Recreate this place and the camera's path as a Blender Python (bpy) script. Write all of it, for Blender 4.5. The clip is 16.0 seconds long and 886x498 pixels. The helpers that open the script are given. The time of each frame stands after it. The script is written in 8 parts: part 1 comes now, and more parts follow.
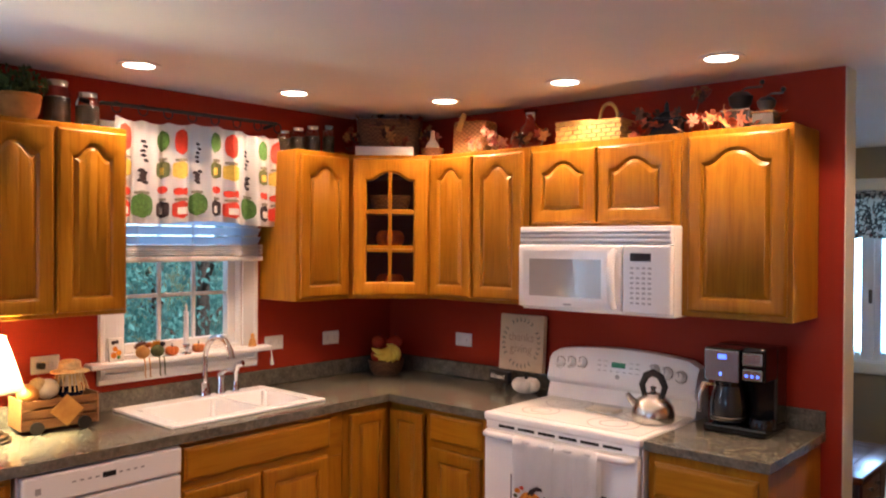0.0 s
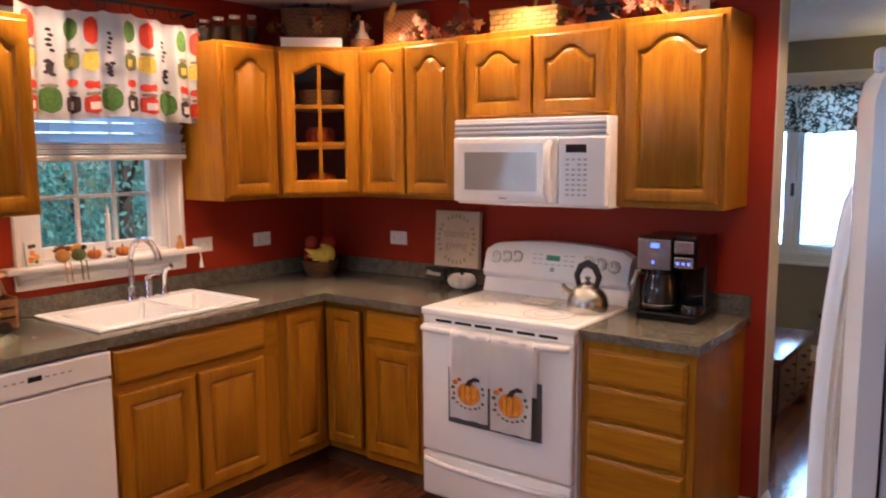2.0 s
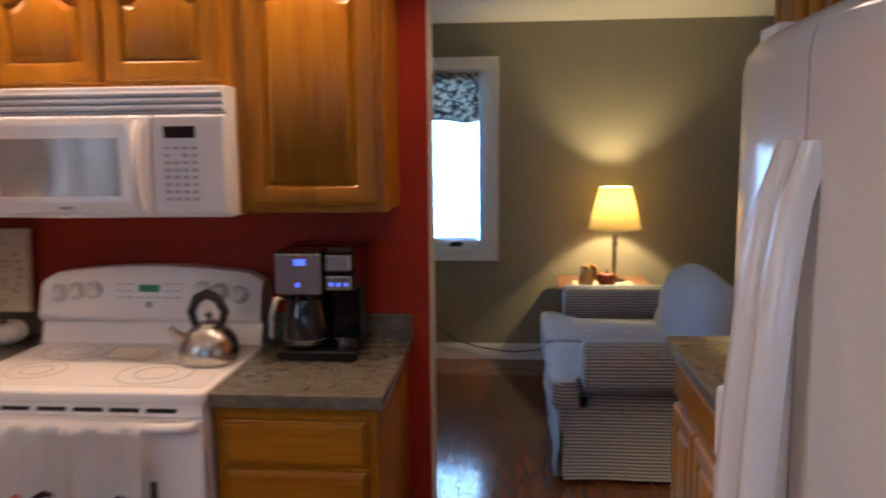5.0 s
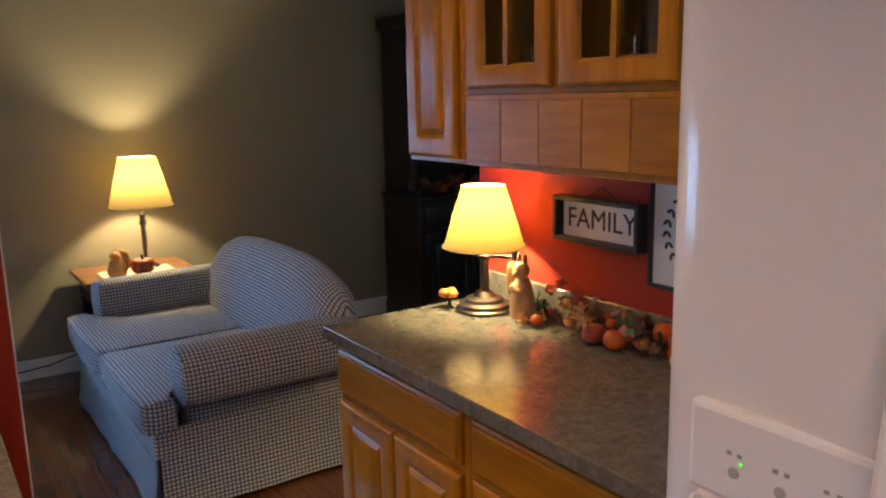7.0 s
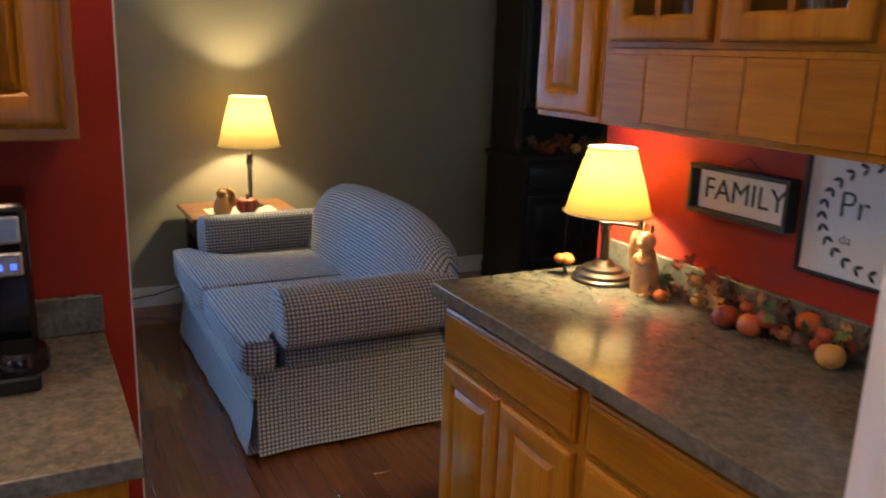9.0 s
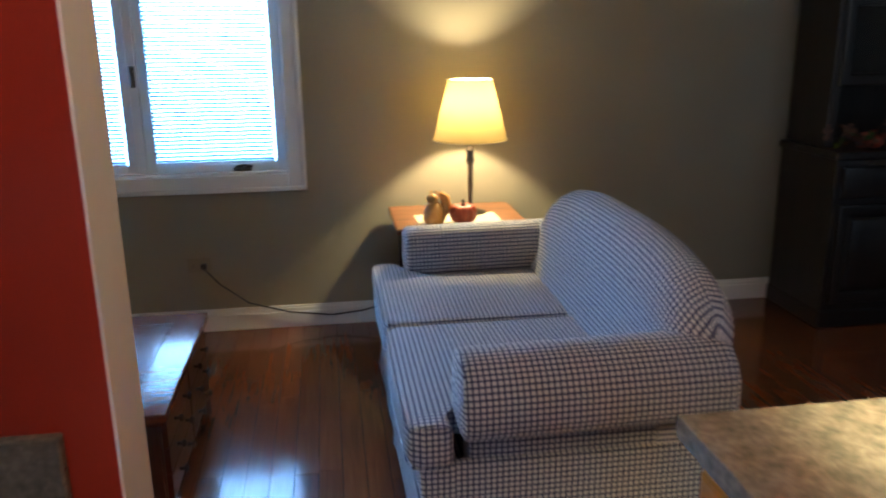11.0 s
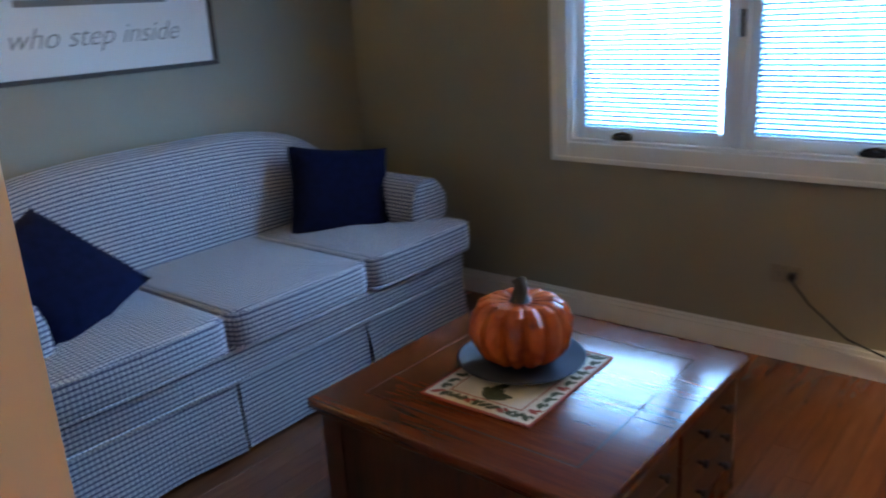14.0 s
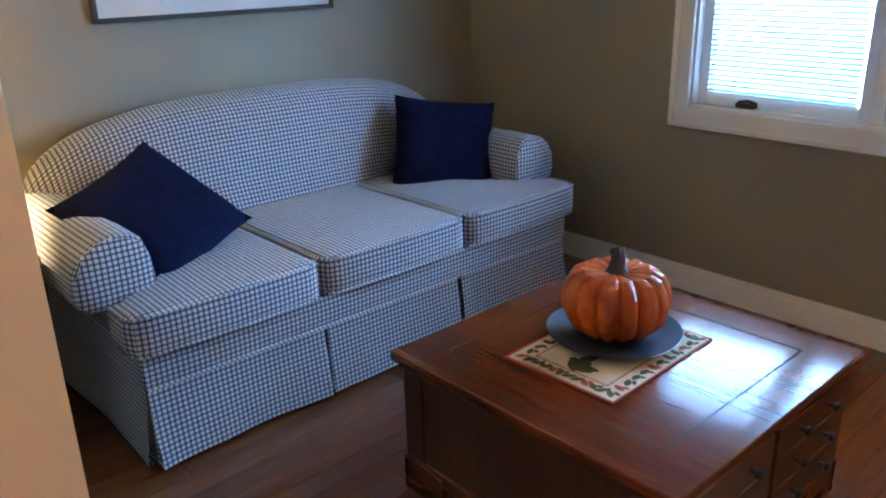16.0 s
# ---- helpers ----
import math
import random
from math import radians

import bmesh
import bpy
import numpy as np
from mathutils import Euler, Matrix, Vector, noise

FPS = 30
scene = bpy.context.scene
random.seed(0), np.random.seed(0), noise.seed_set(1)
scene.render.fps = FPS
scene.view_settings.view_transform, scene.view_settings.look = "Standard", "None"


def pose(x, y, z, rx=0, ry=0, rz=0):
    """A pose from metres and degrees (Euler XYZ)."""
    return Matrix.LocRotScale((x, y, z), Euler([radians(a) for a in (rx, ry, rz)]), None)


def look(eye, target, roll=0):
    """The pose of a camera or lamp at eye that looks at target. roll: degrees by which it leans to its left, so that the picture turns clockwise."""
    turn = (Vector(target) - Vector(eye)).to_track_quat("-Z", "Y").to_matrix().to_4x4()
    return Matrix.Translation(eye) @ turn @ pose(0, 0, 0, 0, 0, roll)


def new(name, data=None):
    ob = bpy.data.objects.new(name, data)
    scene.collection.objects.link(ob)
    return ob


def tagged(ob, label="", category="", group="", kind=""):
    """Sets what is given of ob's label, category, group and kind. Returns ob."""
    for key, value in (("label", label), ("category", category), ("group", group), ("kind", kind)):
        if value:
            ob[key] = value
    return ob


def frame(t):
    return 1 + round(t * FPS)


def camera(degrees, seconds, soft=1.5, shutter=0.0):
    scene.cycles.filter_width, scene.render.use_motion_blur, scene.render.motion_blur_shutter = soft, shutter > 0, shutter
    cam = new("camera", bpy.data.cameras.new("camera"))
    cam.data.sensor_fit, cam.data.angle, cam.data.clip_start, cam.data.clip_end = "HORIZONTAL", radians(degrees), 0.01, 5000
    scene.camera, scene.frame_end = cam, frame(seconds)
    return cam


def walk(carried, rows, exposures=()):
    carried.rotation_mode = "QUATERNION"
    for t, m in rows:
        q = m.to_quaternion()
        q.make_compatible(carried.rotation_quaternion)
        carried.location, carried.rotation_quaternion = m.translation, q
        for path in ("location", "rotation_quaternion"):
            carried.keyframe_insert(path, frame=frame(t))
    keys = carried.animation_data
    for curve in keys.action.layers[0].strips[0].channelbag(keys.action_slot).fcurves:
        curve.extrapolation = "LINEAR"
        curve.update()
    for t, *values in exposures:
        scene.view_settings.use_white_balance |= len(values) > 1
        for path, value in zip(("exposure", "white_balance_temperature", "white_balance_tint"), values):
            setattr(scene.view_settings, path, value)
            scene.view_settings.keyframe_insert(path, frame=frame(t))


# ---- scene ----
cam = camera(58.4, 16.0, 2.0, 0.5)
PATH = [
    (0, (2.245, 2.836, 1.675), (0.919, 4.334, 1.657), 0.3),
    (0.5, (2.234, 2.841, 1.659), (0.93, 4.354, 1.556), 0.1),
    (1, (2.221, 2.857, 1.632), (0.943, 4.379, 1.417), -0.3),
    (1.5, (2.216, 2.868, 1.625), (0.974, 4.415, 1.375), -0.6),
    (2, (2.196, 2.875, 1.619), (1.013, 4.468, 1.367), -0.4),
    (2.5, (2.148, 2.917, 1.602), (1.044, 4.561, 1.326), -0.2),
    (3, (2.059, 3.072, 1.59), (0.989, 4.741, 1.327), -0.0),
    (3.5, (1.988, 3.205, 1.6), (1.063, 4.963, 1.367), -1.0),
    (4, (1.832, 3.238, 1.594), (1.215, 5.127, 1.374), -1.0),
    (4.5, (1.695, 3.35, 1.591), (1.275, 5.29, 1.35), 0.4),
    (5, (1.631, 3.626, 1.584), (1.454, 5.6, 1.312), -0.6),
    (5.2, (1.629, 3.723, 1.586), (1.569, 5.703, 1.311), -0.6),
    (7.3, (1.142, 4.290, 1.566), (2.288, 5.882, 1.182), -1.2),
    (7.5, (1.135, 4.280, 1.565), (2.232, 5.910, 1.188), -1.4),
    (8, (1.110, 4.281, 1.553), (2.162, 5.922, 1.105), -0.05),
    (8.2, (1.101, 4.292, 1.553), (2.144, 5.931, 1.070), 0.2),
    (10.3, (1.442, 4.898, 1.526), (2.005, 6.765, 1.083), 1.6),
    (10.5, (1.493, 5.007, 1.526), (2.007, 6.886, 1.076), 0.2),
    (11, (1.641, 5.285, 1.488), (1.914, 7.193, 0.955), -0.7),
    (11.5, (1.745, 5.561, 1.463), (1.811, 7.492, 0.948), -0.7),
    (12, (1.763, 5.789, 1.469), (1.603, 7.706, 0.921), 1.4),
    (12.5, (1.81, 5.995, 1.43), (1.218, 7.823, 0.874), -1.2),
    (13, (1.846, 6.112, 1.425), (0.883, 7.76, 0.829), -3.0),
    (13.5, (1.821, 6.141, 1.414), (0.841, 7.779, 0.816), -3.7),
    (14, (1.792, 6.23, 1.422), (0.566, 7.695, 0.829), -3.3),
    (14.5, (1.795, 6.284, 1.424), (0.416, 7.593, 0.804), -3.2),
    (15, (1.795, 6.294, 1.424), (0.346, 7.536, 0.829), -3.1),
    (15.5, (1.78, 6.295, 1.413), (0.351, 7.541, 0.777), -0.8),
    (16, (1.775, 6.3, 1.406), (0.374, 7.553, 0.72), -1.5),
]
EXPOSURES = [(0, 0.32, 6050, 13), (2.2, 0.24, 5980, 13), (2.7, 0.1, 5980, 13), (3.5, -0.3, 6080, 14), (5, -0.42, 6080, 14), (8, -0.34, 6000, 13), (10.5, -0.1, 5700, 13), (11.2, 0.05, 5450, 11), (12, -0.45, 5050, 8), (12.5, -0.60, 5150, 9), (13.5, -0.1, 5650, 12), (14.3, 0.45, 6000, 14), (15, 0.74, 6150, 15), (16, 0.82, 6150, 15)]
walk(cam, [(t, look(eye, target, roll)) for t, eye, target, roll in PATH], EXPOSURES)

# ---- light ----
world = bpy.data.worlds.new("sky")
scene.world = world
world.use_nodes = True
wn = world.node_tree.nodes
sky = wn.new("ShaderNodeTexSky")
sky.sky_type = "NISHITA"
sky.sun_disc = False
sky.sun_elevation, sky.sun_rotation = radians(51.0), radians(88.9)
world.node_tree.links.new(sky.outputs[0], wn["Background"].inputs[0])
wn["Background"].inputs[1].default_value = 0.15
sun_data = bpy.data.lights.new("sun", "SUN")
sun_data.energy, sun_data.angle, sun_data.color = 5.0, radians(1), (1, 0.95, 0.88)
sun = new("sun", sun_data)
sun.matrix_world = look((25, 0.5, 30.9), (0, 0, 0))

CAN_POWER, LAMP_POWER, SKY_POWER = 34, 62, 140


def lamp(name, kind, power, colour, matrix, **props):
    data = bpy.data.lights.new(name, kind)
    data.energy, data.color = power, colour
    if "radius" in props:
        data.shadow_soft_size = props["radius"]
    if "cone" in props:
        data.spot_size, data.spot_blend = radians(props["cone"]), props.get("blend", 0.6)
    if "width" in props:
        data.shape, data.size, data.size_y = "RECTANGLE", props["width"], props["height"]
    ob = new(name, data)
    ob.matrix_world = matrix
    return ob


TUNGSTEN = (1.0, 0.63, 0.39)
WINDOW_BLUE = (0.33, 0.62, 1.0)

# ---- plan, in metres ----
XW, YW, YB, XE = -1.217, 6.262, 6.40, 1.352     # sink wall, range wall, its far side, its free end
XS, YF, CEIL = -1.27, 9.262, 2.385             # sofa wall, window wall, ceiling
XB, YBE = 2.77, 6.375                          # serving wall and its end
YK, XFAR = -0.6, 5.7                           # kitchen's back, living room's far side


# ---- materials ----
def material(name):
    m = bpy.data.materials.new(name)
    m.use_nodes = True
    nt = m.node_tree
    return m, nt, nt.nodes["Principled BSDF"]


def node(nt, kind, **vals):
    n = nt.nodes.new("ShaderNode" + kind)
    for k, v in vals.items():
        n.inputs[k].default_value = v
    return n


def ramp(nt, fac, stops):
    r = nt.nodes.new("ShaderNodeValToRGB")
    els = r.color_ramp.elements
    while len(els) < len(stops):
        els.new(0.5)
    for e, (p, c) in zip(els, stops):
        e.position, e.color = p, (*c, 1)
    nt.links.new(fac, r.inputs[0])
    return r.outputs[0]


def mapped(nt, scale, source="Object", rot=(0, 0, 0), shift=True):
    tc = nt.nodes.new("ShaderNodeTexCoord")
    mp = nt.nodes.new("ShaderNodeMapping")
    mp.inputs["Scale"].default_value = scale
    mp.inputs["Rotation"].default_value = rot
    nt.links.new(tc.outputs[source], mp.inputs[0])
    if shift:
        info = nt.nodes.new("ShaderNodeObjectInfo")
        mul = nt.nodes.new("ShaderNodeMath")
        mul.operation = "MULTIPLY"
        mul.inputs[1].default_value = 7.0
        nt.links.new(info.outputs["Random"], mul.inputs[0])
        nt.links.new(mul.outputs[0], mp.inputs["Location"])
    return mp.outputs[0]


def bump(nt, bsdf, height, strength=0.2, distance=0.002):
    b = node(nt, "Bump", Strength=strength, Distance=distance)
    nt.links.new(height, b.inputs["Height"])
    nt.links.new(b.outputs[0], bsdf.inputs["Normal"])


def painted(name, colour, rough=0.5, spread=0.06, scale=3.0, grain=220.0, relief=0.08, **more):
    """Paint, plaster, plastic or enamel: slow unevenness of tone and a fine surface relief."""
    m, nt, b = material(name)
    big = node(nt, "TexNoise", Scale=scale, Detail=4.0)
    nt.links.new(mapped(nt, (1, 1, 1)), big.inputs[0])
    lo = tuple(c * (1 - spread) for c in colour)
    hi = tuple(min(1, c * (1 + spread)) for c in colour)
    nt.links.new(ramp(nt, big.outputs[0], [(0.3, lo), (0.7, hi)]), b.inputs["Base Color"])
    fine = node(nt, "TexNoise", Scale=grain, Detail=2.0)
    nt.links.new(mapped(nt, (1, 1, 1)), fine.inputs[0])
    bump(nt, b, fine.outputs[0], relief, 0.001)
    b.inputs["Roughness"].default_value = rough
    for k, v in more.items():
        b.inputs[k].default_value = v
    return m


def wood(name, dark, mid, light, axis, rough=0.35, coat=0.3, density=1.0, relief=0.12, spec=0.5, pore_mix=0.6):
    """Wood with cathedral grain along one axis of the piece."""
    m, nt, b = material(name)
    s = [9.0 * density] * 3
    s[axis] = 0.9 * density
    at = mapped(nt, s)
    warp = node(nt, "TexNoise", Scale=0.9, Detail=3.0, Distortion=1.4)
    nt.links.new(at, warp.inputs[0])
    wave = node(nt, "TexNoise", Scale=3.2, Detail=5.0, Distortion=2.2)
    nt.links.new(at, wave.inputs[0])
    s2 = [150.0 * density] * 3
    s2[axis] = 5.0 * density
    pores = node(nt, "TexNoise", Scale=1.0, Detail=2.0)
    nt.links.new(mapped(nt, s2), pores.inputs[0])
    mix = node(nt, "MixRGB", Fac=0.45)
    nt.links.new(warp.outputs[0], mix.inputs[1])
    nt.links.new(wave.outputs[0], mix.inputs[2])
    tone = ramp(nt, mix.outputs[0], [(0.36, dark), (0.5, mid), (0.64, light)])
    pore = ramp(nt, pores.outputs[0], [(0.38, (0.55, 0.5, 0.45)), (0.5, (1, 1, 1))])
    mul = node(nt, "MixRGB", Fac=pore_mix)
    mul.blend_type = "MULTIPLY"
    nt.links.new(tone, mul.inputs[1])
    nt.links.new(pore, mul.inputs[2])
    info = nt.nodes.new("ShaderNodeObjectInfo")
    hsv = node(nt, "HueSaturation")
    val = nt.nodes.new("ShaderNodeMapRange")
    val.inputs["To Min"].default_value, val.inputs["To Max"].default_value = 0.88, 1.12
    nt.links.new(info.outputs["Random"], val.inputs[0])
    nt.links.new(val.outputs[0], hsv.inputs["Value"])
    nt.links.new(mul.outputs[0], hsv.inputs["Color"])
    nt.links.new(hsv.outputs[0], b.inputs["Base Color"])
    b.inputs["Roughness"].default_value = rough
    b.inputs["Coat Weight"].default_value = coat
    b.inputs["Specular IOR Level"].default_value = spec
    b.inputs["Coat Roughness"].default_value = min(0.25, rough * 0.6)
    bump(nt, b, pores.outputs[0], relief, 0.001)
    return m


OAK = [wood("oak", (0.280, 0.104, 0.003), (0.335, 0.134, 0.0045), (0.385, 0.164, 0.007), a, 0.34, 0.08, 0.8, 0.05, 0.22, 0.25) for a in range(3)]
oak_x, oak_y, oak_z = OAK
# one cherry in three tones: lightest along x, darkest along z
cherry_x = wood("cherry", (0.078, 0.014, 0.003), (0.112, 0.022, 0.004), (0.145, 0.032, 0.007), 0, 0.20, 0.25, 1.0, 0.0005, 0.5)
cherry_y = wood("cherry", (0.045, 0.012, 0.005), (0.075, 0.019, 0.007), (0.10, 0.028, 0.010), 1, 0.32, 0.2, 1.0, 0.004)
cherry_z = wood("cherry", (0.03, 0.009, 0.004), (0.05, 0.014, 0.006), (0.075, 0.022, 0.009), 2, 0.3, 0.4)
floor_wood = wood("floor_wood", (0.118, 0.039, 0.015), (0.150, 0.050, 0.019), (0.185, 0.064, 0.025), 1, 0.15, 0.35, 0.6, 0.008, pore_mix=0.25)
table_wood = wood("table_wood", (0.16, 0.055, 0.016), (0.25, 0.09, 0.028), (0.32, 0.13, 0.045), 0, 0.3, 0.4)
dark_wood = wood("dark_wood", (0.008, 0.006, 0.005), (0.014, 0.010, 0.008), (0.022, 0.015, 0.011), 2, 0.4, 0.2)
red_paint = painted("red_paint", (0.30, 0.026, 0.008), 0.6, 0.07, 2.0, **{"Specular IOR Level": 0.2})
green_paint = painted("green_paint", (0.285, 0.252, 0.184), 0.6, 0.05, 1.6)
cream_paint = painted("cream_paint", (0.68, 0.66, 0.58), 0.55, 0.05)
ceiling_paint = painted("ceiling_paint", (0.80, 0.77, 0.72), 0.8, 0.03, 2.0, 120, 0.2)
white_trim = painted("white_trim", (0.78, 0.77, 0.74), 0.35, 0.03)
enamel = painted("white_enamel", (0.80, 0.79, 0.77), 0.18, 0.015, 2.0, 400, 0.02)
textured_white = painted("textured_white", (0.70, 0.665, 0.615), 0.14, 0.015, 2.0, 500, 0.03)
plastic_white = painted("white_plastic", (0.76, 0.75, 0.72), 0.35, 0.02)
sink_white = painted("sink_white", (0.86, 0.86, 0.85), 0.12, 0.015, 2.0, 300, 0.01)
black_plastic = painted("black_plastic", (0.012, 0.012, 0.013), 0.28, 0.1)
grey_plastic = painted("grey_plastic", (0.30, 0.30, 0.30), 0.35)
black_iron = painted("black_iron", (0.012, 0.011, 0.010), 0.6, 0.1)
steel = painted("brushed_steel", (0.52, 0.50, 0.46), 0.26, 0.05, 30, 300, 0.05, Metallic=1.0)
chrome = painted("chrome", (0.80, 0.80, 0.82), 0.07, 0.02, 5, 100, 0.0, Metallic=1.0)
pewter = painted("pewter", (0.10, 0.085, 0.075), 0.38, 0.2, 8, 100, 0.05, Metallic=1.0)
dark_gap = painted("dark_gap", (0.010, 0.008, 0.006), 0.9)
toe_wood = wood("toe_wood", (0.06, 0.025, 0.008), (0.09, 0.038, 0.013), (0.12, 0.05, 0.018), 0, 0.6, 0.0)


def laminate_material():
    m, nt, b = material("counter_laminate")
    at = mapped(nt, (1, 1, 1), shift=False)
    a = node(nt, "TexNoise", Scale=26.0, Detail=6.0, Roughness=0.65)
    c = node(nt, "TexNoise", Scale=90.0, Detail=3.0)
    nt.links.new(at, a.inputs[0])
    nt.links.new(at, c.inputs[0])
    mix = node(nt, "MixRGB", Fac=0.4)
    nt.links.new(a.outputs[0], mix.inputs[1])
    nt.links.new(c.outputs[0], mix.inputs[2])
    nt.links.new(ramp(nt, mix.outputs[0], [(0.34, (0.072, 0.068, 0.054)), (0.48, (0.118, 0.111, 0.086)), (0.58, (0.160, 0.148, 0.113)), (0.70, (0.21, 0.19, 0.145))]), b.inputs["Base Color"])
    b.inputs["Roughness"].default_value = 0.17
    bump(nt, b, c.outputs[0], 0.03, 0.001)
    return m


laminate = laminate_material()


def check_material():
    """Woven check: navy lines both ways on off-white, in the cloth's own directions."""
    m, nt, b = material("check_cloth")
    uv = mapped(nt, (1, 1, 1), "UV", shift=False)
    sep = nt.nodes.new("ShaderNodeSeparateXYZ")
    nt.links.new(uv, sep.inputs[0])
    lines = []
    for k in (0, 1):
        mul = nt.nodes.new("ShaderNodeMath")
        mul.operation = "MULTIPLY"
        mul.inputs[1].default_value = 1 / 0.0165
        nt.links.new(sep.outputs[k], mul.inputs[0])
        fr = nt.nodes.new("ShaderNodeMath")
        fr.operation = "FRACT"
        nt.links.new(mul.outputs[0], fr.inputs[0])
        lines.append(ramp(nt, fr.outputs[0], [(0.0, (1, 1, 1)), (0.29, (1, 1, 1)), (0.38, (0, 0, 0)), (0.92, (0, 0, 0)), (1.0, (1, 1, 1))]))
    add = node(nt, "MixRGB", Fac=1.0)
    add.blend_type = "ADD"
    nt.links.new(lines[0], add.inputs[1])
    nt.links.new(lines[1], add.inputs[2])
    half = nt.nodes.new("ShaderNodeMath")
    half.operation = "MULTIPLY"
    half.inputs[1].default_value = 0.5
    nt.links.new(add.outputs[0], half.inputs[0])
    nt.links.new(ramp(nt, half.outputs[0], [(0.0, (0.54, 0.53, 0.52)), (0.5, (0.105, 0.110, 0.175)), (1.0, (0.022, 0.025, 0.062))]), b.inputs["Base Color"])
    weave = node(nt, "TexNoise", Scale=420.0, Detail=2.0)
    nt.links.new(uv, weave.inputs[0])
    bump(nt, b, weave.outputs[0], 0.35, 0.001)
    b.inputs["Roughness"].default_value = 0.9
    b.inputs["Sheen Weight"].default_value = 0.15
    return m


check_cloth = check_material()
navy_cloth = painted("navy_cloth", (0.004, 0.006, 0.026), 0.95, 0.25, 30, 600, 0.5, **{"Specular IOR Level": 0.1})
white_cloth = painted("white_cloth", (0.74, 0.72, 0.69), 0.9, 0.04, 8, 500, 0.3)
towel_cloth = painted("towel_cloth", (0.88, 0.86, 0.84), 0.9, 0.03, 8, 500, 0.3)


def glass_material(name="pane_glass", tint=(1, 1, 1), rough=0.0):
    m, nt, b = material(name)
    b.inputs["Base Color"].default_value = (*tint, 1)
    b.inputs["Transmission Weight"].default_value = 1.0
    b.inputs["Roughness"].default_value = rough
    b.inputs["IOR"].default_value = 1.45
    return m


pane_glass = glass_material()
dark_glass = painted("dark_glass", (0.02, 0.02, 0.022), 0.06, 0.1)


def glowing(name, colour, strength):
    m, nt, b = material(name)
    b.inputs["Base Color"].default_value = (*colour, 1)
    b.inputs["Emission Color"].default_value = (*colour, 1)
    b.inputs["Emission Strength"].default_value = strength
    return m


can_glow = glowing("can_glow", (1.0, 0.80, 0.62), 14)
blue_glow = glowing("blue_display", (0.10, 0.18, 1.0), 1.7)
green_glow = glowing("green_display", (0.02, 0.10, 0.05), 0.5)


def shade_material(name, colour, lift, lining=None):
    """Thin lamp shade cloth that lets its bulb's light through."""
    m, nt, b = material(name)
    out = nt.nodes["Material Output"]
    tr = node(nt, "BsdfTranslucent", Color=(*colour, 1))
    df = node(nt, "BsdfDiffuse", Color=(*(lining or colour), 1))
    mix = node(nt, "MixShader", Fac=lift)
    weave = node(nt, "TexNoise", Scale=300.0)
    nt.links.new(mapped(nt, (1, 1, 1)), weave.inputs[0])
    bp = node(nt, "Bump", Strength=0.15, Distance=0.001)
    nt.links.new(weave.outputs[0], bp.inputs["Height"])
    nt.links.new(bp.outputs[0], df.inputs["Normal"])
    nt.links.new(df.outputs[0], mix.inputs[1])
    nt.links.new(tr.outputs[0], mix.inputs[2])
    nt.links.new(mix.outputs[0], out.inputs[0])
    return m


shade_cloth = shade_material("shade_cloth", (0.14, 0.100, 0.032), 0.55, (0.50, 0.44, 0.32))

amber_shade = shade_material("amber_shade", (0.135, 0.088, 0.016), 0.55, (0.50, 0.42, 0.26))
white_shade = shade_material("white_shade", (0.30, 0.235, 0.15), 0.55, (0.55, 0.50, 0.42))


# ---- mesh helpers ----
def box_uv(bm):
    uv = bm.loops.layers.uv.verify()
    for f in bm.faces:
        n = f.normal
        ax = max(range(3), key=lambda k: abs(n[k]))
        a, b = ((1, 2), (0, 2), (0, 1))[ax]
        for l in f.loops:
            l[uv].uv = (l.vert.co[a], l.vert.co[b])


def part(name, bm, mat, parent=None, label="", smooth=0.0, uv=False):
    """Links a bmesh, built in world places, as one mesh object under a thing or a part."""
    bm.normal_update()
    if uv:
        box_uv(bm)
    base = parent.matrix_world.translation.copy() if parent else Vector((0, 0, 0))
    bmesh.ops.translate(bm, verts=bm.verts, vec=-base)
    me = bpy.data.meshes.new(name)
    bm.to_mesh(me)
    bm.free()
    for m in (mat if isinstance(mat, (list, tuple)) else [mat]):
        me.materials.append(m)
    if smooth:
        for p in me.polygons:
            p.use_smooth = True
        me.set_sharp_from_angle(angle=radians(smooth))
    ob = new(name, me)
    if parent:
        ob.parent = parent
        ob.matrix_world = Matrix.Translation(base)
    if label:
        ob["label"] = label
    return ob


def thing(name, at, label, category, group=""):
    ob = new(name)
    ob.empty_display_size = 0.1
    ob.matrix_world = Matrix.Translation(at)
    return tagged(ob, label, category, group)


def single(name, bm, mat, label, category, group="", smooth=0.0, at=None, uv=False):
    """A thing that is one mesh, with its origin at its base."""
    co = [v.co for v in bm.verts]
    lo = Vector([min(c[k] for c in co) for k in range(3)])
    hi = Vector([max(c[k] for c in co) for k in range(3)])
    base = Vector(((lo.x + hi.x) / 2, (lo.y + hi.y) / 2, lo.z)) if at is None else Vector(at)
    bm.normal_update()
    if uv:
        box_uv(bm)
    bmesh.ops.translate(bm, verts=bm.verts, vec=-base)
    ob = part(name, bm, mat, None, "", smooth)
    ob.matrix_world = Matrix.Translation(base)
    return tagged(ob, label, category, group)


def structure(name, bm, mat, label=""):
    ob = part(name, bm, mat)
    return tagged(ob, label, "", "", "structure")


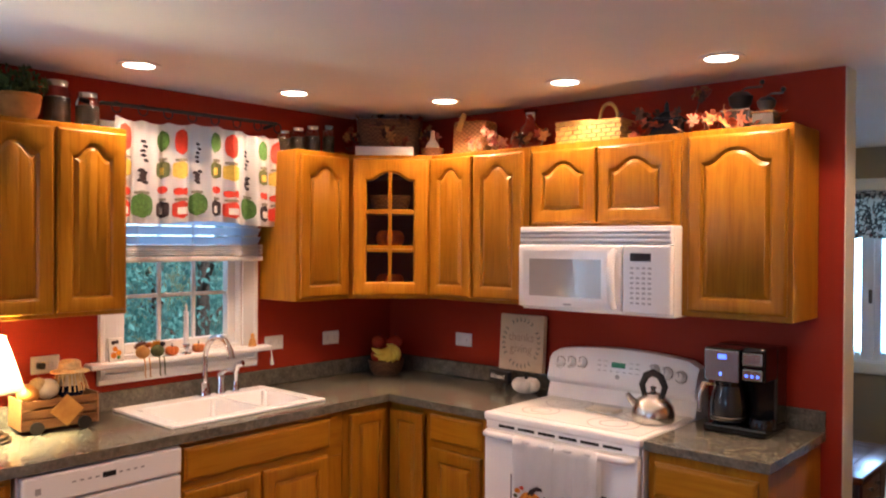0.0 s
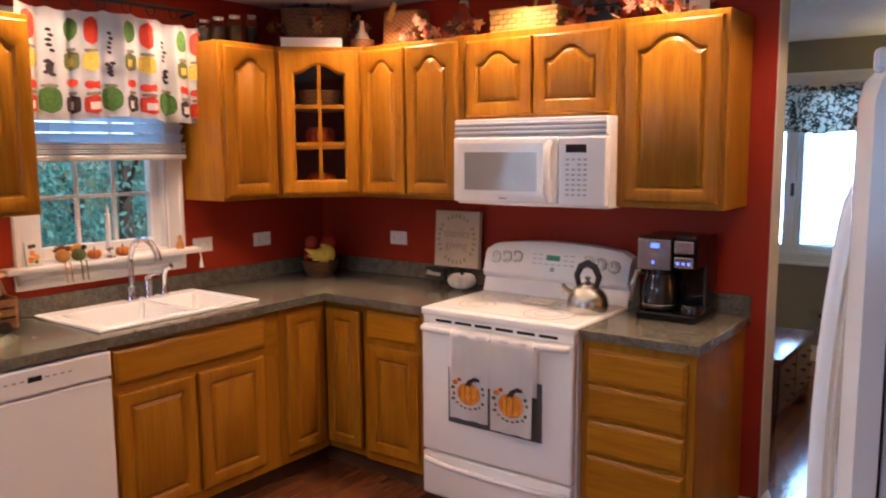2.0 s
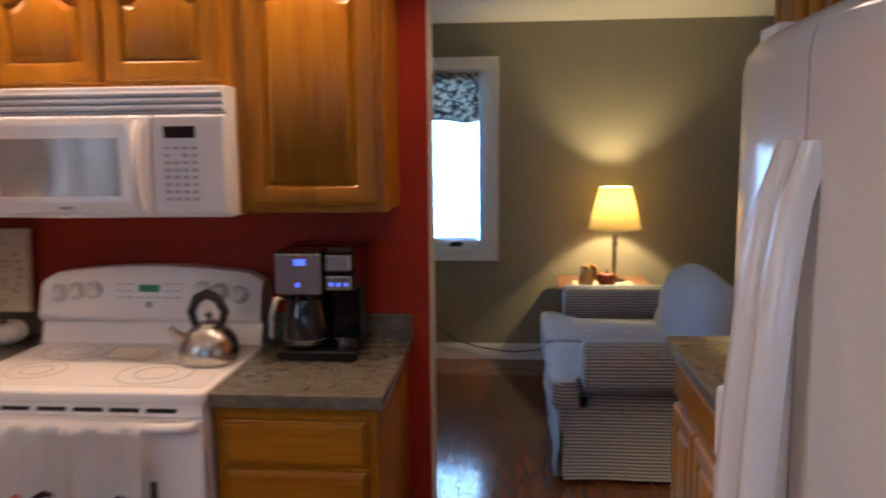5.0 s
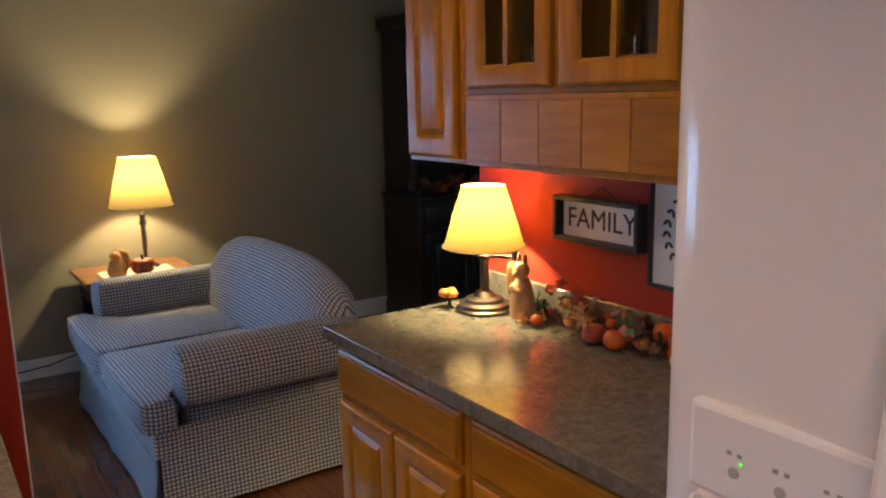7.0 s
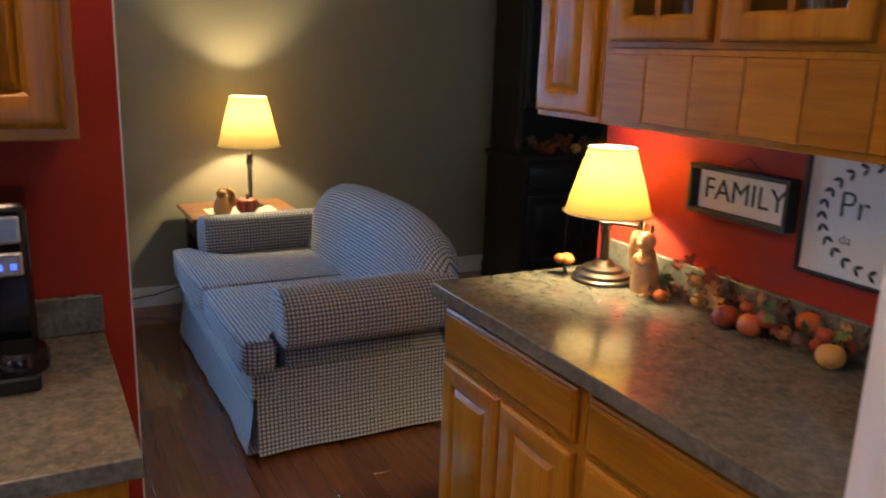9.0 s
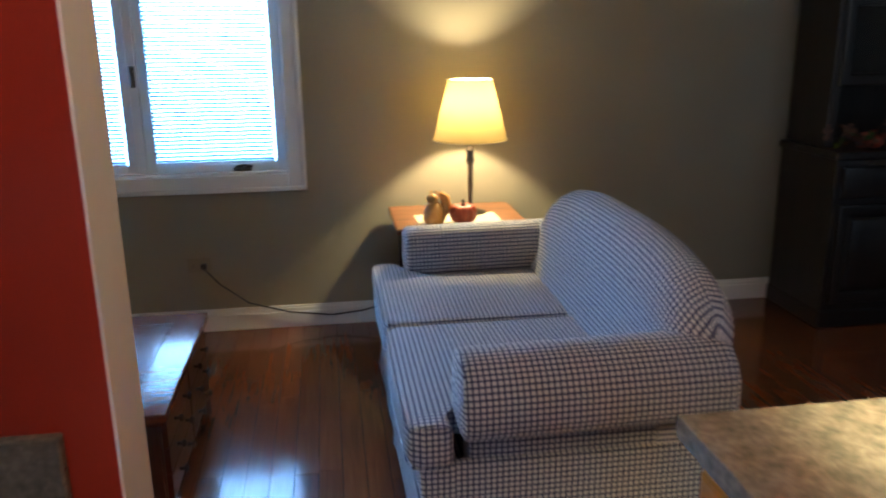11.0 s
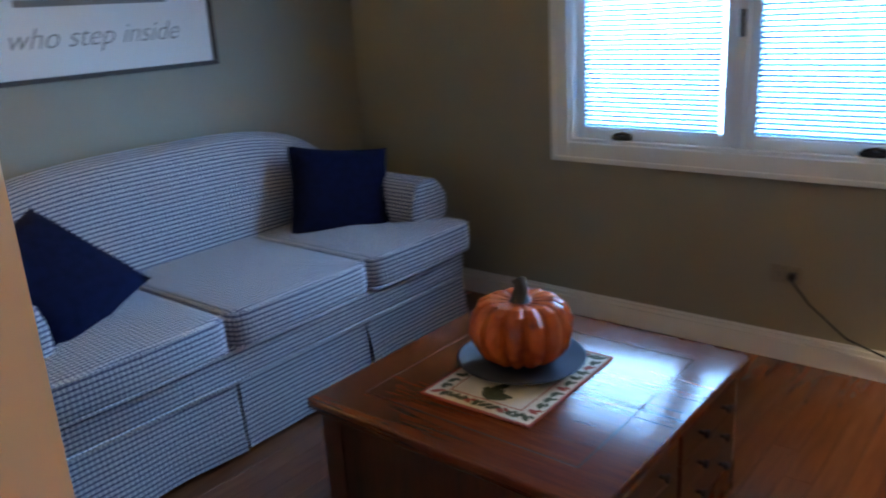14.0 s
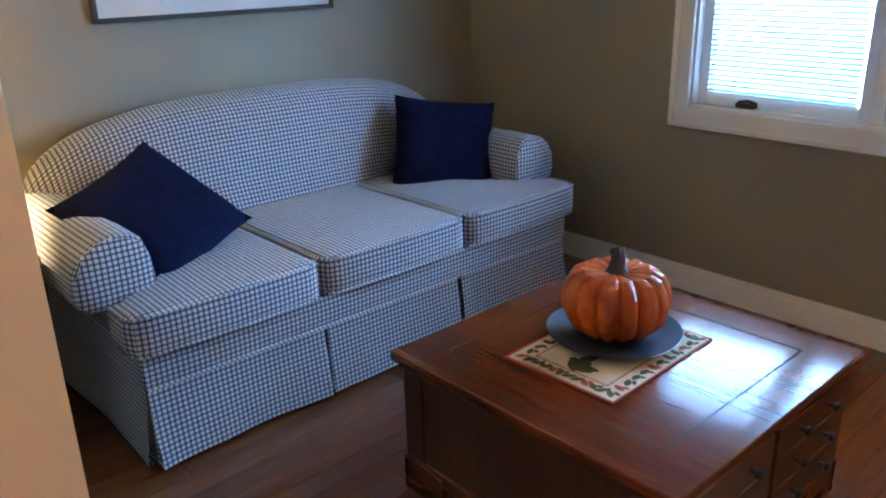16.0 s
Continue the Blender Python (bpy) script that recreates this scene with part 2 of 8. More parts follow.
def box(bm, x0, x1, y0, y1, z0, z1, bevel=0.0, seg=2):
    co = [(x, y, z) for x in (x0, x1) for y in (y0, y1) for z in (z0, z1)]
    vs = [bm.verts.new(c) for c in co]
    fs = [bm.faces.new([vs[i] for i in q]) for q in ((0, 1, 3, 2), (4, 6, 7, 5), (0, 4, 5, 1), (2, 3, 7, 6), (0, 2, 6, 4), (1, 5, 7, 3))]
    if bevel:
        es = {e for f in fs for e in f.edges}
        bmesh.ops.bevel(bm, geom=list(es), offset=bevel, segments=seg, profile=0.5, affect="EDGES")
    return bm


def boxed(*a, **k):
    return box(bmesh.new(), *a, **k)


def lathe(bm, profile, at, seg=24, squash=1.0, caps=True):
    """Turns (radius, height) pairs round a vertical axis at a place."""
    rings = []
    for r, z in profile:
        rings.append([bm.verts.new((at[0] + max(r, 1e-4) * math.cos(2 * math.pi * i / seg), at[1] + squash * max(r, 1e-4) * math.sin(2 * math.pi * i / seg), at[2] + z)) for i in range(seg)])
    for a, b in zip(rings, rings[1:]):
        for i in range(seg):
            bm.faces.new((a[i], a[(i + 1) % seg], b[(i + 1) % seg], b[i]))
    if caps and profile[0][0] > 1e-3:
        bm.faces.new(rings[0][::-1])
    if caps and profile[-1][0] > 1e-3:
        bm.faces.new(rings[-1])
    return bm


def tube(bm, pts, radius, seg=10, closed=False):
    """A round bar along points; radius is one number or one for each point."""
    pts = [Vector(p) for p in pts]
    n = len(pts)
    rs = radius if isinstance(radius, (list, tuple)) else [radius] * n
    rings, prev = [], None
    for i, p in enumerate(pts):
        if closed:
            d = pts[(i + 1) % n] - pts[i - 1]
        else:
            d = pts[min(i + 1, n - 1)] - pts[max(i - 1, 0)]
        d.normalize()
        ref = prev if prev is not None else (Vector((0, 0, 1)) if abs(d.z) < 0.9 else Vector((1, 0, 0)))
        u = (ref - d * ref.dot(d)).normalized()
        prev = u
        w = d.cross(u)
        rings.append([bm.verts.new(p + rs[i] * (math.cos(2 * math.pi * k / seg) * u + math.sin(2 * math.pi * k / seg) * w)) for k in range(seg)])
    pairs = list(zip(rings, rings[1:] + ([rings[0]] if closed else [])))
    for a, b in pairs[: n if closed else n - 1]:
        for k in range(seg):
            bm.faces.new((a[k], a[(k + 1) % seg], b[(k + 1) % seg], b[k]))
    if not closed:
        bm.faces.new(rings[0][::-1])
        bm.faces.new(rings[-1])
    return bm


def ball(bm, at, r, seg=12, rows=8, sx=1, sy=1, sz=1):
    m = Matrix.Translation(at) @ Matrix.Diagonal((r * sx, r * sy, r * sz, 1))
    bmesh.ops.create_uvsphere(bm, u_segments=seg, v_segments=rows, radius=1, matrix=m)
    return bm


def moved(bm, m):
    bmesh.ops.transform(bm, matrix=m, verts=bm.verts)
    return bm


def pillow_box(x0, x1, y0, y1, z0, z1, power=4.0, n=12, swell=(0.0, 0.0, 0.0), edge=0.035):
    """An upholstered block: rounded edges, and faces that swell outwards."""
    bm = bmesh.new()
    bmesh.ops.create_cube(bm, size=2)
    bmesh.ops.subdivide_edges(bm, edges=bm.edges[:], cuts=n, use_grid_fill=True)
    c = Vector(((x0 + x1) / 2, (y0 + y1) / 2, (z0 + z1) / 2))
    h = Vector(((x1 - x0) / 2, (y1 - y0) / 2, (z1 - z0) / 2))
    for v in bm.verts:
        p = v.co.copy()
        q = Vector(p[k] * h[k] for k in range(3))
        inner = Vector(max(-h[k] + edge, min(h[k] - edge, q[k])) for k in range(3))
        d = q - inner
        if d.length > 1e-6 and sum(abs(t) > 1e-6 for t in d) > 1:
            q = inner + d.normalized() * edge
        for k in range(3):
            a, b = [t for t in range(3) if t != k]
            if abs(p[k]) > 0.999:
                q[k] += math.copysign(swell[k] * (1 - p[a] ** 2) * (1 - p[b] ** 2), p[k])
        v.co = c + q
    return bm


# ---- shell of the house ----
def wall(name, mat, *boxes, label=""):
    bm = bmesh.new()
    for b in boxes:
        box(bm, *b)
    return structure(name, bm, mat, label)


SWY0, SWY1, SWZ0, SWZ1 = 4.53, 5.19, 1.14, 2.12      # sink window opening
FWX0, FWX1, FWZ0, FWZ1 = 0.02, 1.44, 0.81, 2.07      # living room window opening
WWY0, WWY1, WWZ0, WWZ1 = 2.42, 3.40, 1.12, 2.05      # breakfast window beside the counter
BWX0, BWX1, BWZ0, BWZ1 = 0.3, 1.9, 0.9, 2.05         # dining window behind

wall("wall_west", red_paint, (XW - 0.16, XW, YK, WWY0, 0, CEIL), (XW - 0.16, XW, WWY1, SWY0, 0, CEIL), (XW - 0.16, XW, WWY0, WWY1, 0, WWZ0), (XW - 0.16, XW, WWY0, WWY1, WWZ1, CEIL), (XW - 0.16, XW, SWY1, YB, 0, CEIL), (XW - 0.16, XW, SWY0, SWY1, 0, SWZ0), (XW - 0.16, XW, SWY0, SWY1, SWZ1, CEIL), label="deep red painted kitchen wall with a window over the sink")
wall("wall_range", red_paint, (XW, XE - 0.004, YW, YW + 0.07, 0, CEIL), label="deep red painted partition behind the range")
wall("wall_range_back", green_paint, (XS, XE - 0.004, YW + 0.07, YB, 0, CEIL), label="olive grey back of the partition")
wall("wall_end", cream_paint, (XE - 0.004, XE, YW + 0.001, YB, 0, CEIL), label="cream painted end of the partition")
wall("wall_living_west", green_paint, (XS - 0.16, XS, YB, YF + 0.16, 0, CEIL), label="olive grey painted living room wall")
wall("wall_living_north", green_paint, (XS, FWX0, YF, YF + 0.16, 0, CEIL), (FWX1, XFAR, YF, YF + 0.16, 0, CEIL), (FWX0, FWX1, YF, YF + 0.16, 0, FWZ0), (FWX0, FWX1, YF, YF + 0.16, FWZ1, CEIL), label="olive grey painted wall with a wide casement window")
wall("wall_living_east", green_paint, (XFAR, XFAR + 0.16, YBE, YF + 0.16, 0, CEIL))
# opening for an added, unseen window that lets in fill light
LWX0, LWX1, LWZ0, LWZ1 = 3.5, 5.1, 0.85, 2.05
wall("wall_living_south", green_paint, (XB + 0.12, LWX0, YBE - 0.14, YBE, 0, CEIL), (LWX1, XFAR, YBE - 0.14, YBE, 0, CEIL), (LWX0, LWX1, YBE - 0.14, YBE, 0, LWZ0), (LWX0, LWX1, YBE - 0.14, YBE, LWZ1, CEIL))
wall("wall_serving", red_paint, (XB, XB + 0.06, YK, YBE, 0, CEIL), label="deep red painted wall behind the serving counter")
wall("wall_serving_back", green_paint, (XB + 0.06, XB + 0.12, YK, YBE, 0, CEIL))
wall("wall_south", red_paint, (XW - 0.16, BWX0, YK - 0.16, YK, 0, CEIL), (BWX1, XB + 0.12, YK - 0.16, YK, 0, CEIL), (BWX0, BWX1, YK - 0.16, YK, 0, BWZ0), (BWX0, BWX1, YK - 0.16, YK, BWZ1, CEIL))
wall("ceiling", ceiling_paint, (XS - 0.16, XFAR + 0.16, YK - 0.16, YF + 0.16, CEIL, CEIL + 0.15), label="off-white painted ceiling")
wall("ground", painted("lawn", (0.05, 0.08, 0.03), 0.95, 0.4, 0.6), (-80, 80, -80, 100, -0.6, -0.5), label="lawn round the house")
# subfloor under the boards
wall("floor", dark_gap, (XS - 0.16, XFAR + 0.16, YK - 0.16, YF + 0.16, -0.5, -0.006), label="glossy red-brown hardwood plank floor")


def baseboard(name, x0, x1, y0, y1, nx, ny):
    """Stepped skirting along a wall; (nx, ny) points into the room."""
    bm = bmesh.new()
    for d, z0, z1 in ((0.014, 0, 0.085), (0.010, 0.085, 0.105), (0.006, 0.105, 0.118)):
        if nx:
            a, b = sorted((x0, x0 + nx * d))
            box(bm, a, b, y0, y1, z0, z1, 0.002, 1)
        else:
            a, b = sorted((y0, y0 + ny * d))
            box(bm, x0, x1, a, b, z0, z1, 0.002, 1)
    return structure(name, bm, white_trim, "white moulded skirting board")


baseboard("baseboard_north", XS, XFAR, YF, YF, 0, -1)
baseboard("baseboard_west", XS, XS, YB, YF, 1, 0)
baseboard("baseboard_east", XFAR, XFAR, YBE, YF, -1, 0)
baseboard("baseboard_end", XE, XE, YW, YB, 1, 0)
baseboard("baseboard_range", 1.27, XE, YW, YW, 0, -1)


# ---- windows ----
def casement(name, ax, plane, lo, hi, z0, z1, out, lites, label, casing=0.085, mullions=(), grid=(0, 0), handles=False):
    """A window in a wall along y (ax 0) or x (ax 1): casing, sashes, panes, sill. out: the way outdoors."""
    th = thing(name, (0, 0, 0), label, "window")
    th["kind"] = "structure"

    def bx(bm, a0, a1, c0, c1, d0, d1, bev=0.003):
        p, q = sorted((plane + out * d0, plane + out * d1))
        return box(bm, p, q, a0, a1, c0, c1, bev, 1) if ax == 0 else box(bm, a0, a1, p, q, c0, c1, bev, 1)

    bm = bmesh.new()
    c = casing
    for a0, a1, b0, b1 in ((lo - c, lo, z0 - c, z1 + c), (hi, hi + c, z0 - c, z1 + c), (lo, hi, z1, z1 + c), (lo, hi, z0 - c, z0)):
        bx(bm, a0, a1, b0, b1, -0.016, 0.0)
    for a0, a1, b0, b1 in ((lo - c, lo - c + 0.022, z0 - c, z1 + c), (hi + c - 0.022, hi + c, z0 - c, z1 + c), (lo - c, hi + c, z1 + c - 0.022, z1 + c), (lo - c, hi + c, z0 - c, z0 - c + 0.022)):
        bx(bm, a0, a1, b0, b1, -0.026, -0.016)
    part("casing", bm, white_trim, th)
    bm = bmesh.new()
    for a0, a1, b0, b1 in ((lo, lo + 0.012, z0, z1), (hi - 0.012, hi, z0, z1), (lo, hi, z1 - 0.012, z1), (lo, hi, z0, z0 + 0.012)):
        bx(bm, a0, a1, b0, b1, 0.0, 0.15, 0)
    part("jamb", bm, white_trim, th)
    edges = [lo + 0.012, *mullions, hi - 0.012]
    s = 0.045
    for a0, a1 in zip(edges, edges[1:]):
        bm = bmesh.new()
        if a1 - a0 < 0.1:
            bx(bm, a0, a1, z0 + 0.012, z1 - 0.012, 0.02, 0.09)
            part("mullion", bm, white_trim, th)
            continue
        b0, b1 = z0 + 0.012, z1 - 0.012
        for e in ((a0, a0 + s, b0, b1), (a1 - s, a1, b0, b1), (a0 + s, a1 - s, b0, b0 + s), (a0 + s, a1 - s, b1 - s, b1)):
            bx(bm, *e, 0.035, 0.08)
        sash = part("sash", bm, white_trim, th)
        gx, gz = grid
        for i in range(1, gx):
            u = a0 + s + (a1 - a0 - 2 * s) * i / gx
            bm = bmesh.new()
            bx(bm, u - 0.009, u + 0.009, b0 + s, b1 - s, 0.05, 0.07)
            part("muntin", bm, white_trim, sash)
        for i in range(1, gz):
            u = b0 + s + (b1 - b0 - 2 * s) * i / gz
            bm = bmesh.new()
            bx(bm, a0 + s, a1 - s, u - 0.009, u + 0.009, 0.052, 0.068)
            part("muntin", bm, white_trim, sash)
        bm = bmesh.new()
        bx(bm, a0 + s - 0.004, a1 - s + 0.004, b0 + s - 0.004, b1 - s + 0.004, 0.058, 0.062, 0)
        part("pane", bm, pane_glass, sash).visible_shadow = False
        if handles:
            m = (a0 + a1) / 2 + (0.12 if a0 > (lo + hi) / 2 - 0.1 else -0.12)
            bm = bmesh.new()
            bx(bm, m - 0.045, m + 0.045, b0 + 0.002, b0 + 0.022, 0.012, 0.034, 0.006)
            tube(bm, [(m - 0.03, plane + out * 0.02, b0 + 0.024), (m + 0.01, plane + out * 0.008, b0 + 0.034), (m + 0.05, plane + out * 0.005, b0 + 0.026)], 0.007, 8)
            part("crank", bm, pewter, sash, "dark metal window crank")
    return th


fw_mid = (FWX0 + FWX1) / 2 + 0.01
living_window = casement("window_living", 1, YF, FWX0, FWX1, FWZ0, FWZ1, 1, 2, "white casement window of two sashes with mini blinds", 0.085, (fw_mid - 0.022, fw_mid + 0.022), handles=True)
bm = boxed(fw_mid - 0.012, fw_mid + 0.012, YF + 0.008, YF + 0.036, 1.24, 1.34, 0.004, 1)
part("latch", bm, pewter, living_window, "dark metal sash latch")
sink_window = casement("window_sink", 0, XW, SWY0, SWY1, SWZ0, SWZ1, -1, 1, "white double-hung window with a grid over the sink", 0.085, (), (3, 4))
bm = boxed(XW - 0.07, XW + 0.075, 4.385, 5.335, 1.108, 1.134, 0.008, 2)
part("stool", bm, white_trim, sink_window, "white window stool")
bm = boxed(XW, XW + 0.018, 4.44, 5.28, 1.03, 1.108, 0.004, 1)
part("apron", bm, white_trim, sink_window)
casement("window_dining", 1, YK, BWX0, BWX1, BWZ0, BWZ1, -1, 2, "white window with a grid in the dining end", 0.085, (1.08, 1.12), (2, 3))

# unseen window, added only as a place for fill light
casement("added_window_south", 1, YBE, LWX0, LWX1, LWZ0, LWZ1, -1, 2, "unseen white window added opposite the hutch", 0.085, (4.28, 4.32))

casement("window_breakfast", 0, XW, WWY0, WWY1, WWZ0, WWZ1, -1, 2, "white window of two sashes beside the worktop", 0.085, (2.93, 3.02))

# daylight in the openings
lamp("skylight_living", "AREA", SKY_POWER, WINDOW_BLUE, look((0.73, YF + 0.24, 1.44), (0.73, 0, 1.2)), width=1.75, height=1.5)
lamp("skylight_dining", "AREA", SKY_POWER * 0.16, WINDOW_BLUE, look((1.1, YK - 0.25, 1.5), (1.1, 6, 1.3)), width=1.5, height=1.1)

lamp("skylight_breakfast", "AREA", SKY_POWER * 0.22, (0.60, 0.80, 1.0), look((XW - 0.24, 2.91, 1.58), (3, 3.4, 1.3)), width=0.98, height=0.95)
lamp("skylight_sink", "AREA", SKY_POWER * 0.022, (0.50, 0.74, 1.0), look((XW - 0.22, 4.86, 1.87), (3, 4.86, 1.5)), width=0.64, height=0.44)
# added fill for the hutch and north wall, not a known source
lamp("fill_light_south", "AREA", SKY_POWER * 0.03, (0.80, 0.90, 1.0), look((4.3, YBE - 0.25, 1.45), (2.4, 10, 1.0)), width=1.6, height=1.2)

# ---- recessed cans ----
# the last four are unseen, added to fill the cabinet fronts with light
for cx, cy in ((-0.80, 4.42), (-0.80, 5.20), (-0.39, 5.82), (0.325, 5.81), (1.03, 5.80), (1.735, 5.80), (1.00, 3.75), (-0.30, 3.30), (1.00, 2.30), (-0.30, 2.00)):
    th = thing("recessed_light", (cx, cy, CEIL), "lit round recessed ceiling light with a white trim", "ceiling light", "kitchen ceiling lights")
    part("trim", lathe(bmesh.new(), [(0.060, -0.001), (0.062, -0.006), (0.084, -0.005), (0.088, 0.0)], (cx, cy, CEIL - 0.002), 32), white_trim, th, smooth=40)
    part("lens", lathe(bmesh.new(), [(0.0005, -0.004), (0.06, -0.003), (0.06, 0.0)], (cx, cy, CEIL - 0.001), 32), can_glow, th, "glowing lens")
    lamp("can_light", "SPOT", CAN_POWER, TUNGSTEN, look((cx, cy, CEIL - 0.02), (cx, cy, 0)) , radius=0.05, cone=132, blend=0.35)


# ---- cabinets ----
class Face:
    """A vertical face to hang fronts on: o its lower corner, u along it, n out of it."""
    def __init__(self, o, u, n):
        self.o, self.u, self.n = Vector(o), Vector(u), Vector(n)

    def at(self, a, v, d):
        p = self.o + self.u * a + self.n * d
        return (p.x, p.y, p.z + v)


def arch_loop(w, h, m, rise, n, crown):
    half = w / 2 - m
    bot, top = [], []
    for i in range(n):
        s = -1 + 2 * i / (n - 1)
        x = w / 2 + half * s
        bot.append((x, m))
        a = abs(s)
        lift = rise * (0.5 + 0.5 * math.cos(math.pi * (a / 0.86) ** 1.3)) if a < 0.86 else 0.0
        top.append((x, h - m - (crown if m > 0.01 else 0) + (lift if m > 0.01 else 0)))
    return bot + top[::-1]


def door_bm(face, a0, a1, v0, v1, rise=0.0, stile=0.056, thick=0.021, glass=False, slab=False):
    """A cabinet front: frame with a roundover and a raised panel, arched when rise is set."""
    bm = bmesh.new()
    w, h, n = a1 - a0, v1 - v0, 25 if rise else 5
    crown = rise
    if slab:
        steps = [(0, 0), (0.0, thick - 0.010), (0.007, thick - 0.006), (0.009, thick - 0.002), (0.016, thick)]
    else:
        steps = [(0, 0), (0, thick - 0.009), (0.003, thick - 0.004), (0.009, thick - 0.0005), (0.012, thick), (stile - 0.004, thick), (stile, thick - 0.002), (stile + 0.005, thick - 0.008)]
        steps += [(stile + 0.010, 0.0)] if glass else [(stile + 0.009, thick - 0.0105), (stile + 0.023, thick - 0.002), (stile + 0.026, thick - 0.0005)]
    loops = []
    for m, d in steps:
        loops.append([bm.verts.new(face.at(a0 + x, v0 + y, d)) for x, y in arch_loop(w, h, m, rise, n, crown)])
    for p, q in zip(loops, loops[1:]):
        k = len(p)
        for i in range(k):
            bm.faces.new((p[i], p[(i + 1) % k], q[(i + 1) % k], q[i]))
    ends = [loops[0]] if not glass else []
    if not glass:
        ends.append(loops[-1])
    for lp in ends:
        for i in range(n - 1):
            f = (lp[i], lp[i + 1], lp[2 * n - 2 - i], lp[2 * n - 1 - i])
            bm.faces.new(f)
    if glass:
        p, q = loops[-1], loops[0]
        k = len(p)
        for i in range(k):
            bm.faces.new((p[i], p[(i + 1) % k], q[(i + 1) % k], q[i]))
    bmesh.ops.recalc_face_normals(bm, faces=bm.faces)
    return bm


def front(parent, face, a0, a1, v0, v1, rise=0.0, slab=False, stile=0.056):
    wide = slab
    mat = (oak_x if abs(face.u.x) > abs(face.u.y) else oak_y) if wide else oak_z
    return part("drawer_front" if slab else "door", door_bm(face, a0, a1, v0, v1, rise, stile, slab=slab), mat, parent, smooth=10 if slab else 28)


def carcass(parent, x0, x1, y0, y1, z0, z1, toe=None):
    part("body", boxed(x0, x1, y0, y1, z0, z1, 0.003, 1), oak_z, parent)
    if toe:
        part("toe_kick", boxed(*toe, 0.0, z0), toe_wood, parent, "shadowed brown toe board")


UZ0, UZ1 = 1.372, 2.134
UPY = YW - 0.305          # face of the uppers on the range wall
UPX = XW + 0.305          # and on the sink wall
RANGE_UP = Face((0, UPY, 0), (1, 0, 0), (0, -1, 0))
SINK_UP = Face((UPX, 0, 0), (0, 1, 0), (1, 0, 0))
GRP = "oak kitchen cabinets"
GAP = 0.002

c = thing("wall_cabinet", (XW, 4.1, UZ0), "honey oak wall cabinet with two arched raised-panel doors", "cabinet", GRP)
carcass(c, XW + GAP, UPX, 3.81, 4.425, UZ0, UZ1)
front(c, SINK_UP, 3.835, 4.128, UZ0 + 0.018, UZ1 - 0.022, 0.05)
front(c, SINK_UP, 4.140, 4.415, UZ0 + 0.018, UZ1 - 0.022, 0.05)

c = thing("wall_cabinet", (XW, 5.48, UZ0), "narrow honey oak wall cabinet with one arched door", "cabinet", GRP)
carcass(c, XW + GAP, UPX, 5.30, 5.650, UZ0, UZ1)
front(c, SINK_UP, 5.318, 5.638, UZ0 + 0.018, UZ1 - 0.022, 0.05)

# diagonal corner cabinet with a glass door
cc = thing("corner_cabinet", (XW, YW, UZ0), "diagonal oak corner cabinet with a six-pane glass door", "cabinet", GRP)
dx, dy = XW + 0.61, YW - 0.61
p0, p1 = Vector((UPX, dy, 0)), Vector((dx, UPY, 0))
u = (p1 - p0).normalized()
nrm = Vector((u.y, -u.x, 0))
CORNER = Face(p0, u, nrm)
L = (p1 - p0).length


def prism(bm, pts, z0, z1):
    lo = [bm.verts.new((x, y, z0)) for x, y in pts]
    hi = [bm.verts.new((x, y, z1)) for x, y in pts]
    k = len(pts)
    for i in range(k):
        bm.faces.new((lo[i], lo[(i + 1) % k], hi[(i + 1) % k], hi[i]))
    bm.faces.new(lo[::-1])
    bm.faces.new(hi)
    bmesh.ops.recalc_face_normals(bm, faces=bm.faces)
    return bm


penta = [(XW + GAP, dy + GAP), (UPX, dy + GAP), (dx - GAP, UPY), (dx - GAP, YW - GAP), (XW + GAP, YW - GAP)]
for nm, za, zb in (("bottom", UZ0, UZ0 + 0.018), ("top", UZ1 - 0.018, UZ1)):
    part(nm, prism(bmesh.new(), penta, za, zb), oak_z, cc)
inner_shelf = [(XW + 0.02, dy + 0.02), (UPX - 0.02, dy + 0.02), (dx - 0.03, UPY + 0.01), (dx - 0.03, YW - 0.02), (XW + 0.02, YW - 0.02)]
SHELVES = (UZ0 + 0.262, UZ0 + 0.475)
for za in SHELVES:
    part("shelf", prism(bmesh.new(), inner_shelf, za - 0.016, za), oak_z, cc)
# cabinet backs are coloured darker than the oak shelves and sides
dark_inside = painted("dark_brown_interior", (0.05, 0.022, 0.008), 0.7)
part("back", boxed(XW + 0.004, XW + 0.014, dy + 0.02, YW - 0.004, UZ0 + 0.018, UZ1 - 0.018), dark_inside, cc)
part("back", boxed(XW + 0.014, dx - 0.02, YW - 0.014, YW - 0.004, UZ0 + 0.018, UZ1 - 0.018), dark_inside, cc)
part("side", boxed(XW + 0.014, UPX, dy + GAP, dy + 0.018, UZ0 + 0.018, UZ1 - 0.018), oak_z, cc)
part("side", boxed(dx - 0.018, dx - GAP, UPY, YW - 0.014, UZ0 + 0.018, UZ1 - 0.018), oak_z, cc)
for a0, a1 in ((0.0, 0.035), (L - 0.035, L)):
    bm = bmesh.new()
    co = [CORNER.at(a, v, d) for a in (a0, a1) for d in (-0.018, 0.0) for v in (UZ0 + 0.018, UZ1 - 0.018)]
    vs = [bm.verts.new(q) for q in co]
    for f in ((0, 1, 3, 2), (4, 6, 7, 5), (0, 4, 5, 1), (2, 3, 7, 6), (0, 2, 6, 4), (1, 5, 7, 3)):
        bm.faces.new([vs[i] for i in f])
    part("stile", bm, oak_z, cc)
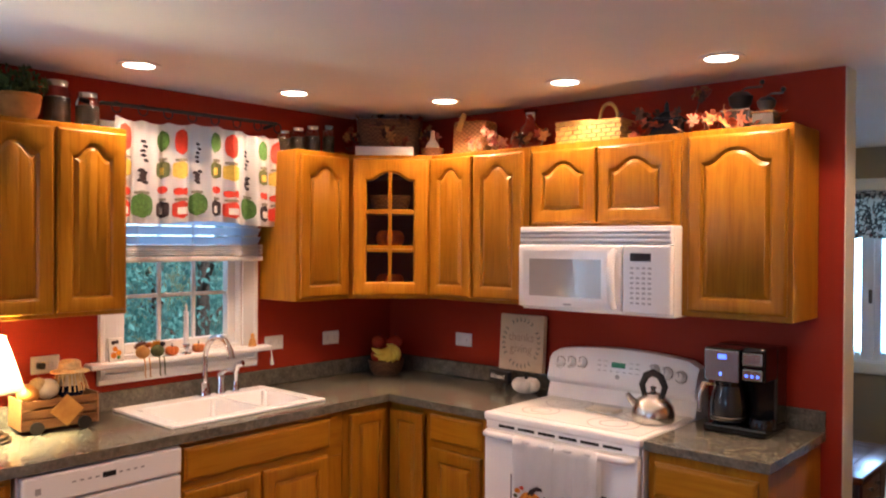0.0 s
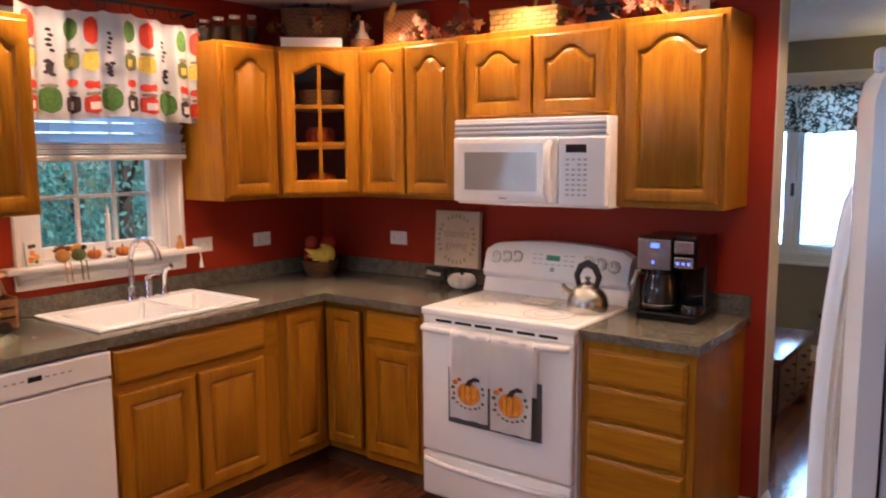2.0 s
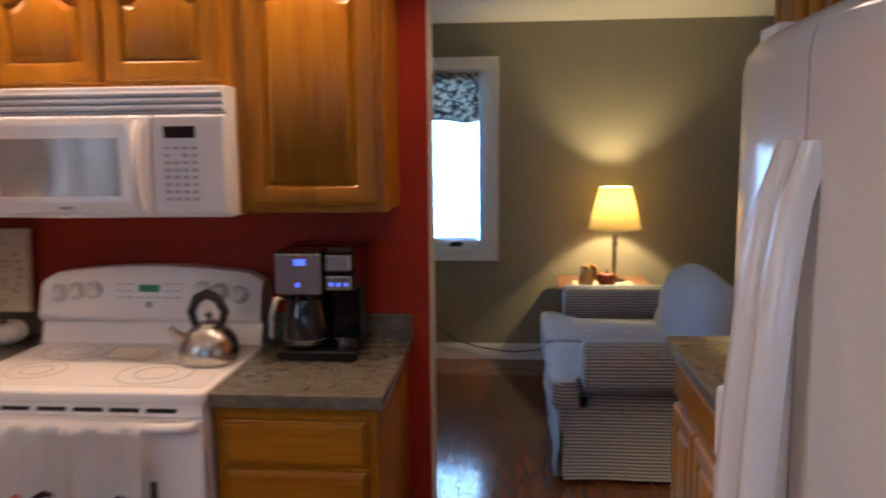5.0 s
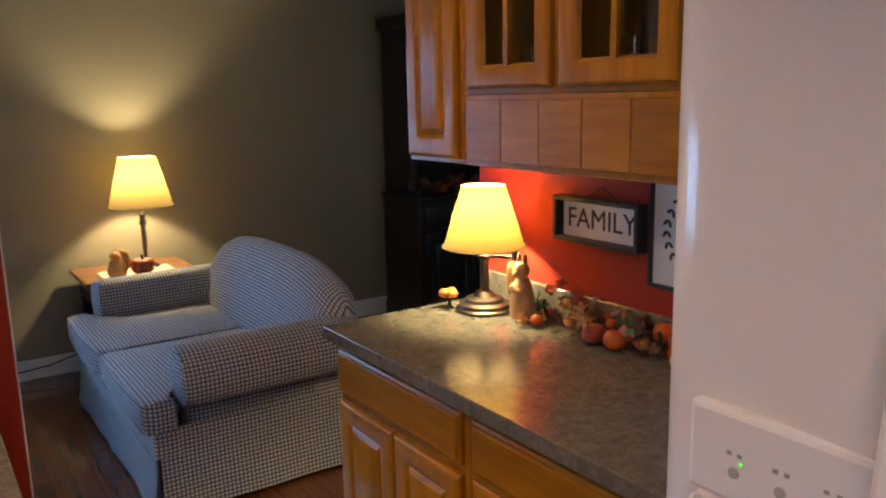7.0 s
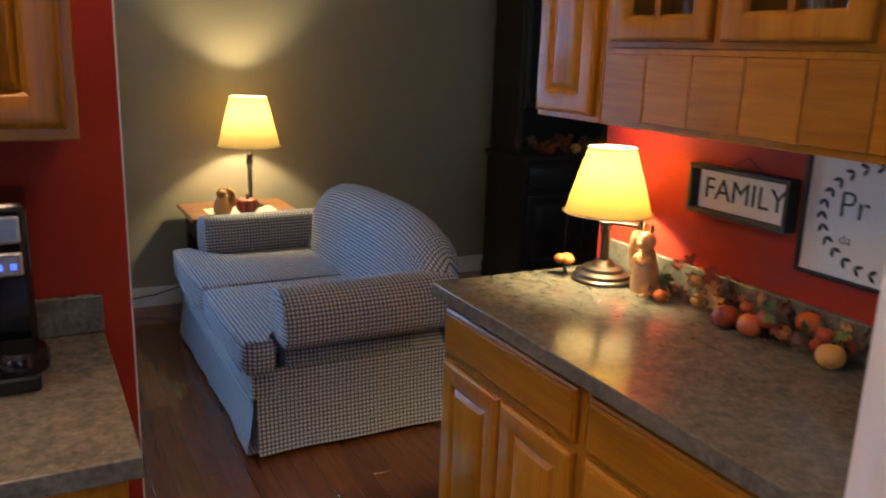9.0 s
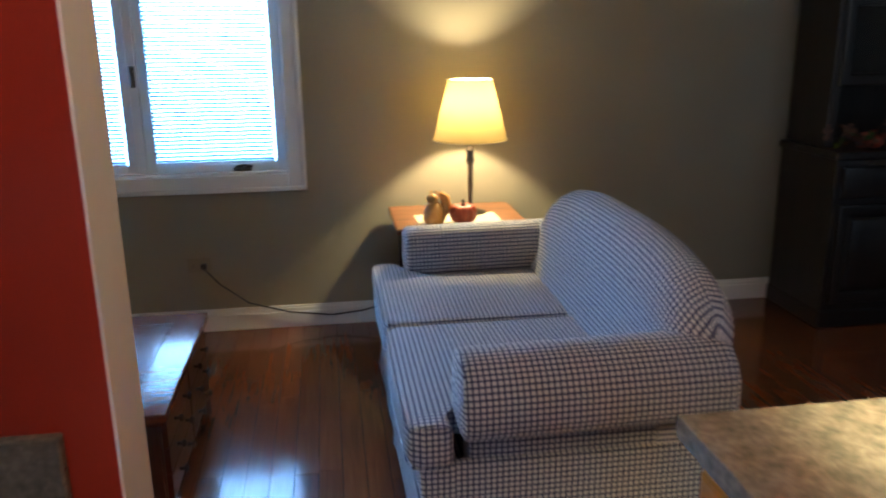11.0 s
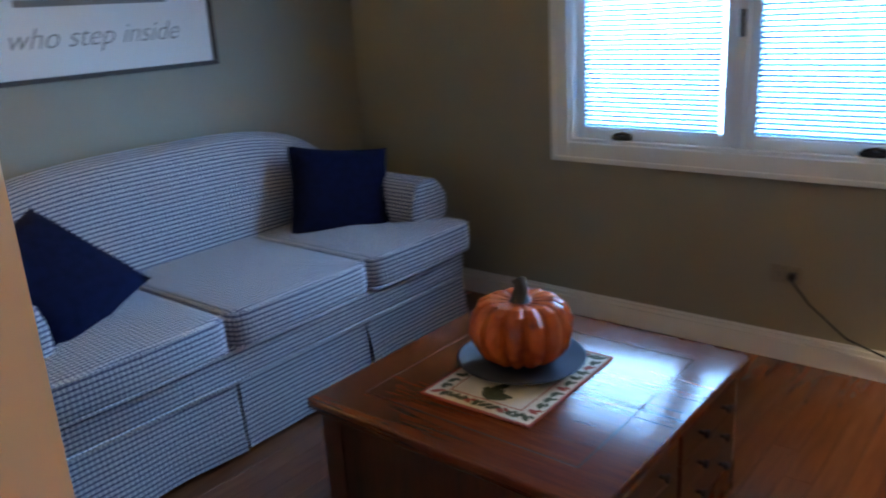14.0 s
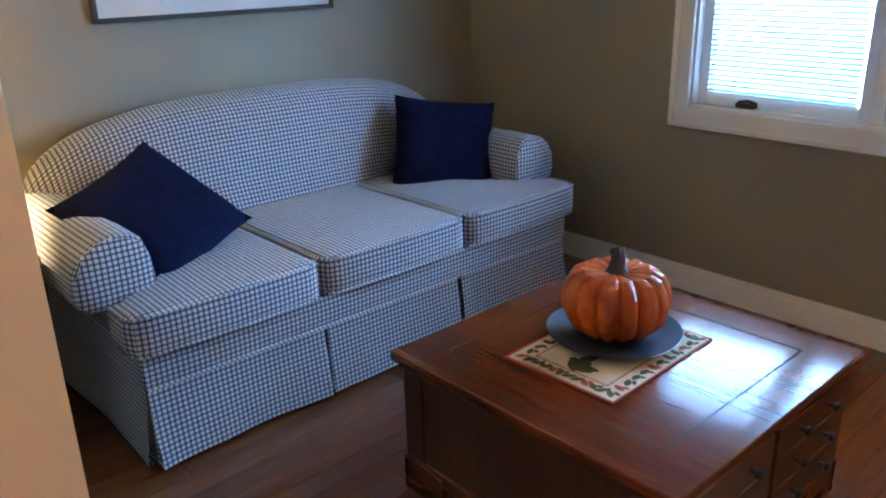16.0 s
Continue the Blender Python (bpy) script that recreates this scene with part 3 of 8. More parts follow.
D0, D1, V0, V1 = 0.020, L - 0.020, UZ0 + 0.018, UZ1 - 0.022
door = part("door", door_bm(CORNER, D0, D1, V0, V1, 0.045, 0.062, glass=True), oak_z, cc, smooth=28)
iw0, iw1, iv0, iv1 = D0 + 0.07, D1 - 0.07, V0 + 0.072, V1 - 0.072


def face_bar(face, a0, a1, v0, v1, d0, d1):
    bm = bmesh.new()
    vs = [bm.verts.new(face.at(a, v, d)) for a in (a0, a1) for d in (d0, d1) for v in (v0, v1)]
    for f in ((0, 1, 3, 2), (4, 6, 7, 5), (0, 4, 5, 1), (2, 3, 7, 6), (0, 2, 6, 4), (1, 5, 7, 3)):
        bm.faces.new([vs[i] for i in f])
    bmesh.ops.recalc_face_normals(bm, faces=bm.faces)
    return bm


mid = (D0 + D1) / 2
part("muntin", face_bar(CORNER, mid - 0.009, mid + 0.009, V0 + 0.07, V1 - 0.07, 0.006, 0.018), oak_z, door)
for k in (1, 2):
    vv = V0 + 0.07 + (V1 - V0 - 0.165) * k / 3
    part("muntin", face_bar(CORNER, D0 + 0.07, D1 - 0.07, vv - 0.009, vv + 0.009, 0.007, 0.017), oak_x, door)
part("pane", face_bar(CORNER, D0 + 0.066, D1 - 0.066, V0 + 0.066, V1 - 0.07, 0.002, 0.005), pane_glass, door).visible_shadow = False

c = thing("wall_cabinet", (-0.28, YW, UZ0), "honey oak wall cabinet with two arched raised-panel doors", "cabinet", GRP)
carcass(c, dx + GAP, 0.038, UPY, YW - GAP, UZ0, UZ1)
front(c, RANGE_UP, -0.600, -0.318, UZ0 + 0.018, UZ1 - 0.022, 0.05)
front(c, RANGE_UP, -0.306, 0.002, UZ0 + 0.018, UZ1 - 0.022, 0.05)

c = thing("wall_cabinet", (0.42, YW, 1.74), "short honey oak cabinet above the microwave", "cabinet", GRP)
carcass(c, 0.040, 0.800, UPY, YW - GAP, 1.748, UZ1)
front(c, RANGE_UP, 0.058, 0.404, 1.765, UZ1 - 0.030, 0.05)
front(c, RANGE_UP, 0.416, 0.770, 1.765, UZ1 - 0.030, 0.05)

c = thing("wall_cabinet", (1.02, YW, UZ0), "honey oak wall cabinet with one wide arched door", "cabinet", GRP)
carcass(c, 0.802, 1.252, UPY, YW - GAP, UZ0, UZ1)
front(c, RANGE_UP, 0.838, 1.232, UZ0 + 0.022, UZ1 - 0.024, 0.055)

# base cabinets
BZ0, BZ1 = 0.102, 0.874
BX, BY = XW + 0.60, YW - 0.60
SINK_LO = Face((BX, 0, 0), (0, 1, 0), (1, 0, 0))
RANGE_LO = Face((0, BY, 0), (1, 0, 0), (0, -1, 0))
c = thing("base_cabinet", (XW, 3.4, 0), "honey oak base cabinet beside the dishwasher", "cabinet", GRP)
carcass(c, XW + GAP, BX, 3.20, 3.872, BZ0, BZ1, (XW + GAP, BX - 0.07, 3.20, 3.872))
front(c, SINK_LO, 3.22, 3.85, 0.724, 0.848, slab=True)
front(c, SINK_LO, 3.22, 3.53, 0.155, 0.690)
front(c, SINK_LO, 3.54, 3.85, 0.155, 0.690)

c = thing("sink_cabinet", (XW, 4.9, 0), "honey oak sink cabinet with a false drawer and two doors", "cabinet", GRP)
part("body", boxed(XW + GAP, BX, 4.498, 5.348, BZ0, 0.66, 0.003, 1), oak_z, c)
part("face_frame", boxed(BX - 0.02, BX, 4.498, 5.348, 0.66, BZ1, 0.002, 1), oak_y, c)
part("toe_kick", boxed(XW + GAP, BX - 0.07, 4.498, 5.348, 0.0, BZ0), toe_wood, c, "shadowed brown toe board")
front(c, SINK_LO, 4.510, 5.262, 0.712, 0.848, slab=True)
front(c, SINK_LO, 4.510, 4.872, 0.150, 0.676)
front(c, SINK_LO, 4.892, 5.252, 0.150, 0.676)

c = thing("corner_base_cabinet", (XW, YW, 0), "inside corner oak base cabinet with a folded pair of doors", "cabinet", GRP)
part("body", boxed(XW + GAP, BX, 5.350, BY + 0.02, BZ0, BZ1, 0.002, 1), oak_z, c)
part("body", boxed(XW + GAP, -0.352, BY + 0.02, YW - GAP, BZ0, BZ1, 0.002, 1), oak_z, c)
part("toe_kick", boxed(XW + GAP, BX - 0.07, 5.350, BY + 0.07, 0.0, BZ0), toe_wood, c)
part("toe_kick", boxed(XW + GAP, -0.352, BY + 0.07, YW - GAP, 0.0, BZ0), toe_wood, c)
front(c, Face((BX, 0, 0), (0, 1, 0), (1, 0, 0)), 5.392, BY - 0.022, 0.150, 0.840, stile=0.05)
front(c, RANGE_LO, BX + 0.022, -0.370, 0.150, 0.840, stile=0.05)

c = thing("base_cabinet", (-0.15, YW, 0), "narrow honey oak base cabinet with a drawer over a door", "cabinet", GRP)
carcass(c, -0.350, 0.042, BY, YW - GAP, BZ0, BZ1, (-0.350, 0.042, BY + 0.07, YW - GAP))
front(c, RANGE_LO, -0.322, -0.008, 0.720, 0.848, slab=True)
front(c, RANGE_LO, -0.322, -0.008, 0.150, 0.684)

c = thing("drawer_cabinet", (1.03, YW, 0), "honey oak base cabinet with four drawers", "cabinet", GRP)
carcass(c, 0.812, 1.268, BY, YW - GAP, BZ0, BZ1, (0.812, 1.268, BY + 0.07, YW - GAP))
for v0, v1 in ((0.704, 0.834), (0.560, 0.690), (0.414, 0.546), (0.150, 0.400)):
    front(c, RANGE_LO, 0.842, 1.236, v0, v1, slab=True)

# worktop
SX0, SX1, SY0, SY1 = -1.165, -0.690, 4.515, 5.275
ct = thing("worktop", (XW, YW, 0.876), "mottled grey-brown laminate worktop with a low upstand", "worktop")
FX, FY = XW + 0.638, YW - 0.638
for b in ((XW + GAP, FX, 3.20, SY0), (XW + GAP, SX0, SY0, SY1), (SX1, FX, SY0, SY1), (XW + GAP, FX, SY1, YW - GAP), (FX, 0.043, FY, YW - GAP)):
    part("slab", boxed(*b, 0.876, 0.914), laminate, ct)
part("slab", boxed(0.811, 1.288, FY, YW - GAP, 0.876, 0.914, 0.003, 2), laminate, ct)
part("upstand", boxed(XW + GAP, XW + 0.022, 3.20, YW - 0.022, 0.914, 1.0, 0.003, 1), laminate, ct)
part("upstand", boxed(XW + GAP, 0.043, YW - 0.022, YW - GAP, 0.914, 1.0, 0.003, 1), laminate, ct)
part("upstand", boxed(0.811, 1.288, YW - 0.022, YW - GAP, 0.914, 1.0, 0.003, 1), laminate, ct)


# ---- appliances ----
def text_mesh(words, size, extrude=0.0008, bold=0.0):
    cu = bpy.data.curves.new("words", "FONT")
    cu.offset = bold
    cu.body, cu.size, cu.extrude, cu.align_x, cu.align_y = words, size, extrude, "CENTER", "CENTER"
    tmp = bpy.data.objects.new("words", cu)
    scene.collection.objects.link(tmp)
    me = bpy.data.meshes.new_from_object(tmp.evaluated_get(bpy.context.evaluated_depsgraph_get()))
    bpy.data.objects.remove(tmp)
    bm = bmesh.new()
    bm.from_mesh(me)
    bpy.data.meshes.remove(me)
    return bm


def facing(at, n):
    """The pose of a flat thing whose own x runs along the wall, y up, z out of the wall."""
    n = Vector(n).normalized()
    u = Vector((0, 0, 1)).cross(n).normalized()
    v = n.cross(u)
    m = Matrix((u, v, n)).transposed().to_4x4()
    return Matrix.Translation(at) @ m


def writing(parent, words, size, at, n, mat, name="lettering", label=""):
    return part(name, moved(text_mesh(words, size), facing(at, n)), mat, parent, label)


# dishwasher
dw = thing("dishwasher", (XW + 0.3, 4.19, 0), "white dishwasher with a top control strip", "dishwasher")
part("body", boxed(XW + 0.03, BX, 3.886, 4.494, 0.10, 0.868, 0.003, 1), enamel, dw)
part("door", boxed(BX + 0.002, BX + 0.030, 3.892, 4.488, 0.16, 0.755, 0.008, 2), enamel, dw)
ctrl = part("control_panel", boxed(BX + 0.002, BX + 0.036, 3.892, 4.488, 0.762, 0.864, 0.010, 3), enamel, dw)
part("kick_plate", boxed(BX - 0.05, BX - 0.02, 3.892, 4.488, 0.005, 0.15), plastic_white, dw)
part("display", boxed(BX + 0.036, BX + 0.0375, 4.17, 4.22, 0.812, 0.832), dark_glass, ctrl, "small dark display")
part("badge", boxed(BX + 0.036, BX + 0.037, 3.935, 3.955, 0.800, 0.822), grey_plastic, ctrl)
for k in range(8):
    y = 4.06 + 0.028 * k + (0.06 if k > 3 else 0)
    part("button", boxed(BX + 0.036, BX + 0.0372, y, y + 0.014, 0.818, 0.824), grey_plastic, ctrl)

# range
RX0, RX1, RY = 0.048, 0.806, 5.615
rg = thing("range", (0.43, 5.9, 0), "white electric range with a glass cooktop and raised back panel", "range")
part("body", boxed(RX0, RX1, RY + 0.02, 6.24, 0.04, 0.885, 0.003, 1), enamel, rg)
part("cooktop", boxed(RX0 - 0.003, RX1 + 0.003, RY - 0.015, 6.17, 0.886, 0.922, 0.010, 3), enamel, rg, smooth=40)
glass_white = painted("white_ceramic_glass", (0.78, 0.77, 0.74), 0.08, 0.01)
top = part("glass_top", boxed(RX0 + 0.025, RX1 - 0.025, RY + 0.03, 6.10, 0.922, 0.9245), glass_white, rg)
ring_grey = painted("burner_grey", (0.42, 0.41, 0.39), 0.2)
for bx_, by_, r in ((0.23, 5.78, 0.085), (0.60, 5.77, 0.11), (0.24, 6.00, 0.11), (0.62, 6.00, 0.085)):
    for q in (r, r * 0.55):
        part("burner_ring", lathe(bmesh.new(), [(q, 0.0), (q, 0.0009), (q - 0.003, 0.0009), (q - 0.003, 0.0)], (bx_, by_, 0.9245), 40, 1.0, False), ring_grey, top)
part("vent_trim", boxed(RX0 + 0.006, RX1 - 0.006, RY - 0.004, RY + 0.02, 0.852, 0.886), enamel, rg)
for k in range(6):
    x = RX0 + 0.075 + k * 0.104
    part("vent_slot", boxed(x, x + 0.085, RY - 0.0062, RY - 0.0035, 0.862, 0.874), dark_gap, rg)
od = part("oven_door", boxed(RX0 + 0.004, RX1 - 0.004, RY - 0.018, RY + 0.018, 0.272, 0.850, 0.010, 3), enamel, rg, smooth=40)
win_grey = painted("oven_glass", (0.085, 0.085, 0.088), 0.07, 0.1)
part("window", boxed(0.200, 0.668, RY - 0.0200, RY - 0.0178, 0.425, 0.672, 0.0), win_grey, od, "smoky grey oven window")
bm = bmesh.new()
tube(bm, [(RX0 + 0.03, RY - 0.015, 0.832), (RX0 + 0.035, RY - 0.045, 0.836), (RX0 + 0.08, RY - 0.058, 0.838), (0.427, RY - 0.062, 0.838), (RX1 - 0.08, RY - 0.058, 0.838), (RX1 - 0.035, RY - 0.045, 0.836), (RX1 - 0.03, RY - 0.015, 0.832)], 0.015, 12)
part("handle", bm, enamel, od, smooth=60)
dr = part("drawer", boxed(RX0 + 0.004, RX1 - 0.004, RY - 0.018, RY + 0.018, 0.062, 0.262, 0.010, 3), enamel, rg, smooth=40)
part("grip", tube(bmesh.new(), [(RX0 + 0.02, RY - 0.018, 0.225), (0.2, RY - 0.026, 0.214), (0.427, RY - 0.028, 0.211), (0.65, RY - 0.026, 0.214), (RX1 - 0.02, RY - 0.018, 0.225)], 0.012, 10), enamel, dr, smooth=60)


def backguard():
    """The raised control panel: its top bows upwards and its face leans back."""
    bm = bmesh.new()
    n = 17
    rows = []
    for i in range(n):
        s = -1 + 2 * i / (n - 1)
        x = 0.427 + 0.379 * s
        edge = 0.02 * max(0, abs(s) - 0.94) / 0.06
        t = 1.178 - 0.030 * s * s - edge
        rows.append([(x, 6.10, 0.922), (x, 6.125, 0.99), (x, 6.105, 1.003), (x, 6.098, 1.02), (x, 6.125, t - 0.02), (x, 6.145, t), (x, 6.21, t), (x, 6.235, t - 0.03), (x, 6.235, 0.90)])
    vs = [[bm.verts.new(c) for c in r] for r in rows]
    for a, b in zip(vs, vs[1:]):
        for k in range(len(a)):
            bm.faces.new((a[k], b[k], b[(k + 1) % len(a)], a[(k + 1) % len(a)]))
    bm.faces.new(vs[0])
    bm.faces.new(vs[-1][::-1])
    bmesh.ops.recalc_face_normals(bm, faces=bm.faces)
    return bm


guard = part("back_panel", backguard(), enamel, rg, smooth=35)


def on_guard(x, z, d=0.0):
    f = (z - 1.02) / 0.125
    return (x, 6.098 + 0.023 * f - d, z)


for x, z in ((0.118, 1.092), (0.178, 1.098), (0.238, 1.102), (0.610, 1.104), (0.672, 1.098), (0.738, 1.090)):
    m = facing(on_guard(x, z), (0, -0.98, 0.18))
    bm = moved(lathe(bmesh.new(), [(0.0235, 0.0), (0.0235, 0.005), (0.0205, 0.008), (0.0185, 0.026), (0.015, 0.029), (0.0005, 0.029)], (0, 0, 0), 20), m)
    part("bezel", moved(lathe(bmesh.new(), [(0.0285, 0.0), (0.0285, 0.003), (0.0262, 0.0045), (0.0262, 0.0)], (0, 0, 0), 24, 1.0, False), m), steel, guard, "brushed steel ring", smooth=40)
    knob = part("knob", bm, plastic_white, guard, smooth=40)
    bm = moved(boxed(-0.0025, 0.0025, -0.002, 0.018, 0.0285, 0.0305, 0.0008, 1), m)
    part("pointer", bm, grey_plastic, knob)
part("display", moved(boxed(-0.035, 0.035, -0.012, 0.012, 0, 0.003), facing(on_guard(0.43, 1.108), (0, -0.98, 0.18))), green_glow, guard, "dark green clock display")
part("badge", moved(lathe(bmesh.new(), [(0.011, 0), (0.011, 0.003), (0.0005, 0.003)], (0, 0, 0), 16), facing(on_guard(0.43, 1.055), (0, -0.98, 0.18))), grey_plastic, guard)
for r in range(3):
    for k in range(7):
        x = 0.33 + k * 0.033
        if abs(x - 0.43) < 0.045 and r > 0:
            continue
        part("button", moved(boxed(-0.010, 0.010, -0.002, 0.002, 0, 0.001), facing(on_guard(x, 1.078 + 0.022 * r), (0, -0.98, 0.18))), ring_grey, guard)

# microwave
MX0, MX1, MY, MZ0, MZ1 = 0.050, 0.808, 5.865, 1.366, 1.747
mw = thing("microwave", (0.43, 6.05, MZ0), "white over-the-range microwave with a grille on top", "microwave")
part("body", boxed(MX0, MX1, MY + 0.02, YW - GAP, MZ0, MZ1, 0.004, 1), enamel, mw)
gr = part("grille", boxed(MX0, MX1, MY - 0.004, MY + 0.019, MZ1 - 0.078, MZ1, 0.006, 2), enamel, mw)
for k in range(3):
    part("louvre", boxed(MX0 + 0.004, MX1 - 0.004, MY - 0.010, MY - 0.0035, MZ1 - 0.066 + 0.020 * k, MZ1 - 0.056 + 0.020 * k, 0.003, 2), enamel, gr)
    part("slot", boxed(MX0 + 0.006, MX1 - 0.006, MY - 0.0058, MY - 0.0038, MZ1 - 0.073 + 0.020 * k, MZ1 - 0.068 + 0.020 * k), grey_plastic, gr)
md = part("door", boxed(MX0, 0.588, MY - 0.018, MY + 0.019, MZ0 + 0.012, MZ1 - 0.082, 0.010, 3), enamel, mw, smooth=40)
mw_glass = painted("mesh_glass", (0.33, 0.32, 0.30), 0.07, 0.03)
part("window", boxed(MX0 + 0.032, 0.522, MY - 0.0205, MY - 0.0175, MZ0 + 0.048, MZ1 - 0.108, 0.0), enamel, md)
part("screen", boxed(MX0 + 0.066, 0.492, MY - 0.0220, MY - 0.0200, MZ0 + 0.066, MZ1 - 0.146, 0.0), mw_glass, md, "pale grey mesh window")
part("badge", boxed(0.30, 0.34, MY - 0.0200, MY - 0.0178, MZ0 + 0.028, MZ0 + 0.036), grey_plastic, md)
bm = tube(bmesh.new(), [(0.553, MY - 0.018, MZ0 + 0.03), (0.553, MY - 0.042, MZ0 + 0.06), (0.553, MY - 0.050, 1.52), (0.553, MY - 0.042, MZ1 - 0.13), (0.553, MY - 0.018, MZ1 - 0.105)], [0.014, 0.016, 0.017, 0.016, 0.014], 12)
part("handle", bm, enamel, md, smooth=60)
mp = part("control_panel", boxed(0.591, MX1, MY - 0.016, MY + 0.019, MZ0 + 0.012, MZ1 - 0.082, 0.008, 2), enamel, mw)
part("display", boxed(0.628, 0.722, MY - 0.0180, MY - 0.0158, 1.598, 1.632), dark_glass, mp, "black clock display")
for r in range(8):
    for k in range(4):
        if random.random() < 0.12:
            continue
        part("button", boxed(0.628 + 0.027 * k, 0.644 + 0.027 * k, MY - 0.0172, MY - 0.0158, 1.418 + 0.021 * r, 1.427 + 0.021 * r), ring_grey, mp)
part("bottom_vent", boxed(MX0 + 0.1, MX1 - 0.35, 5.93, 6.1, MZ0 - 0.006, MZ0), steel, mw)

# refrigerator: two curved doors with long handles, water dispenser in the one farther down
FRX, FY0, FY1, FZ = 2.002, 4.085, 4.945, 1.735
fr = thing("refrigerator", (2.4, 4.49, 0), "white side-by-side refrigerator with long curved handles and a dispenser", "refrigerator")
part("body", boxed(FRX + 0.05, XB - 0.01, FY0 + 0.004, FY1 - 0.004, 0.02, FZ - 0.02, 0.008, 2), textured_white, fr)
part("kick_grille", boxed(FRX + 0.03, FRX + 0.06, FY0 + 0.02, FY1 - 0.02, 0.012, 0.09), grey_plastic, fr)
part("hinge_cover", boxed(FRX + 0.01, FRX + 0.10, FY0 + 0.01, FY0 + 0.10, FZ - 0.019, FZ + 0.015, 0.008, 2), plastic_white, fr)
part("hinge_cover", boxed(FRX + 0.01, FRX + 0.10, FY1 - 0.10, FY1 - 0.01, FZ - 0.019, FZ + 0.015, 0.008, 2), plastic_white, fr)


def bulge(y):
    s = (y - (FY0 + FY1) / 2) / ((FY1 - FY0) / 2)
    return 0.048 * (1 - s * s) + 0.012 * max(0.0, s) - 0.018 * max(0, abs(s) - 0.93) / 0.07


def fridge_door(y0, y1, hole=None):
    """A door whose face bows out, with rounded top and bottom edges."""
    bm = bmesh.new()
    zs = [0.10, 0.106, 0.125] + ([hole[2], hole[3]] if hole else []) + [FZ - 0.055, FZ - 0.03, FZ - 0.012, FZ]
    back = [0.012, 0.004, 0] + ([0, 0] if hole else []) + [0.0, 0.006, 0.02, 0.045]
    ys = sorted(set([y0 + (y1 - y0) * i / 12 for i in range(13)] + (list(hole[:2]) if hole else [])))
    g = [[bm.verts.new((FRX - bulge(y) + b, y, z)) for y in ys] for z, b in zip(zs, back)]
    for i in range(len(zs) - 1):
        for j in range(len(ys) - 1):
            if hole and hole[2] <= (zs[i] + zs[i + 1]) / 2 <= hole[3] and hole[0] <= (ys[j] + ys[j + 1]) / 2 <= hole[1]:
                continue
            bm.faces.new((g[i][j], g[i][j + 1], g[i + 1][j + 1], g[i + 1][j]))
    bk = [[bm.verts.new((FRX + 0.048, y, z)) for y in ys] for z in zs]
    for i in range(len(zs) - 1):
        bm.faces.new((g[i][0], g[i + 1][0], bk[i + 1][0], bk[i][0]))
        bm.faces.new((g[i][-1], bk[i][-1], bk[i + 1][-1], g[i + 1][-1]))
    for j in range(len(ys) - 1):
        bm.faces.new((g[-1][j], g[-1][j + 1], bk[-1][j + 1], bk[-1][j]))
        bm.faces.new((g[0][j], bk[0][j], bk[0][j + 1], g[0][j + 1]))
    bm.faces.new((bk[0][0], bk[-1][0], bk[-1][-1], bk[0][-1]))
    bmesh.ops.recalc_face_normals(bm, faces=bm.faces)
    return bm


FM = 4.545
HOLE = (4.615, 4.855, 0.86, 1.07)
fd = part("door", fridge_door(FY0, FM - 0.004), textured_white, fr, smooth=40)
ff = part("door", fridge_door(FM + 0.004, FY1, HOLE), textured_white, fr, smooth=40)


def fridge_handle(y, sgn):
    n, bm, rings = 18, bmesh.new(), []
    for i in range(n):
        s = i / (n - 1)
        z = 0.42 + 1.16 * s
        out = 0.056 * math.sin(math.pi * s) ** 0.55
        w = 0.010 + 0.020 * math.sin(math.pi * s) ** 0.4
        x = FRX - bulge(y) - out
        rings.append([bm.verts.new((x + a * 0.016, y + b * w + sgn * 0.012 * math.sin(math.pi * s), z)) for a, b in ((-1, -0.5), (-1, 0.5), (-0.3, 1), (0.8, 0.9), (0.8, -0.9), (-0.3, -1))])
    for a, b in zip(rings, rings[1:]):
        for k in range(6):
            bm.faces.new((a[k], a[(k + 1) % 6], b[(k + 1) % 6], b[k]))
    bm.faces.new(rings[0][::-1])
    bm.faces.new(rings[-1])
    return bm


part("handle", fridge_handle(FM - 0.034, -1), enamel, fd, smooth=70)
part("handle", fridge_handle(FM + 0.034, 1), enamel, ff, smooth=70)
part("badge", moved(boxed(-0.022, 0.022, -0.007, 0.007, 0, 0.003, 0.001, 1), facing((FRX - bulge(4.20) - 0.0005, 4.20, 1.655), (-1, 0, 0))), grey_plastic, fd, "small grey badge")
hx = FRX - bulge(4.735)
dsp = part("dispenser", boxed(hx + 0.046, hx + 0.05, HOLE[0] - 0.01, HOLE[1] + 0.01, HOLE[2] - 0.01, HOLE[3] + 0.01), plastic_white, ff, "white water dispenser recess")
for b in ((HOLE[0] - 0.012, HOLE[0], HOLE[2], HOLE[3]), (HOLE[1], HOLE[1] + 0.012, HOLE[2], HOLE[3]), (HOLE[0], HOLE[1], HOLE[3], HOLE[3] + 0.012), (HOLE[0], HOLE[1], HOLE[2] - 0.012, HOLE[2])):
    part("frame", boxed(hx - 0.010, hx + 0.048, *b, 0.004, 1), plastic_white, dsp)
part("control_strip", boxed(hx - 0.012, hx + 0.010, HOLE[0] - 0.012, HOLE[1] + 0.012, 1.083, 1.20, 0.008, 2), plastic_white, dsp)
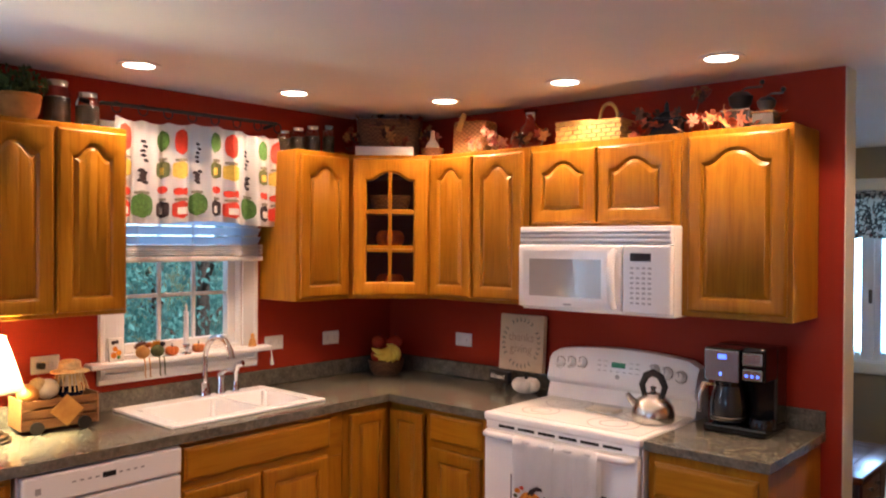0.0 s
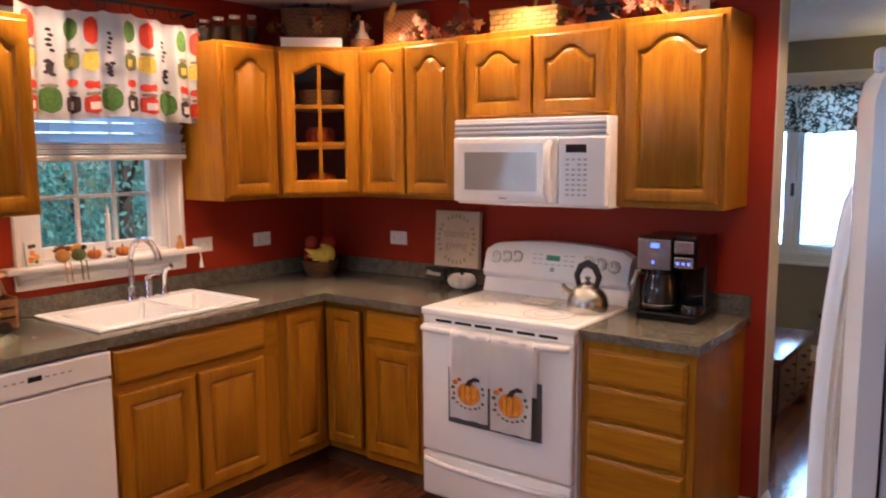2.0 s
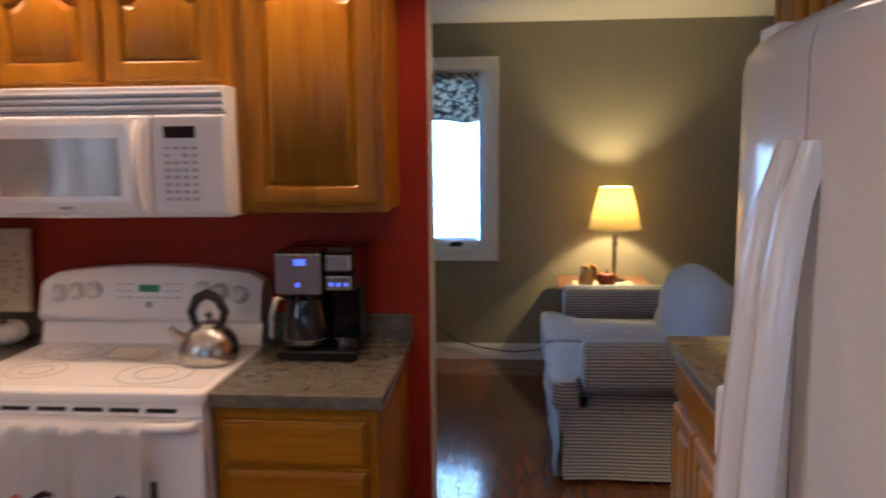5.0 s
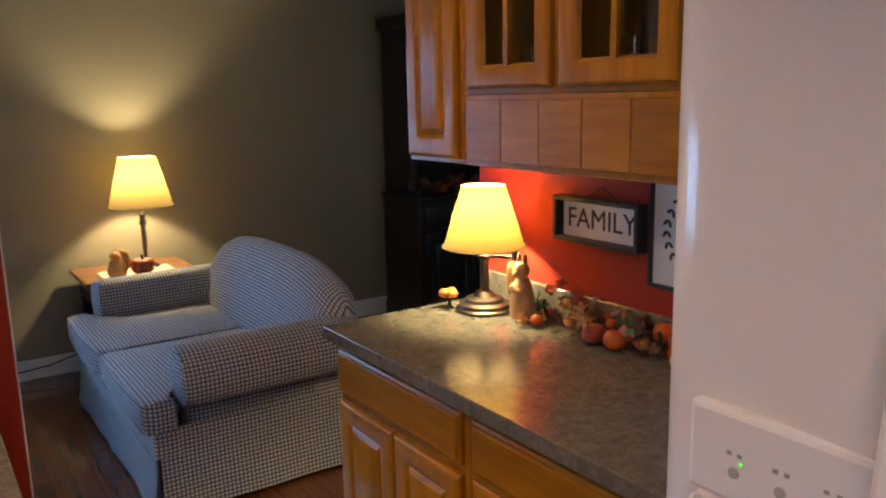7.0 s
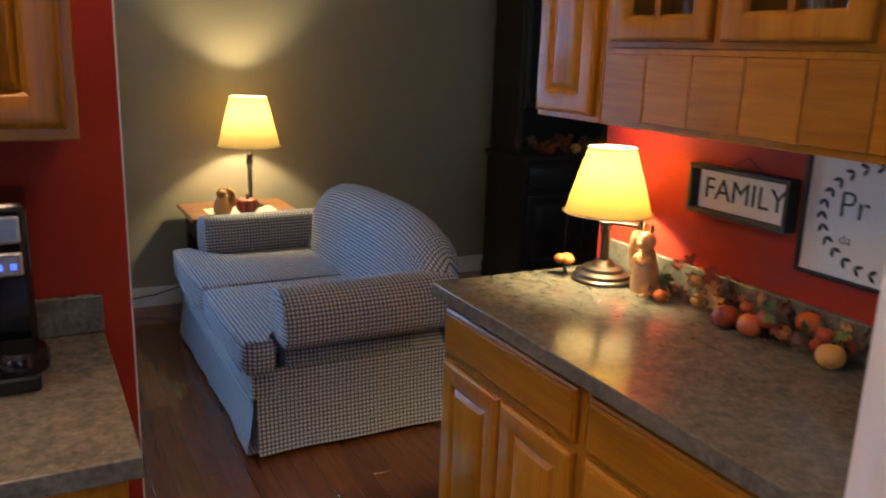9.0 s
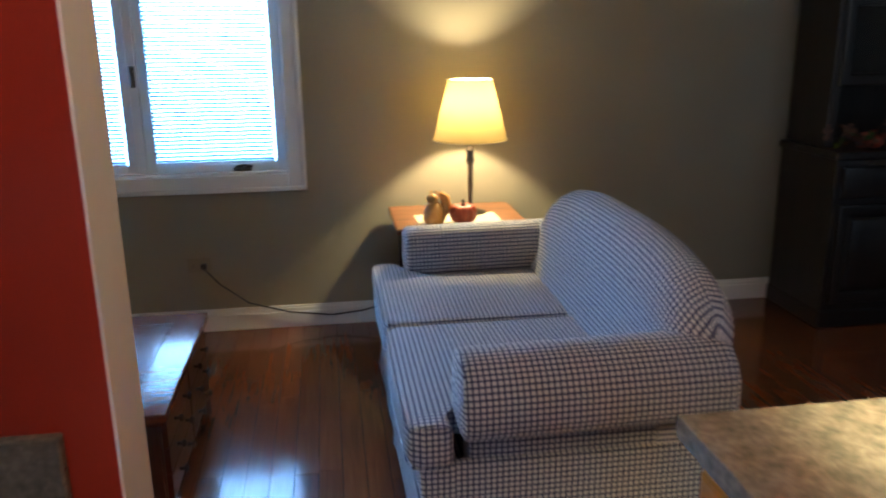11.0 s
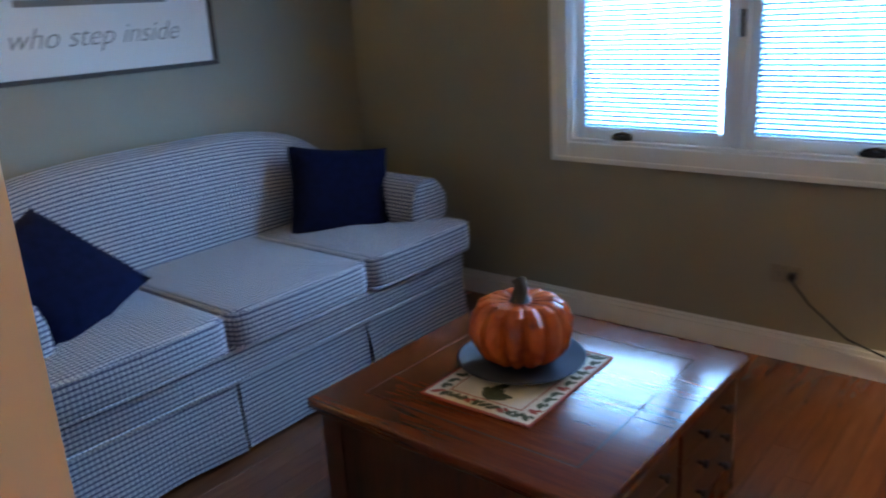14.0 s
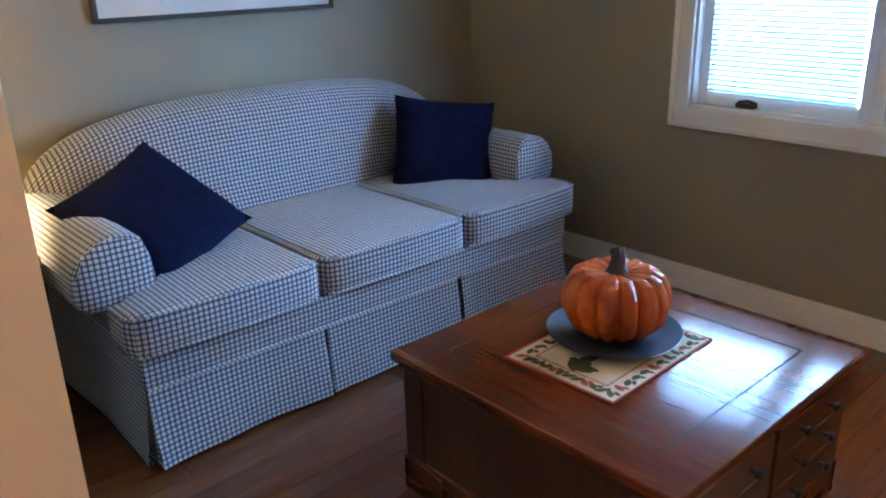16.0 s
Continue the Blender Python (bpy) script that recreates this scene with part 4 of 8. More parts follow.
for k in range(3):
    y = 4.80 - 0.06 * k
    b = part("button", moved(lathe(bmesh.new(), [(0.007, 0), (0.007, 0.002), (0.0005, 0.003)], (0, 0, 0), 14), facing((hx - 0.012, y, 1.125), (-1, 0, 0.1))), ring_grey, dsp)
    part("mark", boxed(hx - 0.0135, hx - 0.0118, y - 0.010, y - 0.004, 1.146, 1.151), grey_plastic, dsp)
    part("mark", boxed(hx - 0.0135, hx - 0.0118, y + 0.004, y + 0.010, 1.146, 1.151), grey_plastic, dsp)
part("indicator", boxed(hx - 0.0138, hx - 0.0118, 4.790, 4.793, 1.137, 1.140), glowing("green_led", (0.1, 1, 0.1), 1.5), dsp, "tiny green light")
part("paddle", moved(lathe(bmesh.new(), [(0.045, 0), (0.05, 0.02), (0.045, 0.045), (0.02, 0.055), (0.0005, 0.056)], (0, 0, 0), 20), facing((hx + 0.045, 4.735, 0.985), (-1, 0, 0))), plastic_white, dsp, smooth=50)

# ---- serving side ----
SVX = 2.195
SERVE_LO = Face((SVX, 0, 0), (0, 1, 0), (-1, 0, 0))
SERVE_UP = Face((2.478, 0, 0), (0, 1, 0), (-1, 0, 0))
SG = "oak serving cabinets"
c = thing("base_cabinet", (2.48, 6.0, 0), "honey oak base cabinet with a drawer over two doors", "cabinet", SG)
carcass(c, SVX, XB - GAP, 5.662, 6.312, BZ0, BZ1, (SVX + 0.07, XB - GAP, 5.662, 6.30))
front(c, SERVE_LO, 5.684, 6.296, 0.716, 0.846, slab=True)
front(c, SERVE_LO, 5.684, 5.984, 0.150, 0.690)
front(c, SERVE_LO, 5.998, 6.296, 0.150, 0.690)
c = thing("drawer_cabinet", (2.48, 5.3, 0), "honey oak base cabinet with a stack of wide drawers", "cabinet", SG)
carcass(c, SVX, XB - GAP, 4.955, 5.660, BZ0, BZ1, (SVX + 0.07, XB - GAP, 4.955, 5.660))
for v0, v1 in ((0.716, 0.846), (0.470, 0.700), (0.150, 0.455)):
    front(c, SERVE_LO, 4.975, 5.640, v0, v1, slab=True)
ct2 = thing("worktop", (2.46, 5.6, 0.876), "mottled grey-brown laminate serving counter with a low upstand", "worktop")
part("slab", boxed(2.150, XB - GAP, 4.955, 6.330, 0.876, 0.914, 0.003, 2), laminate, ct2)
part("upstand", boxed(XB - 0.022, XB - GAP, 4.955, 6.330, 0.914, 1.0, 0.003, 1), laminate, ct2)

c = thing("wall_cabinet", (2.62, 6.2, 1.38), "narrow honey oak wall cabinet at the serving counter's end", "cabinet", SG)
carcass(c, 2.478, XB - GAP, 6.052, 6.335, 1.380, UZ1)
front(c, SERVE_UP, 6.070, 6.322, 1.396, UZ1 - 0.02)
gc = thing("glass_cabinet", (2.62, 5.5, 1.38), "honey oak wall cabinet, glass doors over small drawers", "cabinet", SG)
for b in ((4.955, 6.050, 1.380, 1.570), (4.955, 6.050, UZ1 - 0.018, UZ1)):
    part("body", boxed(2.478, XB - GAP, *b, 0.002, 1), oak_z, gc)
for y0 in (4.955, 5.300, 5.672, 6.024):
    part("partition", boxed(2.478, XB - 0.02, y0, y0 + 0.026, 1.570, UZ1 - 0.018), oak_z, gc)
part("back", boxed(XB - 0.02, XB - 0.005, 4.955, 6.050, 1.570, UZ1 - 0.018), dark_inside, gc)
part("rail", boxed(2.4785, 2.500, 4.981, 6.024, 1.571, 1.612), oak_y, gc)
part("shelf", boxed(2.52, XB - 0.02, 4.981, 6.024, 1.84, 1.856), oak_y, gc)
for y0, y1 in ((4.985, 5.292), (5.322, 5.664), (5.694, 6.016)):
    d = part("door", door_bm(SERVE_UP, y0, y1, 1.585, UZ1 - 0.02, 0.0, 0.05, glass=True), oak_z, gc, smooth=28)
    m = (y0 + y1) / 2
    part("muntin", face_bar(SERVE_UP, m - 0.008, m + 0.008, 1.64, UZ1 - 0.075, 0.006, 0.018), oak_z, d)
    part("muntin", face_bar(SERVE_UP, y0 + 0.055, y1 - 0.055, 1.852, 1.868, 0.007, 0.017), oak_y, d)
    part("pane", face_bar(SERVE_UP, y0 + 0.055, y1 - 0.055, 1.64, UZ1 - 0.075, 0.002, 0.005), pane_glass, d).visible_shadow = False
    for q in (0.26, 0.5, 0.74):
        yy = y0 + (y1 - y0) * q
        bm = lathe(bmesh.new(), [(0.028, 0), (0.030, 0.004), (0.034, 0.12), (0.032, 0.12), (0.027, 0.008), (0.0005, 0.008)], (2.62, yy, 1.571), 18)
        single("drinking_glass", bm, pane_glass, "clear drinking glass behind the cabinet door", "glass", "glasses in the cabinet", 50)
y = 6.034
for k in range(7):
    w = 0.147
    part("small_drawer", boxed(2.478 - 0.009, 2.478 - 0.0005, y - w + 0.002, y, 1.396, 1.556, 0.0018, 1), oak_y, gc)
    y -= w

# ---- sink and taps ----
sk = thing("sink", ((SX0 + SX1) / 2, (SY0 + SY1) / 2, 0.914), "white double-bowl enamel sink set in the worktop", "sink")
bowls = ((4.555, 4.945), (4.985, 5.238))
bx0, bx1 = SX0 + 0.085, SX1 - 0.035
for b in ((SX0 - 0.018, bx0, SY0 - 0.018, SY1 + 0.018), (bx1, SX1 + 0.018, SY0 - 0.018, SY1 + 0.018), (bx0, bx1, SY0 - 0.018, bowls[0][0]), (bx0, bx1, bowls[0][1], bowls[1][0]), (bx0, bx1, bowls[1][1], SY1 + 0.018)):
    part("rim", boxed(*b, 0.9142, 0.9265, 0.004, 2), sink_white, sk)
for y0, y1 in bowls:
    bm = bmesh.new()
    d = 0.03
    t = [bm.verts.new(c) for c in ((bx0, y0, 0.920), (bx1, y0, 0.920), (bx1, y1, 0.920), (bx0, y1, 0.920))]
    q = [bm.verts.new(c) for c in ((bx0 + d, y0 + d, 0.74), (bx1 - d, y0 + d, 0.74), (bx1 - d, y1 - d, 0.74), (bx0 + d, y1 - d, 0.74))]
    for i in range(4):
        bm.faces.new((t[i], q[i], q[(i + 1) % 4], t[(i + 1) % 4]))
    bm.faces.new(q[::-1])
    bmesh.ops.bevel(bm, geom=[e for e in bm.edges if all(v.co.z < 0.8 for v in e.verts) or any(v.co.z < 0.8 for v in e.verts)], offset=0.02, segments=3, affect="EDGES")
    bmesh.ops.recalc_face_normals(bm, faces=bm.faces)
    ob = part("bowl", bm, sink_white, sk, smooth=60)
tp = thing("kitchen_tap", (-1.135, 4.93, 0.926), "chrome gooseneck kitchen tap", "tap")
part("base", lathe(bmesh.new(), [(0.030, 0), (0.030, 0.012), (0.024, 0.03), (0.021, 0.06), (0.018, 0.065)], (-1.135, 4.93, 0.926), 20), chrome, tp, smooth=40)
bm = tube(bmesh.new(), [(-1.135, 4.93, 0.98)] + [(-1.135, 4.93, 0.98 + 0.125 * t) for t in (0.5, 1)] + [(-1.135 + 0.088 * (1 - math.cos(a)), 4.93 + 0.016 * (1 - math.cos(a)), 1.105 + 0.112 * math.sin(a)) for a in [math.pi * k / 12 for k in range(1, 11)]], 0.0145, 12)
part("spout", bm, chrome, tp, smooth=60)
part("nozzle", tube(bmesh.new(), [(-0.972, 4.960, 1.166), (-0.962, 4.962, 1.122)], [0.016, 0.019], 12), chrome, tp, smooth=60)
lv = thing("tap_lever", (-1.135, 5.018, 0.926), "chrome single tap lever beside the spout", "tap")
part("base", lathe(bmesh.new(), [(0.026, 0), (0.026, 0.01), (0.021, 0.03), (0.022, 0.08), (0.016, 0.10), (0.0005, 0.105)], (-1.135, 5.018, 0.926), 18), chrome, lv, smooth=40)
part("lever", tube(bmesh.new(), [(-1.135, 5.018, 1.005), (-1.125, 5.022, 1.036), (-1.095, 5.036, 1.046), (-1.068, 5.046, 1.040)], [0.014, 0.013, 0.010, 0.008], 10), chrome, lv, smooth=60)
sp = thing("tap_sprayer", (-1.14, 5.105, 0.926), "chrome pull-out sprayer on the sink", "tap")
part("base", lathe(bmesh.new(), [(0.022, 0), (0.022, 0.01), (0.016, 0.03), (0.014, 0.05)], (-1.14, 5.105, 0.926), 18), chrome, sp, smooth=40)
part("head", tube(bmesh.new(), [(-1.14, 5.105, 0.97), (-1.14, 5.105, 1.022), (-1.13, 5.11, 1.058), (-1.10, 5.122, 1.070)], [0.012, 0.015, 0.018, 0.014], 10), chrome, sp, smooth=60)


# ---- outlets ----
def outlet(at, n, horizontal, rocker, label, mat=None):
    th = thing("outlet" if not rocker else "light_switch", at, label, "outlet")
    w, h = (0.118, 0.074) if horizontal else (0.074, 0.118)
    m = facing(at, n)
    plate = part("plate", moved(boxed(-w / 2, w / 2, -h / 2, h / 2, 0, 0.006, 0.003, 2), m), mat or plastic_white, th)
    for s in (-1, 1):
        c = (s * 0.027, 0) if horizontal else (0, s * 0.027)
        part("socket", moved(boxed(c[0] - 0.016, c[0] + 0.016, c[1] - 0.016, c[1] + 0.016, 0.006, 0.008, 0.002, 1), m), mat or enamel, plate)
        for d in (-0.006, 0.006):
            q = (c[0], c[1] + d) if horizontal else (c[0] + d, c[1])
            part("slot", moved(boxed(q[0] - 0.004, q[0] + 0.004, q[1] - 0.0012, q[1] + 0.0012, 0.008, 0.0085), m), dark_gap, plate)
    return th


outlet((XW, 5.392, 1.135), (1, 0, 0), True, True, "white switch plate on the red wall")
outlet((XW, 5.785, 1.128), (1, 0, 0), True, False, "white double outlet on the red wall")
outlet((-0.625, YW, 1.125), (0, -1, 0), True, False, "white double outlet on the red wall")
ol = outlet((XW, 4.222, 1.150), (1, 0, 0), True, False, "white outlet with a black plug in it")
part("plug", moved(boxed(-0.04, -0.012, -0.014, 0.014, 0.008, 0.045, 0.006, 2), facing((XW, 4.222, 1.15), (1, 0, 0))), black_plastic, ol, "black plug with its flex")
ol = outlet((0.965, YF, 0.355), (0, -1, 0), True, False, "beige outlet with a black plug on the olive wall", painted("beige_plate", (0.26, 0.22, 0.15), 0.4))
part("plug", moved(boxed(0.012, 0.042, -0.014, 0.014, 0.008, 0.04, 0.006, 2), facing((0.965, YF, 0.355), (0, -1, 0))), black_plastic, ol)
bm = tube(bmesh.new(), [(0.99, YF - 0.04, 0.35), (1.06, YF - 0.03, 0.26), (1.2, YF - 0.03, 0.15), (1.4, YF - 0.03, 0.09), (1.62, YF - 0.03, 0.06), (1.78, YF - 0.03, 0.075), (1.95, YF - 0.04, 0.12), (2.08, YF - 0.04, 0.30), (2.1, YF - 0.035, 0.58)], 0.0045, 6)
single("lamp_cord", bm, black_plastic, "thin black lamp cord sagging along the wall", "cable", smooth=60)


# ---- upholstery ----
def lofted(rings, us, close=True, flat_ends=False):
    """A skin through rings of points, with the cloth laid along it: u along the loft, v round the ring."""
    bm = bmesh.new()
    uv = bm.loops.layers.uv.verify()
    vs = [[bm.verts.new(p) for p in r] for r in rings]
    k = len(rings[0])
    mid = rings[len(rings) // 2]
    run = [0.0]
    for a, b in zip(mid, mid[1:] + mid[:1]):
        run.append(run[-1] + (Vector(b) - Vector(a)).length)
    for i in range(len(rings) - 1):
        for q in range(k):
            f = bm.faces.new((vs[i][q], vs[i][(q + 1) % k], vs[i + 1][(q + 1) % k], vs[i + 1][q]))
            for l, c in zip(f.loops, ((us[i], run[q]), (us[i], run[q + 1]), (us[i + 1], run[q + 1]), (us[i + 1], run[q]))):
                l[uv].uv = c
    if close:
        for r in (vs[0], vs[-1]):
            f = bm.faces.new(r)
            for l in f.loops:
                l[uv].uv = (l.vert.co.y, l.vert.co.z)
    bmesh.ops.recalc_face_normals(bm, faces=bm.faces)
    bm.normal_update()
    for f in bm.faces:
        if abs(f.normal.x) > 0.75 and flat_ends:
            for l in f.loops:
                l[uv].uv = (l.vert.co.y, l.vert.co.z)
    return bm


def couch(name, label, origin, depth, width, seats, flip, lift, af, peak, shoulder):
    """A skirted couch: padded arms set back from the front and overhanging the sides, T-shaped
    seat cushions and an arched tight back. Own axes: x from the back to the front, y along the width."""
    m = Matrix.Translation(origin) @ (pose(0, 0, 0, 0, 0, 180) if flip else Matrix.Identity(4))
    th = thing(name, origin, label, "sofa", "checked seating")

    def put(nm, bm, lab="", smooth=50, parent=None, boxed_cloth=True):
        bm.normal_update()
        if boxed_cloth:
            box_uv(bm)
        return part(nm, moved(bm, m), check_cloth, parent or th, lab, smooth)

    W, ff, n = width, depth - 0.05, seats
    z0, z1, z2 = 0.268 + lift, 0.368 + lift, 0.500 + lift
    put("frame", boxed(0.10, ff - 0.03, 0.035, W - 0.035, 0.10, z0 + 0.02, 0.02, 2))
    put("rail", pillow_box(ff - 0.10, ff + 0.012, 0.0, W, z0 - 0.012, z1 + 0.004, n=8, edge=0.018, swell=(0.006, 0.002, 0)))
    for y in (0.004, W - 0.034):
        put("rail", pillow_box(0.09, ff - 0.05, y, y + 0.03, z0 - 0.012, z1 + 0.004, n=6, edge=0.010))
    bm = tube(bmesh.new(), [(ff + 0.010, 0.006, z0 - 0.008), (ff + 0.016, W / 2, z0 - 0.008), (ff + 0.010, W - 0.006, z0 - 0.008)], 0.005, 6)
    put("welt", bm)
    over = 0.035
    span = (W + 2 * over) / n
    for k in range(n):
        y0, y1 = -over + span * k + 0.004, -over + span * (k + 1) - 0.004
        i0 = y0 if k else 0.146
        i1 = y1 if k < n - 1 else W - 0.146
        c = 0.05
        pts = [(0.24, i0), (af + 0.02, i0)]
        if i0 != y0:
            pts += [(af + 0.02, y0 + 0.012), (af + 0.04, y0)]
        pts += [(depth - c, y0), (depth - 0.016, y0 + 0.018), (depth - 0.004, y0 + 0.06), (depth + 0.004, (y0 + y1) / 2), (depth - 0.004, y1 - 0.06), (depth - 0.016, y1 - 0.018), (depth - c, y1)]
        if i1 != y1:
            pts += [(af + 0.04, y1), (af + 0.02, y1 - 0.012)]
        pts += [(af + 0.02, i1), (0.24, i1)]
        bm = prism(bmesh.new(), pts, z1 + 0.002, z2)
        top = [f for f in bm.faces if f.normal.z > 0.9 or f.normal.z < -0.9]
        bmesh.ops.bevel(bm, geom=list({e for f in top for e in f.edges}), offset=0.034, segments=5, profile=0.55, affect="EDGES")
        top = [f for f in bm.faces if f.normal.z > 0.95 and f.calc_area() > 0.05]
        bmesh.ops.poke(bm, faces=top)
        for v in bm.verts:
            if v.co.z > z2 - 0.001 and abs(v.co.y - (y0 + y1) / 2) < 0.2 and 0.35 < v.co.x < depth - 0.2:
                v.co.z += 0.018
        put("seat_cushion", bm, smooth=70)
        for z in (z2 - 0.007, z1 + 0.010):
            rim = [(x - 0.004, min(max(y, y0 + 0.004), y1 - 0.004), z) for x, y in pts if x > af + 0.03]
            put("welt", tube(bmesh.new(), rim, 0.0045, 6))
    # arms: a padded roll over an upright panel
    za, zb = 0.468 + lift, 0.684 + lift
    for s in (0, 1):
        def at(y):
            return y if not s else W - y
        put("arm_panel", pillow_box(0.09, af - 0.03, *sorted((at(0.018), at(0.135))), z0 - 0.01, za + 0.03, n=6, edge=0.02))
        prof = [(0.137, za + 0.01), (0.142, za + 0.07), (0.138, za + 0.125), (0.118, zb - 0.028), (0.085, zb - 0.006), (0.035, zb), (-0.020, zb - 0.012), (-0.066, zb - 0.045), (-0.094, zb - 0.095), (-0.098, za + 0.055), (-0.088, za + 0.022), (-0.062, za + 0.002), (-0.02, za - 0.004), (0.06, za - 0.004), (0.12, za)]
        xs = [(0.10, 0.9, 0), (0.12, 1, 0), (0.36, 1, 0), (0.60, 1, 0), (af - 0.06, 1, 0), (af - 0.02, 1.0, 0), (af - 0.006, 0.97, 0), (af, 0.91, 0), (af + 0.005, 0.6, 0), (af + 0.007, 0.25, 0)]
        cy, cz = 0.022, (za + zb) / 2
        rr = random.Random(5 + s + n)
        rings, run = [], []
        for x, k, _ in xs:
            slope = 0.010 * (0.6 - x)
            rings.append([(x + (rr.uniform(-0.003, 0.003) if x > af - 0.01 else 0), at(cy + (py - cy) * k), cz + slope + (pz - cz) * k) for py, pz in prof])
            run.append(x + (0.1 * (1 - k) if x >= af - 0.006 else 0))
        put("arm", lofted(rings, run, flat_ends=True), smooth=65, boxed_cloth=False)
    # arched back, a little wider than the seat
    N, rings, run = 40, [], []
    for i in range(N + 1):
        s = -1 + 2 * i / N
        s = math.copysign(1 - (1 - abs(s)) ** 1.5, s)
        y = W / 2 + (W / 2 + 0.012) * s
        e = max(0.0, 1 - abs(s) ** 3.2)
        T = shoulder - 0.03 + (peak - shoulder + 0.03) * e ** 0.58
        puff = 0.045 * max(0.0, 1 - s ** 6) ** 0.7
        thin = 0.045 * abs(s) ** 14
        sec = [(0.29, 0.34 + lift), (0.275 + puff, 0.50 + lift), (0.245 + puff, 0.36 + (T - 0.36) * 0.45), (0.225 + puff, 0.36 + (T - 0.36) * 0.70), (0.200 + puff * 0.9 - thin, T - 0.07), (0.175 + puff * 0.5 - thin, T - 0.025), (0.135, T), (0.09 + thin, T - 0.008), (0.055 + thin, T - 0.05), (0.045 + thin, T - 0.16), (0.05, 0.15), (0.12, 0.15)]
        rings.append([(x, y if z > 0.6 else W / 2 + (W / 2 - 0.012) * s, z) for x, z in sec])
        run.append(y)
    put("back", lofted(rings, run), smooth=60, boxed_cloth=False)

    # skirt in flat panels that flare towards the floor, with inverted pleats between them
    def skirt(p, q, out, seed):
        bm = bmesh.new()
        p, q, out = Vector(p), Vector(q), Vector(out)
        k, rows = 24, 4
        rr = random.Random(seed)
        a, b = rr.uniform(0, 6), rr.uniform(0, 6)
        g, inn = [], []
        for i in range(k + 1):
            s = i / k
            c = p.lerp(q, s)
            kick = 0.018 + 0.014 * abs(2 * s - 1) ** 3 + 0.005 * math.sin(5 * s + a) + 0.003 * math.sin(13 * s + b)
            col = []
            for r in range(rows + 1):
                f = r / rows
                w = c + out * kick * f ** 1.3
                col.append(bm.verts.new((w.x, w.y, z0 - 0.004 - (z0 - 0.026) * f)))
            g.append(col)
            w = c - out * 0.012
            inn.append(bm.verts.new((w.x, w.y, 0.024)))
        for i in range(k):
            for r in range(rows):
                bm.faces.new((g[i][r], g[i + 1][r], g[i + 1][r + 1], g[i][r + 1]))
            bm.faces.new((g[i][rows], g[i + 1][rows], inn[i + 1], inn[i]))
            bm.faces.new((inn[i], inn[i + 1], g[i + 1][0], g[i][0]))
        bmesh.ops.recalc_face_normals(bm, faces=bm.faces)
        put("skirt", bm, smooth=60)
    step = W / n
    for k in range(n):
        skirt((ff, step * k + 0.007, 0), (ff, step * (k + 1) - 0.007, 0), (1, 0, 0), 3 * k + n)
    skirt((0.08, 0.006, 0), (ff - 0.012, 0.006, 0), (0, -1, 0), 21)
    skirt((0.08, W - 0.006, 0), (ff - 0.012, W - 0.006, 0), (0, 1, 0), 22)
    for x in (0.14, ff - 0.10):
        for y in (0.07, W - 0.13):
            part("foot", moved(boxed(x, x + 0.06, y, y + 0.06, 0.0, 0.12, 0.004, 1), m), dark_wood, th, "short dark wooden foot")
    return th


couch("sofa", "three-seat sofa in navy and off-white check with a skirt", (XS + 0.02, 6.985, 0), 1.020, 1.850, 3, False, 0.014, 0.825, 0.942, 0.72)
couch("loveseat", "two-seat sofa in navy and off-white check with a skirt", (2.80, 8.665, 0), 1.000, 1.490, 2, True, -0.016, 0.850, 0.872, 0.70)


def throw_pillow(at, rot, size=0.44):
    bm = bmesh.new()
    n = 14
    for side in (1, -1):
        g = [[None] * (n + 1) for _ in range(n + 1)]
        for i in range(n + 1):
            for j in range(n + 1):
                a, b = -1 + 2 * i / n, -1 + 2 * j / n
                pin = 1 - 0.07 * (1 - a * a) - 0.0
                pin2 = 1 - 0.07 * (1 - b * b)
                h = side * 0.075 * ((1 - a ** 4) * (1 - b ** 4)) ** 0.55
                g[i][j] = bm.verts.new((a * size / 2 * pin2, b * size / 2 * pin, h))
        for i in range(n):
            for j in range(n):
                bm.faces.new((g[i][j], g[i + 1][j], g[i + 1][j + 1], g[i][j + 1]))
    bmesh.ops.remove_doubles(bm, verts=bm.verts, dist=0.0005)
    bmesh.ops.recalc_face_normals(bm, faces=bm.faces)
    m = Matrix.Translation(at) @ rot
    return single("throw_pillow", moved(bm, m), navy_cloth, "navy blue square throw pillow leaning on the sofa", "pillow", "throw pillows", 60)


throw_pillow((-0.735, 8.565, 0.642), facing((0, 0, 0), (0.74, -0.46, 0.50)) @ pose(0, 0, 0, 0, 0, -8), 0.445)
throw_pillow((-0.695, 7.255, 0.648), facing((0, 0, 0), (0.62, 0.05, 0.76)) @ pose(0, 0, 0, 0, 0, 25), 0.46)

# ---- chest used as a low table ----
CX0, CX1, CY0, CY1, CZ = 0.263, 1.139, 7.450, 8.322, 0.432
ch = thing("coffee_table", (0.70, 7.89, 0), "square dark cherry chest table with drawers and bracket feet", "coffee table")
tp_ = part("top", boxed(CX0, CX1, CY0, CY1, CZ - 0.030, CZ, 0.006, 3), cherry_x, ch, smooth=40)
for b in ((CX0 + 0.115, CX1 - 0.115, CY0 + 0.112, CY0 + 0.116), (CX0 + 0.115, CX1 - 0.115, CY1 - 0.116, CY1 - 0.112), (CX0 + 0.112, CX0 + 0.116, CY0 + 0.112, CY1 - 0.112), (CX1 - 0.116, CX1 - 0.112, CY0 + 0.112, CY1 - 0.112)):
    part("inlay_groove", boxed(*b, CZ - 0.001, CZ + 0.0006), dark_gap, tp_)
